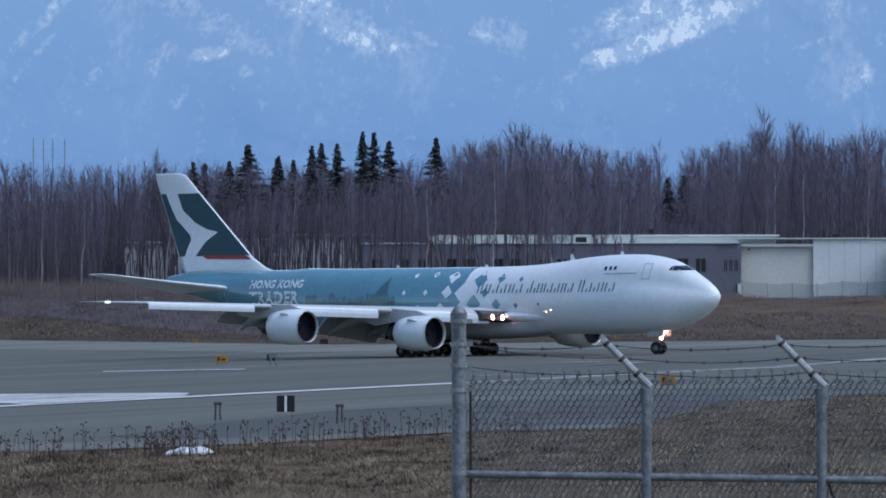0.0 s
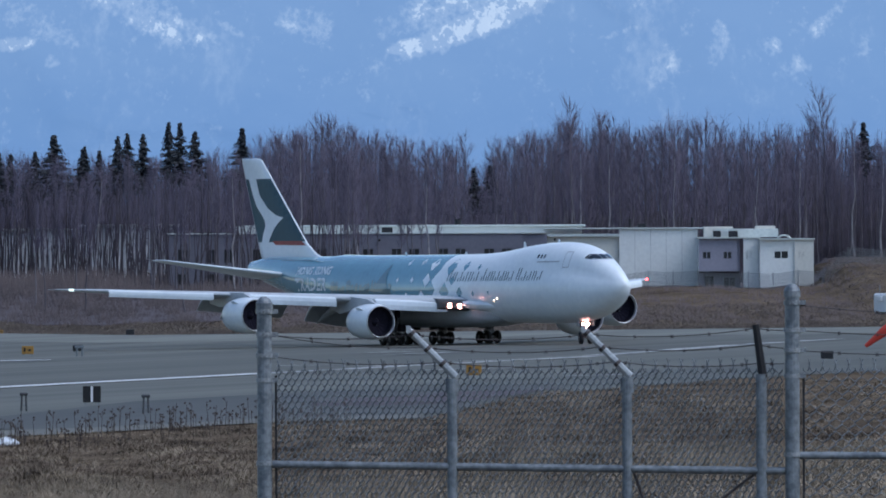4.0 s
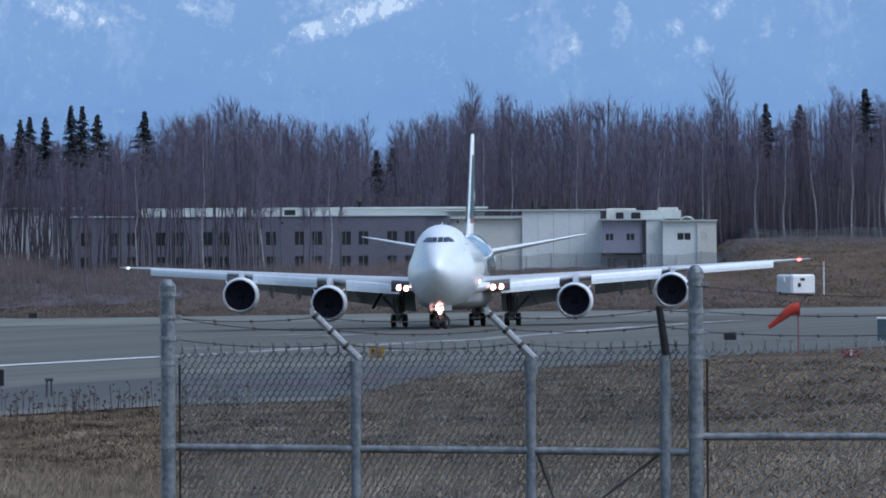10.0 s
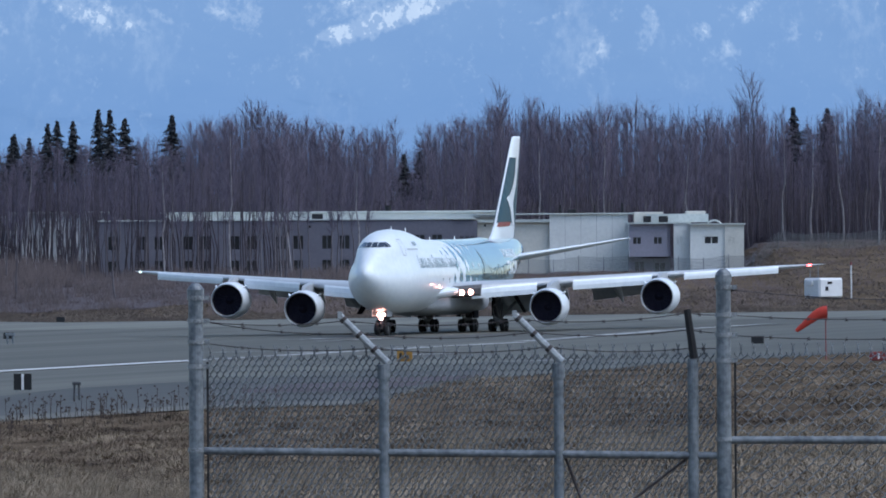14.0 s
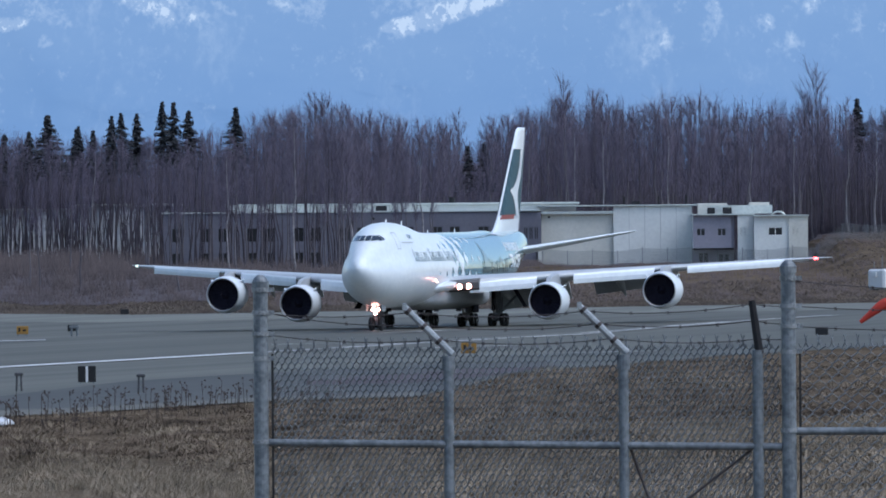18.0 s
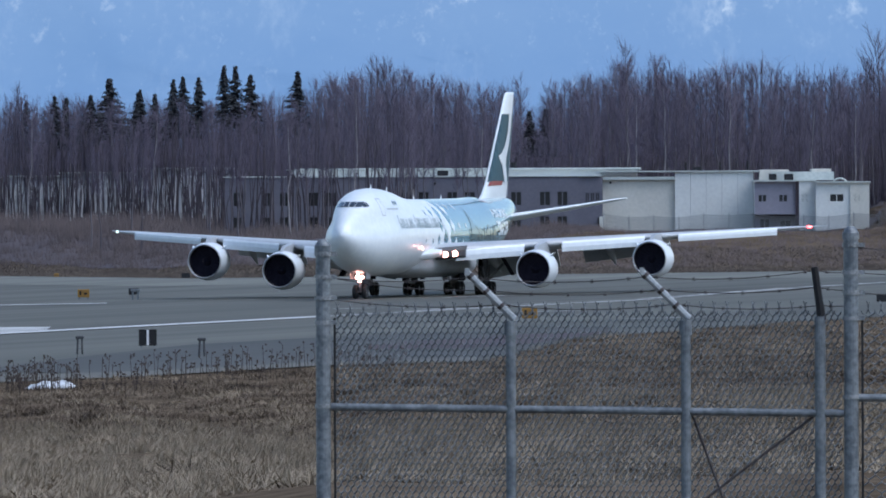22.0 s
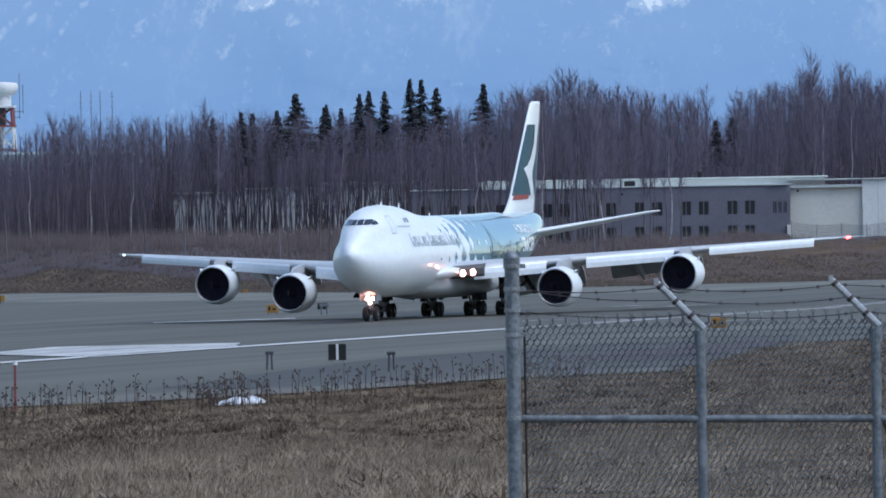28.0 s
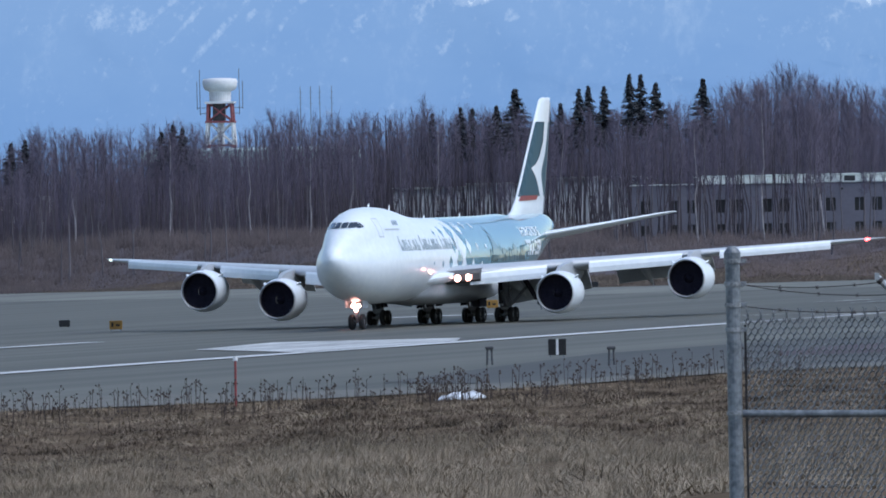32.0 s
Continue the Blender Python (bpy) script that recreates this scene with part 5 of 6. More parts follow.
def build_forest_floor():
    """Leaf litter under the trees, rising gently at the back."""
    xs, ts = np.linspace(-240, 130, 120), np.linspace(0, 1, 70)
    rows = [[(x, float(thicket_edge(x)) + (1800 - float(thicket_edge(x))) * t) for x in xs] for t in ts]
    vs = [(x, y, float(ground_z(x, y)) + 0.12) for row in rows for x, y in row]
    w, ys = len(xs), ts
    fs = [(j * w + i, j * w + i + 1, (j + 1) * w + i + 1, (j + 1) * w + i) for j in range(len(ys) - 1) for i in range(w - 1)]
    tagged(new("forest_floor", mesh_of("forest_floor", vs, fs, M_litter)), "dark brown leaf litter under bare trees", "ground", kind="structure")


build_woods()
build_forest_floor()

# ---- buildings ----


def wall_with_windows(parent, x0, x1, y, z0, z1, thick, wins, material, label):
    """A wall in the x-z plane with real openings, frames and panes."""
    xs = sorted({x0, x1, *[a for w in wins for a in (w[0], w[1])]})
    zs = sorted({z0, z1, *[a for w in wins for a in (w[2], w[3])]})
    bm = bmesh.new()
    vert = {}

    def corner(i, j, k):
        if (i, j, k) not in vert:
            vert[i, j, k] = bm.verts.new((xs[i], y + thick * k, zs[j]))
        return vert[i, j, k]

    def filled(i, j):
        if not (0 <= i < len(xs) - 1 and 0 <= j < len(zs) - 1):
            return False
        cx, cz = (xs[i] + xs[i + 1]) / 2, (zs[j] + zs[j + 1]) / 2
        return not any(w[0] < cx < w[1] and w[2] < cz < w[3] for w in wins)

    for i in range(len(xs) - 1):
        for j in range(len(zs) - 1):
            if not filled(i, j):
                continue
            for k in (0, 1):
                bm.faces.new([corner(i, j, k), corner(i + 1, j, k), corner(i + 1, j + 1, k), corner(i, j + 1, k)])
            for a, b, (di, dj) in (((i, j), (i + 1, j), (0, -1)), ((i, j + 1), (i + 1, j + 1), (0, 1)), ((i, j), (i, j + 1), (-1, 0)), ((i + 1, j), (i + 1, j + 1), (1, 0))):
                if not filled(i + di, j + dj):
                    bm.faces.new([corner(*a, 0), corner(*b, 0), corner(*b, 1), corner(*a, 1)])
    bmesh.ops.recalc_face_normals(bm, faces=bm.faces[:])
    wall = part("wall", bm, material, parent, label)
    for a, b, c, d in wins:
        bm = bmesh.new()
        for q in ((a, a + .07, c, d), (b - .07, b, c, d), (a + .07, b - .07, c, c + .07), (a + .07, b - .07, d - .07, d), ((a + b) / 2 - .06, (a + b) / 2 + .06, c + .07, d - .07)):
            box(bm, q[0], q[1], y + .1, y + .2, q[2], q[3])
        win = part("window", bm, material, parent, "dark window with painted frame")
        bm = bmesh.new()
        box(bm, a + .07, b - .07, y + .14, y + .16, c + .07, d - .07)
        part("pane", bm, M_pane, win)
    return wall


def build_depot():
    b = thing("industrial_building", "long grey and pale two-storey industrial building with flat roof", "building")
    wins = []
    for k in range(9):
        x = -58.9 + 6.6 * k
        for d in (0.0, 2.5):
            wins.append((x + d, x + d + 1.5, 7.6, 9.6))
            wins.append((x + d, x + d + 1.45, 4.45, 6.1))
    wins = [w for w in wins if w[0] > -50 and w[1] < -1.2]
    wall_with_windows(b, -51, -0.6, 1450, 3.4, 11.7, 0.4, wins, M_wallgrey, "dark grey two-storey wall with paired windows")
    bm = bmesh.new()
    box(bm, -51, -50.6, 1450.4, 1476, 3.4, 11.7)
    part("wall", bm, M_wallgrey, b)
    bm = bmesh.new()
    box(bm, -1.0, -0.6, 1450.4, 1454, 3.4, 11.7)
    part("wall", bm, M_wallgrey, b)
    wall_with_windows(b, -0.6, 2.9, 1450.2, 3.4, 11.6, 0.3, [(0.4, 0.95, 7.7, 9.4), (1.15, 1.7, 7.7, 9.4), (1.9, 2.45, 7.7, 9.4), (2.1, 2.7, 3.5, 5.9)], M_wallgrey, "grey wall with narrow windows")
    bm = bmesh.new()
    box(bm, 2.4, 3.2, 1449.4, 1449.9, 3.3, 6.0, 0.05)
    part("door", bm, M_wallbeige, b, "pale entrance door leaf")
    bm = bmesh.new()
    box(bm, 2.9, 13.2, 1451.6, 1452.0, 3.3, 11.6)
    part("wall", bm, M_wallbeige, b, "beige recessed wall")
    bm = bmesh.new()
    box(bm, 2.9, 13.2, 1450.9, 1451.6, 11.2, 11.65, 0.05)
    part("canopy", bm, M_roofmetal, b, "pale roof canopy")
    for k in range(5):
        bm = bmesh.new()
        box(bm, 13.2 + k * 2.24, 13.2 + (k + 1) * 2.24 - 0.03, 1451, 1451.4, 3.3, 12.3)
        part("wall_panel", bm, M_wallpale, b, "pale wall panel")
    bm = bmesh.new()
    box(bm, -42.4, 8, 1475, 1475.5, 11.0, 12.75)
    part("upper_wall", bm, M_wallpale, b, "pale setback upper wall")
    bm = bmesh.new()
    box(bm, -42.9, 8.5, 1474.5, 1530, 12.75, 13.05, 0.05)
    part("roof", bm, M_roofmetal, b, "pale flat metal roof")
    bm = bmesh.new()
    box(bm, -51.2, 2.6, 1449.8, 1475, 11.7, 11.9, 0.03)
    part("roof_edge", bm, M_roofmetal, b, "pale roof coping")
    bm = bmesh.new()
    box(bm, 2.5, 27, 1450.6, 1474.5, 12.3, 12.5, 0.03)
    part("roof_edge", bm, M_roofmetal, b, "pale roof coping")
    # office block at the end, the shade on its front put into the mauve colour
    wall_with_windows(b, 24.4, 29.8, 1442, 6.25, 10.9, 0.4, [(24.9, 26.1, 8.0, 9.05), (27.85, 29.05, 8.0, 9.05)], M_wallshaded, "overhanging office wall in a shaded mauve tone")
    bm = bmesh.new()
    box(bm, 24.4, 30.3, 1442.4, 1446, 6.05, 6.25, 0.03)
    part("soffit", bm, M_strutdark, b, "dark underside of the overhang")
    wall_with_windows(b, 24.4, 30.3, 1446, 3.6, 6.05, 0.3, [(25.2, 26.6, 3.8, 5.6), (28.0, 29.6, 3.8, 5.4)], M_wallshaded, "recessed entrance wall")
    bm = bmesh.new()
    box(bm, 29.8, 30.2, 1442.4, 1447, 6.25, 10.9)
    part("wall", bm, M_wallshaded, b)
    wall_with_windows(b, 30.7, 33.0, 1441.5, 3.6, 10.9, 0.4, [(31.05, 31.35, 7.9, 9.1), (31.6, 31.9, 7.9, 9.1)], M_wallpale, "pale wall with narrow windows")
    for x0, x1, y, z0, z1 in ((25.2, 29.4, 1449, 11.1, 12.6), (32.6, 35.4, 1449, 11.1, 12.7)):
        bm = bmesh.new()
        box(bm, x0, x1, y, y + 6, z0, z1, 0.05)
        part("stair_house", bm, M_wallbeige, b, "beige rooftop stair house")
    for x0, x1 in ((26.5, 27.6), (28.7, 30.0)):
        bm = bmesh.new()
        box(bm, x0, x1, 1446.2, 1447.4, 11.1, 12.0, 0.06)
        part("roof_unit", bm, M_dark, b, "dark rooftop unit")
    bm = bmesh.new()
    for k in range(8):
        a0, a1 = math.pi * k / 8, math.pi * (k + 1) / 8
        tube(bm, (36.6 + 1.1 * math.cos(a0), 1447, 10.4 + 0.95 * math.sin(a0)), (36.6 + 1.1 * math.cos(a1), 1447, 10.4 + 0.95 * math.sin(a1)), 0.12, n=6)
    part("roof_duct", bm, M_roofmetal, b, "pale curved roof duct")
    wall_with_windows(b, 33.0, 37.9, 1440, 3.6, 10.7, 0.4, [(35.0, 37.0, 8.0, 9.1)], M_wallpale, "pale office wall with a wide window")
    wall_with_windows(b, 37.9, 40.6, 1439.7, 3.6, 10.7, 0.4, [(38.45, 38.75, 8.0, 9.1), (38.95, 39.25, 8.0, 9.1)], M_wallbeige, "beige corner wall with narrow windows")
    bm = bmesh.new()
    box(bm, 24.2, 33.1, 1441.3, 1451, 10.9, 11.1)
    part("roof", bm, M_roofmetal, b, "flat pale roof")
    bm = bmesh.new()
    box(bm, 32.9, 40.8, 1439.4, 1455, 10.7, 10.9)
    part("roof", bm, M_roofmetal, b, "flat pale roof")
    bm = bmesh.new()
    box(bm, 27.0, 35.8, 1448, 1460, 11.1, 12.3)
    part("roof", bm, M_roofmetal, b, "flat pale roof")
    bm = bmesh.new()
    box(bm, 40.2, 40.6, 1440.1, 1455, 3.6, 10.7)
    part("wall", bm, M_wallpale, b)
    bm = bmesh.new()
    box(bm, 24.4, 24.8, 1442.4, 1451, 6.25, 10.9)
    part("wall", bm, M_wallpale, b)
    for x0, x1, y, z0, z1 in ((-21, -19.4, 1472, 11.9, 12.7), (16, 17.2, 1470, 12.5, 13.1)):
        bm = bmesh.new()
        box(bm, x0, x1, y - 0.8, y + 0.8, z0, z1, 0.06)
        part("roof_unit", bm, M_dark, b, "dark rooftop unit")
    for x, y, w, h in ((-25, 1477, 0.35, 1.0), (-10, 1477, 0.9, 0.8), (15, 1476, 0.3, 0.7), (-17, 1476, 0.25, 0.9), (20, 1476, 0.25, 0.7), (24, 1476, 0.3, 0.9)):
        bm = bmesh.new()
        tube(bm, (x, y, 12.4), (x, y, 13.0 + h), w / 2, n=10)
        tube(bm, (x, y, 13.0 + h), (x, y, 13.05 + h), w * 0.7, n=10)
        part("roof_vent", bm, M_dark, b)
    for x in (-21, 4):
        bm = bmesh.new()
        tube(bm, (x, 1449.9, 10.9), (x, 1449.4, 10.8), 0.16, n=8)
        part("wall_lamp", bm, M_dark, b)
    # pale hall behind the birches
    h = thing("warehouse", "pale corrugated warehouse behind bare trees", "building")
    for x0, x1, z1 in ((-69.5, -53.6, 13.3), (-81, -69.5, 12.7), (-92.5, -81, 12.2)):
        bm = bmesh.new()
        n = int((x1 - x0) / 0.5)
        front = [(x0 + (x1 - x0) * k / n, 1578.0 + (0.12 if k % 2 else 0.0)) for k in range(n + 1)]
        loft(bm, [[Vector((x, y, z)) for x, y in front + [(x1, 1600.0), (x0, 1600.0)]] for z in (2.5, z1)])
        part("wall", bm, M_wallwhite, h, "white corrugated wall")
    bm = bmesh.new()
    box(bm, -69.8, -53.3, 1577.5, 1601, 13.3, 13.6)
    part("roof", bm, M_roofmetal, h)
    for x0, x1, z in ((-81.2, -69.8, 12.7), (-92.8, -81.2, 12.2)):
        bm = bmesh.new()
        box(bm, x0, x1, 1577.5, 1601, z, z + 0.25)
        part("roof", bm, M_roofmetal, h)
    # green-roofed hall
    h = thing("hangar", "hangar with a pale green roof behind the wood", "building")
    bm = bmesh.new()
    box(bm, -146, -112, 1762, 1800, 3, 17.8)
    part("wall", bm, M_roofgreen, h, "pale green wall")
    bm = bmesh.new()
    loft(bm, [[Vector((-147, y, 17.8)), Vector((-111, y, 17.8)), Vector((-111, y, z)), Vector((-147, y, z))] for y, z in ((1760, 19.9), (1781, 20.5), (1802, 19.9))])
    part("roof", bm, M_roofgreen, h, "pale green roof")
    h = thing("storage_hall", "low pale hall at the wood's edge", "building")
    bm = bmesh.new()
    box(bm, -168, -153, 1640, 1660, 3.5, 11.6)
    part("wall", bm, M_wallpale, h, "pale grey wall")
    bm = bmesh.new()
    box(bm, -168.3, -152.7, 1639.6, 1661, 11.6, 12.4, 0.1)
    part("roof", bm, M_roofmetal, h)
    h = thing("dark_shed", "low dark shed with pale panels among bare trees", "building")
    bm = bmesh.new()
    box(bm, -104, -98.5, 1690, 1696, 3.0, 11.2)
    part("wall", bm, M_wallgrey, h)
    bm = bmesh.new()
    box(bm, -104.4, -98.1, 1689.5, 1697, 9.0, 9.6)
    box(bm, -104.2, -98.3, 1689.7, 1690, 4.0, 7.6)
    part("panel", bm, M_wallpale, h, "pale panel")


def build_tower():
    """Red and white lattice tower with a round white radome on top."""
    t = thing("radar_tower", "red and white lattice tower with a white radome drum", "tower", at=pose(-136, 1800, 4))
    H = 23.5
    levels = (0.0, 4.3, 8.6, 12.9, 17.1, 21.3, 24.6)
    paint = (M_whitepaint, M_redpaint, M_whitepaint, M_redpaint, M_whitepaint, M_redpaint)
    for z, z2, m in zip(levels, levels[1:], paint):
        wa, wb = 3.4 - 1.3 * z / H, 3.4 - 1.3 * z2 / H
        for sx in (-1, 1):
            for sy in (-1, 1):
                bm = bmesh.new()
                tube(bm, (sx * wa, sy * wa, z), (sx * wb, sy * wb, z2), 0.26, n=6)
                part("leg", bm, m, t)
        for a, b in (((-1, -1), (1, -1)), ((1, -1), (1, 1)), ((1, 1), (-1, 1)), ((-1, 1), (-1, -1))):
            for p, q, r in (((a[0] * wa, a[1] * wa, z), (b[0] * wb, b[1] * wb, z2), 0.13), ((b[0] * wa, b[1] * wa, z), (a[0] * wb, a[1] * wb, z2), 0.13), ((a[0] * wb, a[1] * wb, z2), (b[0] * wb, b[1] * wb, z2), 0.16)):
                bm = bmesh.new()
                tube(bm, p, q, r, n=5)
                part("brace", bm, m, t)
    for z in (21.1, 24.5):
        bm = bmesh.new()
        box(bm, -2.6, 2.6, -2.6, 2.6, z, z + 0.35)
        part("platform", bm, M_whitepaint if z > 22 else M_redpaint, t, "painted platform")
    bm = bmesh.new()
    box(bm, -1.3, 0.9, -1.2, 1.2, 21.45, 24.5, 0.1)
    part("equipment_room", bm, M_strutdark, t, "dark equipment room")
    bm = bmesh.new()
    box(bm, -0.5, 0.6, -1.0, 1.0, 15.0, 21.1, 0.1)
    part("ladder_shaft", bm, M_whitepaint, t, "white ladder shaft")
    n = 28
    bm = bmesh.new()
    loft(bm, [[Vector((r * math.cos(k * math.tau / n), r * math.sin(k * math.tau / n), z)) for k in range(n)] for z, r in ((24.85, 1.9), (26.7, 1.95))])
    part("collar", bm, M_whitepaint, t, "white round collar", smooth=False)
    bm = bmesh.new()
    loft(bm, [[Vector((r * math.cos(k * math.tau / n), r * math.sin(k * math.tau / n), z)) for k in range(n)] for z, r in ((26.7, 2.1), (27.0, 2.7), (27.5, 3.0), (28.4, 3.15), (28.9, 2.9), (29.05, 1.2))])
    part("radome", bm, M_whitepaint, t, "white radome drum", smooth=True)
    for x, z0, z1 in ((-3.6, H - 1, H + 7), (-4.1, H, H + 5), (3.4, H - 1, H + 7.2), (4.0, H, H + 5)):
        bm = bmesh.new()
        tube(bm, (x, 0, z0), (x, 0, z1), 0.07, n=5)
        tube(bm, (x, 0, z0 + 0.3), (x * 0.6, 0, z0 + 0.3), 0.06, n=5)
        part("whip_antenna", bm, M_galv, t)
    for x in (-120.4, -118.6, -117.0, -114.9):
        bm = bmesh.new()
        tube(bm, (0, 0, 0), (0, 0, 27.5), 0.12, 0.06, 6)
        for k in range(3):
            tube(bm, (-0.3, 0, 24.5 + k), (0.3, 0, 24.5 + k), 0.05, n=4)
        m = solid("antenna_mast", bm, M_galv, "thin grey antenna mast above the trees", "mast", pose(x, 1780, 3.5), "antenna masts")


build_depot()
build_tower()

# ---- fence ----
FY = 55.56


def fx(u):
    return u / 324.0


def build_fence():
    """Chain link fence with barbed wire arms; heights and places in metres at its line."""
    fence = thing("chain_link_fence", "galvanised chain link fence with leaning barbed wire arms", "fence", at=pose(0, FY, 0))
    zg = float(ground_z(0, FY)) - 0.1

    def post(x, z1, r, capped):
        bm = bmesh.new()
        tube(bm, (x, 0, zg), (x, 0, z1), r, n=16)
        p = part("post", bm, M_galv, fence, "thick galvanised terminal post" if capped else "galvanised line post", smooth=False)
        if capped:
            bm = bmesh.new()
            rr = [[Vector((x + q * math.cos(k * math.tau / 16), q * math.sin(k * math.tau / 16), z)) for k in range(16)] for z, q in ((z1 - 0.03, r + 0.006), (z1 + 0.005, r + 0.006), (z1 + 0.025, r * 0.85), (z1 + 0.042, r * 0.4))]
            loft(bm, rr)
            part("cap", bm, M_galv, p, "domed post cap")
        return p

    def bands(p, x, r, zs):
        for z in zs:
            bm = bmesh.new()
            tube(bm, (x, 0, z - 0.012), (x, 0, z + 0.012), r + 0.007, n=16)
            box(bm, x + r, x + r + 0.035, -0.012, 0.012, z - 0.012, z + 0.012)
            part("band", bm, M_wire, p, "steel tension band")

    xl, xr = -1.429, 1.454
    pl = post(xl, 8.53, 0.040, True)
    pr = post(xr, 8.59, 0.040, True)
    bands(pl, xl, 0.04, (8.49, 8.365, 8.25, 8.115, 7.66, 7.1))
    bands(pr, xr, 0.04, (8.53, 8.38, 8.27, 8.13, 7.7, 7.1))
    x1, x2, x3 = -0.404, 0.551, 1.285
    for x in (x1, x2):
        p = post(x, 8.10, 0.028, False)
        bm = bmesh.new()
        tube(bm, (x, 0, 8.04), (x, 0, 8.12), 0.036, n=14)
        part("arm_cap", bm, M_galv, p, "cast arm base")
        bm = bmesh.new()
        tube(bm, (x + 0.02, 0, 8.13), (x - 0.235, 0, 8.385), 0.021, 0.019, 8)
        box(bm, x - 0.25, x - 0.225, -0.02, 0.02, 8.37, 8.41)
        arm = part("barbed_wire_arm", bm, M_arm, p, "leaning steel arm for barbed wire")
        for s in (0.28, 0.6, 0.93):
            bm = bmesh.new()
            c = Vector((x + 0.02 - 0.255 * s, 0, 8.13 + 0.255 * s))
            d = Vector((-0.012, 0, 0.012))
            tube(bm, c - d * 0.6, c + d * 0.6, 0.0225, n=8)
            part("wire_clip", bm, M_barb, arm, "dark wire clip")
    p = post(x3, 8.14, 0.030, False)
    bm = bmesh.new()
    tube(bm, (x3 + 0.01, 0, 8.12), (x3 - 0.03, 0, 8.41), 0.024, 0.019, 8)
    part("barbed_wire_arm", bm, M_black, p, "black barbed wire arm")
    # rails
    for a, b, z, z2 in ((xl + 0.04, xr - 0.04, 7.655, 7.61), (xr + 0.04, 4.6, 7.695, 7.675)):
        bm = bmesh.new()
        tube(bm, (a, 0, z), (b, 0, z2), 0.0215, n=12)
        part("mid_rail", bm, M_galv, fence, "galvanised mid rail")
    bm = bmesh.new()
    tube(bm, (x2 + 0.03, 0.03, 7.62), (x2 + 0.62, 0.03, 6.0), 0.008, n=6)
    tube(bm, (x3 - 0.03, 0.03, 7.6), (x3 - 0.95, 0.03, 6.9), 0.008, n=6)
    part("truss_rod", bm, M_barb, fence, "dark diagonal truss rod")
    for x in (xl + 0.062, xr + 0.062):
        bm = bmesh.new()
        box(bm, x - 0.006, x + 0.006, 0.018, 0.034, zg + 0.05, 8.14)
        part("tension_bar", bm, M_dark, fence, "dark tension bar")

    def chain(a, b, z0, z1, half, rise, r, name, every, depth):
        """Zigzag wires hooked into their neighbours, with twisted ends along the top."""
        segs = []
        off = np.array([0, depth, 0])
        rows = int((z1 - z0) / rise)
        for k in range(int((b - a) / half)):
            xa = a + half * k
            for j in range(rows):
                lo, hi = z1 - (j + 1) * rise, z1 - j * rise
                left = (j + k) % 2
                x0, x1 = (xa, xa + half) if left else (xa + half, xa)
                dy = 0.003 if left else -0.003
                p0, p1 = np.array([x0, dy, lo + 0.17 * rise]), np.array([x1, -dy, hi - 0.17 * rise])
                # front half of each flattened spiral: proud of the back, thickened to imitate its glint
                wide = r * (1.75 if left else 0.9)
                segs.append((p0 - [0, 0.004 if left else -0.004, 0], p1 - [0, 0.004 if left else -0.004, 0], wide, wide))
                segs.append((p1, np.array([x1, dy, hi + 0.17 * rise]), r * 1.15, r * 1.15))
        x = a + half
        while x < b:
            o = np.array([x, 0, z1])
            segs.append((o - [0.012, 0, 0.012], o + [0.006, 0, 0.026], r * 1.6, r * 1.5))
            segs.append((o + [0.012, 0, -0.012], o + [-0.005, 0.003, 0.028], r * 1.6, r * 1.5))
            segs.append((o + [0.005, 0, 0.02], o + [-0.01, 0, 0.062], r * 1.6, r * 1.1))
            segs.append((o + [-0.005, 0, 0.02], o + [0.009, 0.003, 0.055], r * 1.6, r * 1.1))
            x += every * half
        v, f = rods(segs)
        v = v + off
        tagged(part(name, array_mesh(name, v, f, M_wire), None, fence, "chain link mesh"), kind="stuff")

    chain(xl + 0.06, xr - 0.045, zg + 0.06, 8.165, 0.01775, 0.031, 0.0031, "chain_mesh", 4, 0.034)
    chain(xr + 0.06, 4.6, zg + 0.06, 8.165, 0.0355, 0.037, 0.0027, "chain_mesh", 2, 0.034)

    # barbed wire strands
    def strand(pts):
        segs = []
        for (a, za), (b, zb) in zip(pts, pts[1:]):
            n = max(2, int((b - a) / 0.05))
            for k in range(n):
                s0, s1 = k / n, (k + 1) / n
                sag = lambda s: -0.03 * 4 * s * (1 - s) * min(1, b - a)
                p0 = np.array([a + (b - a) * s0, 0.0, za + (zb - za) * s0 + sag(s0)])
                p1 = np.array([a + (b - a) * s1, 0.0, za + (zb - za) * s1 + sag(s1)])
                segs.append((p0, p1, 0.003, 0.003))
                if k % 4 == 1:
                    for d in ((0.006, 0.011), (-0.008, 0.009)):
                        segs.append((p0 - [d[0], 0, d[1]], p0 + [d[0], 0, d[1]], 0.0028, 0.002))
        v, f = rods(segs)
        tagged(part("barbed_wire", array_mesh("barbed_wire", v, f, M_barb), None, fence, "rusty barbed wire strand"), kind="stuff")

    strand(((xl, 8.365), (x1 - 0.21, 8.36), (x2 - 0.21, 8.36), (x3 - 0.03, 8.39), (xr, 8.38)))
    strand(((xl, 8.37), (x1 - 0.14, 8.29), (x2 - 0.14, 8.29), (x3 - 0.02, 8.30), (xr, 8.28)))
    strand(((xl, 8.25), (x1 - 0.06, 8.21), (x2 - 0.06, 8.21), (x3, 8.2), (xr, 8.2)))
    strand(((xr, 8.38), (3.0, 8.375), (4.6, 8.37)))
    strand(((xr, 8.27), (3.0, 8.27), (4.6, 8.26)))
    strand(((xr, 8.52), (3.0, 8.46), (4.6, 8.45)))


build_fence()

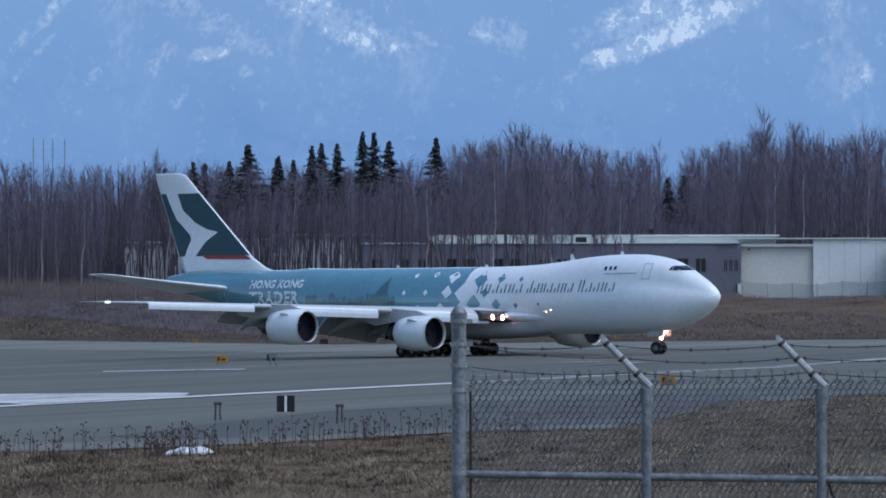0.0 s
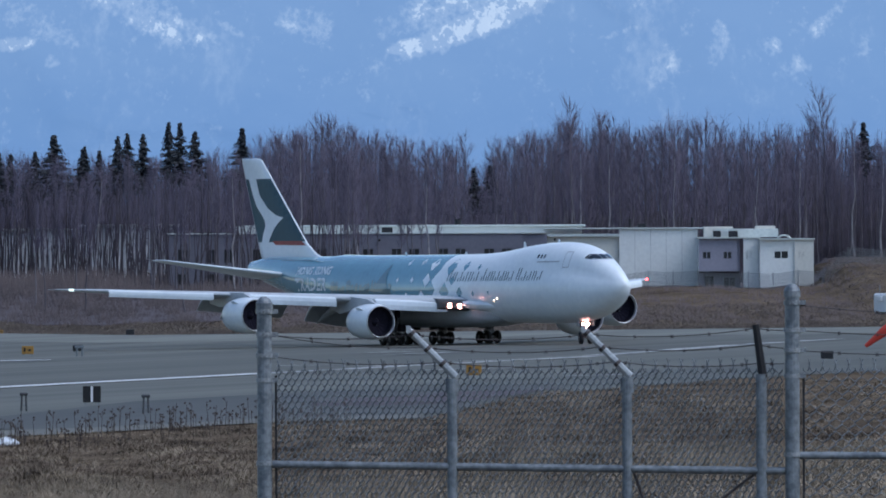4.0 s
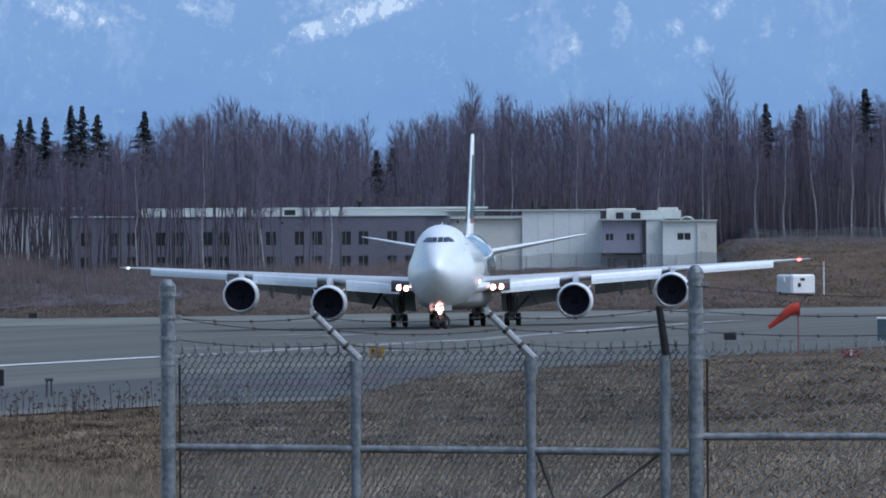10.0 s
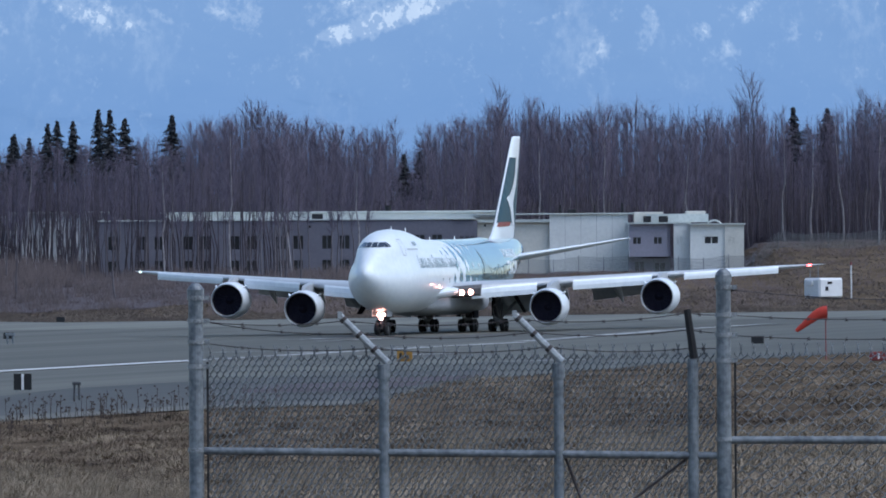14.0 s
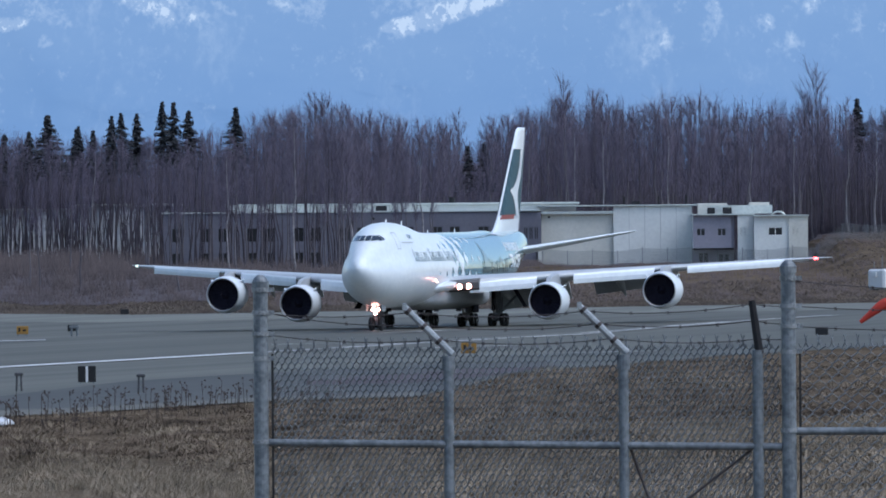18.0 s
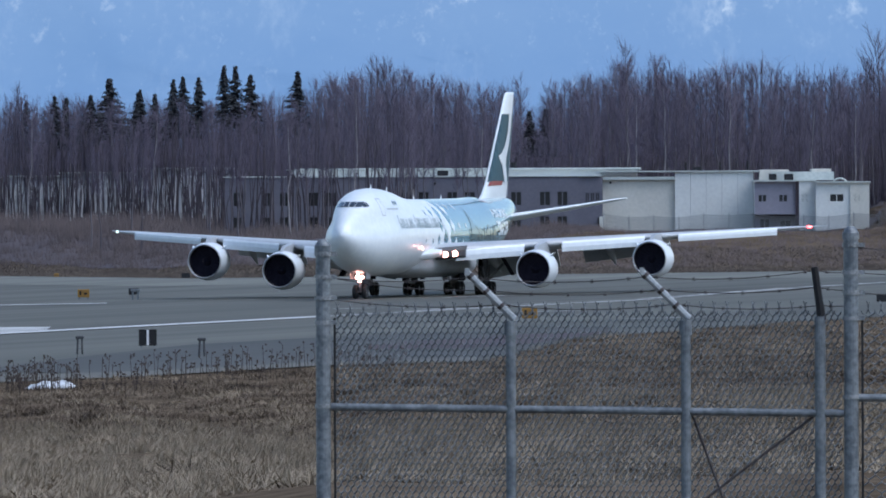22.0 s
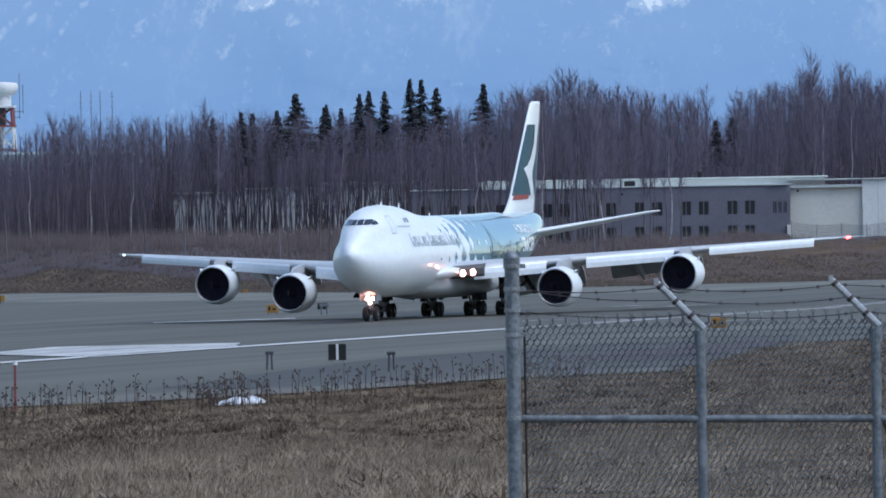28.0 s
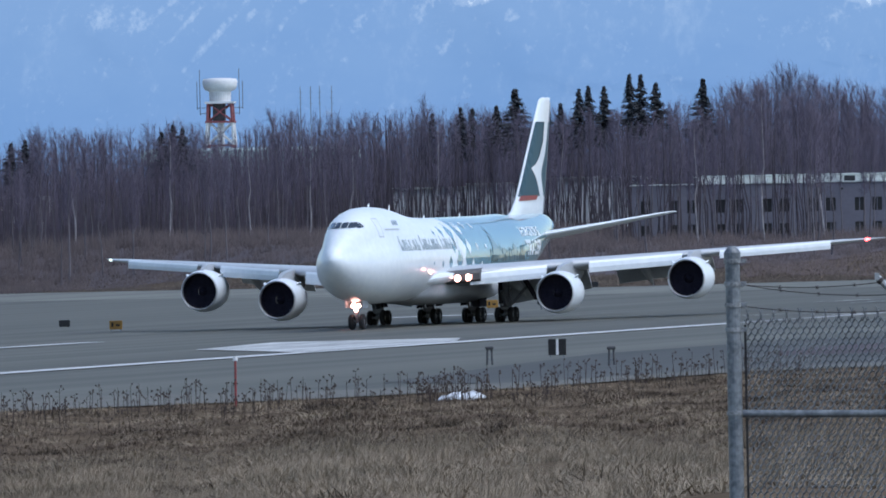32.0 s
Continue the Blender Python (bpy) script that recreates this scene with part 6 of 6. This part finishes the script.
# ---- airfield furniture ----


def at_ground(x, y):
    return pose(x, y, float(ground_z(x, y)))


def on_tarmac(x, y, turn=0):
    return pose(x, y, TILT * x, 0, 0, turn)


def build_furniture():
    # black and white marker board
    t = thing("marker_board", "black board with a white upright bar beside the taxiway", "sign", on_tarmac(-26.8, 626, 3))
    bm = bmesh.new()
    box(bm, -0.55, 0.55, 0.0, 0.14, 0.12, 1.12, 0.02)
    part("board", bm, M_black, t, "black board")
    bm = bmesh.new()
    box(bm, -0.075, 0.075, -0.03, -0.005, 0.14, 1.1)
    part("bar", bm, M_whitepaint, t, "white upright bar")
    for x in (-0.4, 0.4):
        bm = bmesh.new()
        tube(bm, (x, 0.07, -0.05), (x, 0.07, 0.13), 0.04, n=6)
        part("foot", bm, M_galv, t)
    # two-legged light stands
    first = None
    for x, y in ((-29.8, 602), (-21.9, 584)):
        if first is None:
            t = first = thing("light_stand", "grey two-legged airfield light stand", "light", on_tarmac(x, y), "light stands")
            for sx in (-0.22, 0.22):
                bm = bmesh.new()
                tube(bm, (sx * 0.7, 0, 0), (sx * 0.55, 0, 0.95), 0.065, n=6)
                part("leg", bm, M_strutdark, t)
            bm = bmesh.new()
            tube(bm, (-0.14, 0, 0.35), (0.14, 0, 0.35), 0.025, n=6)
            part("crossbar", bm, M_galv, t)
            bm = bmesh.new()
            box(bm, -0.25, 0.25, -0.12, 0.12, 0.92, 1.1, 0.04)
            part("lamp_housing", bm, M_strutdark, t)
        else:
            copy_thing(first, on_tarmac(x, y))
    # yellow signs; the shrunken far copy stands in for a small yellow light
    first = None
    for x, y in ((-75.1, 870), (-46.9, 955), (-3.8, 726), (-64.9, 1254)):
        if first is None:
            t = first = thing("taxiway_sign", "small yellow taxiway sign on short legs", "sign", on_tarmac(x, y), "yellow signs")
            bm = bmesh.new()
            box(bm, -0.55, 0.55, -0.12, 0.12, 0.2, 0.95, 0.03)
            part("panel", bm, M_yellow, t, "yellow panel")
            for q in ((-0.38, -0.2, 0.42, 0.8), (0.02, 0.34, 0.46, 0.64)):
                bm = bmesh.new()
                box(bm, q[0], q[1], -0.135, -0.122, q[2], q[3])
                part("lettering_bar", bm, M_black, t, "black lettering bar")
            for sx in (-0.4, 0.4):
                bm = bmesh.new()
                tube(bm, (sx, 0, 0), (sx, 0, 0.2), 0.04, n=6)
                part("leg", bm, M_galv, t)
        else:
            copy_thing(first, on_tarmac(x, y) @ Matrix.Scale(0.55 if y > 1200 else 1.0, 4))
    # dark sign boxes
    first = None
    for x, y in ((-83.9, 918), (23.7, 804), (-43.5, 985), (-46.6, 1194)):
        if first is None:
            t = first = thing("sign_box", "dark low sign box seen from behind", "sign", on_tarmac(x, y), "dark sign boxes")
            bm = bmesh.new()
            box(bm, -0.5, 0.5, -0.15, 0.15, 0.12, 0.72, 0.04)
            part("housing", bm, M_dark, t)
            for sx in (-0.35, 0.35):
                bm = bmesh.new()
                tube(bm, (sx, 0, 0), (sx, 0, 0.13), 0.04, n=6)
                part("leg", bm, M_galv, t)
        else:
            copy_thing(first, on_tarmac(x, y))
    # striped board and half-black sign across the apron
    t = thing("striped_board", "upright board with pale and dark stripes", "sign", on_tarmac(-95.5, 1215))
    bm = bmesh.new()
    box(bm, -0.55, 0.55, 0.0, 0.12, 0.1, 1.35, 0.02)
    part("board", bm, M_strutdark, t, "dark grey board")
    for x in (-0.22, 0.2):
        bm = bmesh.new()
        box(bm, x - 0.1, x + 0.1, -0.02, -0.003, 0.2, 1.3)
        part("stripe", bm, M_whitepaint, t, "white upright stripe")
    for x in (-0.4, 0.4):
        bm = bmesh.new()
        tube(bm, (x, 0.06, -0.05), (x, 0.06, 0.12), 0.04, n=6)
        part("foot", bm, M_galv, t)
    t = thing("location_sign", "small half black and half yellow taxiway sign", "sign", on_tarmac(-90.4, 1191))
    for x0, x1, z0, m, lb in ((-0.5, 0.0, 0.1, M_black, "black panel"), (0.004, 0.5, 0.4, M_yellow, "yellow panel")):
        bm = bmesh.new()
        box(bm, x0, x1, -0.1, 0.1, z0, 1.1, 0.02)
        part("panel", bm, m, t, lb)
    for x in (-0.3, 0.3):
        bm = bmesh.new()
        tube(bm, (x, 0, -0.05), (x, 0, 0.45), 0.04, n=6)
        part("leg", bm, M_galv, t)
    # pedestal below the sign box
    t = thing("pedestal", "pale two-legged pedestal on the taxiway edge", "stand", on_tarmac(-41.5, 943))
    for sx in (-0.25, 0.25):
        bm = bmesh.new()
        tube(bm, (sx, 0, 0), (sx, 0, 0.75), 0.1, n=8)
        part("leg", bm, M_galv, t)
    bm = bmesh.new()
    box(bm, -0.45, 0.45, -0.15, 0.15, 0.75, 1.0, 0.03)
    part("top", bm, M_galv, t)
    # red edge lamp box
    t = thing("red_marker", "low red and white striped marker box", "marker", on_tarmac(28.6, 692))
    bm = bmesh.new()
    box(bm, -0.6, 0.6, -0.2, 0.2, 0.0, 0.6, 0.05)
    part("box", bm, M_rust, t, "dull red box")
    for x in (-0.05,):
        bm = bmesh.new()
        box(bm, x, x + 0.16, -0.215, -0.203, 0.1, 0.5)
        part("stripe", bm, M_whitepaint, t)
    # utility box at the far side
    t = thing("utility_box", "dark blue-grey utility box with a pale lid", "box", on_tarmac(35.5, 789))
    bm = bmesh.new()
    box(bm, -0.8, 0.8, -0.5, 0.5, 0.0, 1.65, 0.04)
    part("body", bm, M_bluebox, t)
    bm = bmesh.new()
    box(bm, -0.85, 0.85, -0.55, 0.55, 1.65, 1.8, 0.03)
    part("lid", bm, M_whitepaint, t, "pale lid")
    # snow pole
    t = thing("marker_stake", "rusty red marker stake with a white top", "stake", at_ground(-36.5, 489))
    bm = bmesh.new()
    tube(bm, (0, 0, -0.2), (0.02, 0, 2.35), 0.06, 0.055, 8)
    part("pole", bm, M_rust, t)
    bm = bmesh.new()
    tube(bm, (0.02, 0, 2.3), (0.02, 0, 2.5), 0.13, 0.11, 10)
    part("reflector", bm, M_whitepaint, t, "white reflector head")
    # windsock
    t = thing("windsock", "limp orange windsock on a thin red pole", "windsock", on_tarmac(25.4, 702))
    bm = bmesh.new()
    tube(bm, (0, 0, 0), (0, 0, 3.75), 0.05, 0.04, 8)
    part("pole", bm, M_redpaint, t)
    bm = bmesh.new()
    n = 16
    rings = []
    for k, (x, z, r) in enumerate(((0.08, 3.28, 0.44), (-0.25, 3.27, 0.42), (-0.55, 3.16, 0.38), (-0.85, 2.95, 0.34), (-1.15, 2.7, 0.28), (-1.5, 2.42, 0.22), (-1.8, 2.18, 0.18), (-2.05, 2.0, 0.13))):
        a = math.radians((0, 2, -10, -25, -42, -45, -45, -45)[k])
        rings.append([Vector((x - math.sin(a) * r * math.cos(q * math.tau / n) * -1 * 0.9, r * (1 + 0.12 * math.sin(3 * q)) * math.sin(q * math.tau / n), z + math.cos(a) * r * math.cos(q * math.tau / n))) for q in range(n)])
    loft(bm, rings, False)
    part("sock", bm, M_orange, t, "orange fabric sock", smooth=True)
    bm = bmesh.new()
    for q in range(12):
        a, b = q * math.tau / 12, (q + 1) * math.tau / 12
        tube(bm, (0.1, 0.5 * math.cos(a), 3.25 + 0.5 * math.sin(a)), (0.1, 0.5 * math.cos(b), 3.25 + 0.5 * math.sin(b)), 0.025, n=5)
    part("hoop", bm, M_redpaint, t)
    # white cabin
    t = thing("equipment_cabin", "white equipment cabin on the far grass", "cabin", at_ground(*CABIN) @ pose(0, 0, 0, 0, 0, 36))
    bm = bmesh.new()
    box(bm, -1.85, 1.85, -1.6, 1.6, 0.1, 2.55, 0.22)
    part("body", bm, M_shed, t, "white rounded cabin body")
    bm = bmesh.new()
    box(bm, -1.7, 1.7, -1.45, 1.45, -0.3, 0.12)
    part("base", bm, M_dark, t)
    for x0, x1, z0, z1 in ((-0.95, -0.5, 1.0, 1.5), (-0.6, 0.1, 1.8, 2.1)):
        bm = bmesh.new()
        box(bm, x0, x1, -1.66, -1.6, z0, z1, 0.02)
        part("vent", bm, M_dark, t, "dark square vent")
    bm = bmesh.new()
    box(bm, -2.15, -1.85, -0.4, 0.5, 1.6, 2.2, 0.05)
    part("cooling_unit", bm, M_shed, t, "white cooling unit")
    for x, y, h in ((-1.4, 0.8, 3.5), (-0.3, 0.6, 4.2)):
        bm = bmesh.new()
        tube(bm, (x, y, 2.4), (x, y, h), 0.05, n=6)
        part("mast", bm, M_galv, t)
    t = thing("obstruction_pole", "white pole with a red top beside a cabin", "pole", at_ground(CABIN[0] + 3.4, CABIN[1]))
    bm = bmesh.new()
    tube(bm, (0, 0, -0.2), (0, 0, 4.1), 0.09, n=8)
    part("pole", bm, M_whitepaint, t)
    bm = bmesh.new()
    tube(bm, (0, 0, 4.1), (0, 0, 4.5), 0.12, n=8)
    part("lamp", bm, M_redpaint, t)
    # melting snow patch at the grass edge
    bm = bmesh.new()
    n = 40
    rings = []
    for r, z in ((1.0, -0.1), (0.93, 0.1), (0.8, 0.19), (0.55, 0.23), (0.3, 0.26), (0.03, 0.26)):
        ring = []
        for k in range(n):
            a = k * math.tau / n
            q = 1 + 0.35 * noise.noise(Vector((math.cos(a) * 2, math.sin(a) * 2, 5))) + 0.12 * noise.noise(Vector((math.cos(a) * 7, math.sin(a) * 7, r * 3)))
            ring.append(Vector((r * 1.25 * q * math.cos(a), r * 2.4 * q * math.sin(a), z * (0.9 + 1.1 * noise.noise(Vector((math.cos(a) * 2.6 + r * 2, math.sin(a) * 2.6, 9)))) + 0.12 * r * math.cos(a))))
        rings.append(ring)
    loft(bm, rings)
    solid("snow_patch", bm, M_snow, "small patch of old snow in the dead grass", "snow", at_ground(-25.6, 488), smooth=True)
    # far fence before the depot
    f = thing("far_fence", "grey chain link fence before the industrial building", "fence")
    for k in range(20):
        x = 3 + k * 3.5
        y = 1425
        bm = bmesh.new()
        z = float(ground_z(x, y))
        tube(bm, (x, y, z - 0.1), (x, y, z + 2.4), 0.05, n=6)
        part("post", bm, M_galv, f)
    segs = []
    x = 3.0
    while x < 69.5:
        z = float(ground_z(x, 1425))
        for s in (0.25, -0.25):
            segs.append((np.array([x, 1425.1, z]), np.array([x + s, 1425.1, z + 2.2]), 0.012, 0.012))
        x += 0.11
    v, fa = rods(segs)
    tagged(part("chain_mesh", array_mesh("chain_mesh", v, fa, M_wire), None, f), kind="stuff")


CABIN = (44.5, 1237.0)
build_furniture()

# ---- grass ----


def build_grass():
    """Dry tufts over the near bank, and dead weed stalks along its far edge."""
    g = np.random.default_rng(3)
    n = 112000
    y = 165 + (g.random(n) ** 0.75) * 505
    b = g.uniform(-0.108, 0.052, n)
    x = b * y
    keep = y < near_edge(x) - 1.0
    x, y = x[keep], y[keep]
    n = len(x)
    z = ground_z(x, y)
    clump = np.array([noise.noise(Vector((a * 0.33, c * 0.09, 0))) + 0.5 * noise.noise(Vector((a * 0.9, c * 0.25, 3))) for a, c in zip(x, y)])
    # hollows with little grass
    keep = clump + 0.25 * g.random(n) > -0.2
    x, y, z, clump = x[keep], y[keep], z[keep], clump[keep]
    n = len(x)
    vs, fs = [], []
    base = np.stack([x, y, z], 1)
    blades = 5
    for k in range(blades):
        a = g.random(n) * math.tau
        tall = np.clip(0.7 + 1.7 * clump, 0.3, 1.9)
        h = g.uniform(0.08, 0.27, n) * tall
        lean = g.uniform(0.7, 3.4, n)
        o = base + np.stack([g.uniform(-0.35, 0.35, n), g.uniform(-0.35, 0.35, n), np.full(n, -0.03)], 1)
        side = np.stack([np.cos(a + 1.57), np.sin(a + 1.57), np.zeros(n)], 1) * g.uniform(0.009, 0.027, n)[:, None]
        tip = o + np.stack([np.cos(a) * lean * h, np.sin(a) * lean * h, h], 1)
        v = np.stack([o - side, o + side, tip], 1).reshape(-1, 3)
        fs.append(np.arange(n * 3).reshape(-1, 3) + len(vs) * n * 3)
        vs.append(v)
    tagged(new("dry_grass", array_mesh("dry_grass", np.concatenate(vs), np.concatenate(fs), M_blade)), "tufts of dry tan grass on a bank", "grass", kind="stuff")
    # longer pale straw lying over the nearer bank
    n = 46000
    y = 165 + 190 * g.random(n) ** 0.9
    x = g.uniform(-0.108, 0.052, n) * y
    patch = np.array([noise.noise(Vector((a * 0.12, c * 0.05, 7))) + 0.6 * noise.noise(Vector((a * 0.45, c * 0.15, 1))) for a, c in zip(x, y)])
    keep = patch + 0.5 * (260 - y) / 90 > 0.1
    x, y = x[keep], y[keep]
    n = len(x)
    z = ground_z(x, y)
    vs, fs = [], []
    for k in range(4):
        a = g.normal(0.6, 1.0, n) + math.pi * (g.random(n) < 0.4)
        h = g.uniform(0.07, 0.24, n)
        lean = g.uniform(0.8, 3.2, n)
        o = np.stack([x + g.uniform(-0.25, 0.25, n), y + g.uniform(-0.25, 0.25, n), z - 0.02], 1)
        side = np.stack([np.cos(a + 1.57), np.sin(a + 1.57), np.zeros(n)], 1) * g.uniform(0.006, 0.016, n)[:, None]
        tip = o + np.stack([np.cos(a) * lean * h, np.sin(a) * lean * h, h], 1)
        vs.append(np.stack([o - side, o + side, tip], 1).reshape(-1, 3))
        fs.append(np.arange(n * 3).reshape(-1, 3) + k * n * 3)
    tagged(new("straw_grass", array_mesh("straw_grass", np.concatenate(vs), np.concatenate(fs), M_straw)), "long pale straw lying on the bank", "grass", kind="stuff")
    # upright straw tufts on the nearest bank, and broken dark stalks behind them
    def tufts(name, count, y0, y1, wide, tall, blades, spread, r, material, label):
        y = y0 + (y1 - y0) * g.random(count) ** 0.8
        x = g.uniform(-0.108, 0.052, count) * y
        keep = np.array([noise.noise(Vector((a * 0.22, c * 0.07, 11))) + 0.7 * noise.noise(Vector((a * 0.8, c * 0.2, 2))) for a, c in zip(x, y)]) > -0.08
        x, y = x[keep], y[keep]
        z, m = ground_z(x, y), len(x)
        size = g.uniform(0.55, 1.25, m)
        vs, fs = [], []
        for k in range(blades):
            a = g.random(m) * math.tau
            h = g.uniform(tall[0], tall[1], m) * size
            lean = np.abs(g.normal(0, spread, m))
            o = np.stack([x + g.normal(0, wide, m) * size, y + g.normal(0, wide, m), z - 0.03], 1)
            side = np.stack([np.cos(a + 1.57), np.sin(a + 1.57), np.zeros(m)], 1) * g.uniform(0.6, 1.4, m)[:, None] * r
            tip = o + np.stack([np.cos(a) * lean * h + 0.25 * h, np.sin(a) * lean * h, h], 1)
            vs.append(np.stack([o - side, o + side, tip], 1).reshape(-1, 3))
            fs.append(np.arange(m * 3).reshape(-1, 3) + k * m * 3)
        tagged(new(name, array_mesh(name, np.concatenate(vs), np.concatenate(fs), material)), label, "grass", kind="stuff")

    tufts("straw_tufts", 8200, 165, 345, 0.2, (0.16, 0.4), 18, 0.45, 0.0085, M_straw, "upright tufts of pale straw on the bank")
    tufts("straw_clumps", 2600, 165, 300, 0.13, (0.2, 0.46), 40, 0.95, 0.0095, M_straw, "rounded clumps of long bleached grass")
    tufts("broken_stalks", 11000, 270, 500, 0.25, (0.1, 0.34), 6, 1.1, 0.016, M_stalk, "broken brown stalks among the dry grass")
    # tan verge along the far side
    n = 42000
    x = g.uniform(-150, 62, n)
    y = far_edge(x) + 3 + np.where(x > 40, 370 * g.random(n) ** 1.1, np.clip(thicket_edge(x) - far_edge(x), 35, 150) * g.random(n) ** 1.4)
    z = ground_z(x, y)
    vs, fs = [], []
    for k in range(3):
        a = g.random(n) * math.tau
        h = g.uniform(0.12, 0.36, n)
        o = np.stack([x + g.uniform(-0.5, 0.5, n), y + g.uniform(-0.5, 0.5, n), z - 0.05], 1)
        side = np.stack([np.cos(a), np.sin(a) * 0.3, np.zeros(n)], 1) * g.uniform(0.05, 0.16, n)[:, None]
        tip = o + np.stack([g.uniform(-0.3, 0.3, n), g.uniform(-0.2, 0.2, n), h], 1)
        vs.append(np.stack([o - side, o + side, tip], 1).reshape(-1, 3))
        fs.append(np.arange(n * 3).reshape(-1, 3) + k * n * 3)
    tagged(new("verge_grass", array_mesh("verge_grass", np.concatenate(vs), np.concatenate(fs), M_verge)), "tan dry grass on the far slope", "grass", kind="stuff")
    segs = []
    for k in range(520):
        xx = rng.uniform(-56, -9)
        e = float(near_edge(xx))
        yy = e - 4 - 60 * rng.random() ** 1.8
        if k < 60:
            xx, yy = -25.6 + rng.uniform(-1.8, 1.8), 486 - 8 * rng.random()
        zz = float(ground_z(xx, yy))
        h = rng.uniform(0.4, 1.5)
        p = np.array([xx, yy, zz - 0.05])
        q = p + [rng.uniform(-0.12, 0.12), 0, h]
        segs.append((p, q, 0.018, 0.012))
        for _ in range(rng.randrange(1, 4)):
            s = rng.uniform(0.65, 1.0)
            o = p + (q - p) * s
            t = o + [rng.uniform(-0.2, 0.2), rng.uniform(-0.1, 0.1), rng.uniform(0.05, 0.22)]
            segs.append((o, t, 0.01, 0.009))
            segs.append((t - [0, 0, 0.035], t + [0.01, 0, 0.045], 0.055, 0.04))
    v, f = rods(segs)
    tagged(new("dead_weeds", array_mesh("dead_weeds", v, f, M_weed)), "dark dead weed stalks with seed heads", "weeds", kind="stuff")


build_grass()


# ---- movement ----


def motions():
    """The taxiing jet: seconds, place of its main gear, heading, cross slope under it."""
    def taxi(x, y, turn, slope):
        return pose(x, y, TILT * x) @ pose(0, 0, 0, 0, -math.degrees(math.atan(slope)), 0) @ pose(0, 0, 0, 0, 0, turn)

    rows = [
        (0.0, -28.588, 1020.335, 49.43, 0.0150),
        (1.0, -23.093, 1016.968, 44.53, 0.0148),
        (2.0, -17.943, 1013.635, 39.70, 0.0146),
        (3.0, -13.395, 1010.381, 34.99, 0.0144),
        (4.0, -9.363, 1007.281, 30.36, 0.0143),
        (5.0, -5.804, 1004.292, 25.50, 0.0122),
        (6.0, -2.813, 1001.251, 20.21, 0.0103),
        (7.0, -0.458, 998.035, 14.34, 0.0083),
        (8.0, 1.321, 994.712, 8.16, 0.0079),
        (9.0, 2.353, 991.332, 2.15, 0.0076),
        (10.0, 2.597, 987.882, -3.05, 0.0068),
        (11.0, 2.166, 984.358, -6.94, 0.0059),
        (12.0, 1.274, 980.773, -9.40, 0.0051),
        (13.0, 0.129, 977.085, -10.64, 0.0043),
        (14.0, -1.183, 973.206, -11.35, 0.0042),
        (15.0, -2.573, 969.168, -11.68, 0.0042),
        (16.0, -4.065, 965.032, -11.71, 0.0041),
        (17.0, -5.647, 960.822, -11.71, 0.0041),
        (18.0, -7.253, 956.525, -11.68, 0.0041),
        (19.0, -8.905, 952.127, -11.61, 0.0040),
        (20.0, -10.562, 947.590, -11.52, 0.0040),
        (21.0, -12.257, 942.769, -11.42, 0.0041),
        (22.0, -14.037, 937.497, -11.33, 0.0041),
        (23.0, -15.948, 931.603, -11.28, 0.0042),
        (24.0, -18.022, 924.969, -11.26, 0.0043),
        (25.0, -20.282, 917.664, -11.27, 0.0052),
        (26.0, -22.629, 909.802, -11.27, 0.0060),
        (27.0, -25.203, 901.349, -11.25, 0.0069),
        (28.0, -28.213, 892.123, -11.25, 0.0078),
        (29.0, -31.679, 882.005, -11.27, 0.0087),
        (30.0, -35.631, 871.165, -11.27, 0.0088),
        (31.0, -40.293, 859.844, -11.22, 0.0088),
        (32.0, -45.413, 848.282, -11.18, 0.0089),
    ]
    walk(airplane, [(t, taxi(x, y, h, s)) for t, x, y, h, s in rows])
    steer = ((0, 8), (2, -14), (6, -24), (9, -26), (11, -16), (12.5, -8), (14, -3), (17, 0), (32, 0))
    walk(nose_gear, [(t, Matrix.Translation(ap(7.75, 0, 0)) @ pose(0, 0, 0, 0, 0, a)) for t, a in steer])
    # wheels roll with the ground they cover
    times = [k / 15 for k in range(32 * 15 + 1)]
    ts = [r[0] for r in rows]
    gone = [0.0]
    for a, b in zip(rows, rows[1:]):
        gone.append(gone[-1] + math.hypot(b[1] - a[1], b[2] - a[2]))
    roll = [(t, float(np.interp(t, ts, gone)) / 0.635) for t in times]
    for wheel, place in WHEELS:
        walk(wheel, [(t, Matrix.Translation(place) @ Matrix.Rotation(a, 4, "X")) for t, a in roll])


motions()
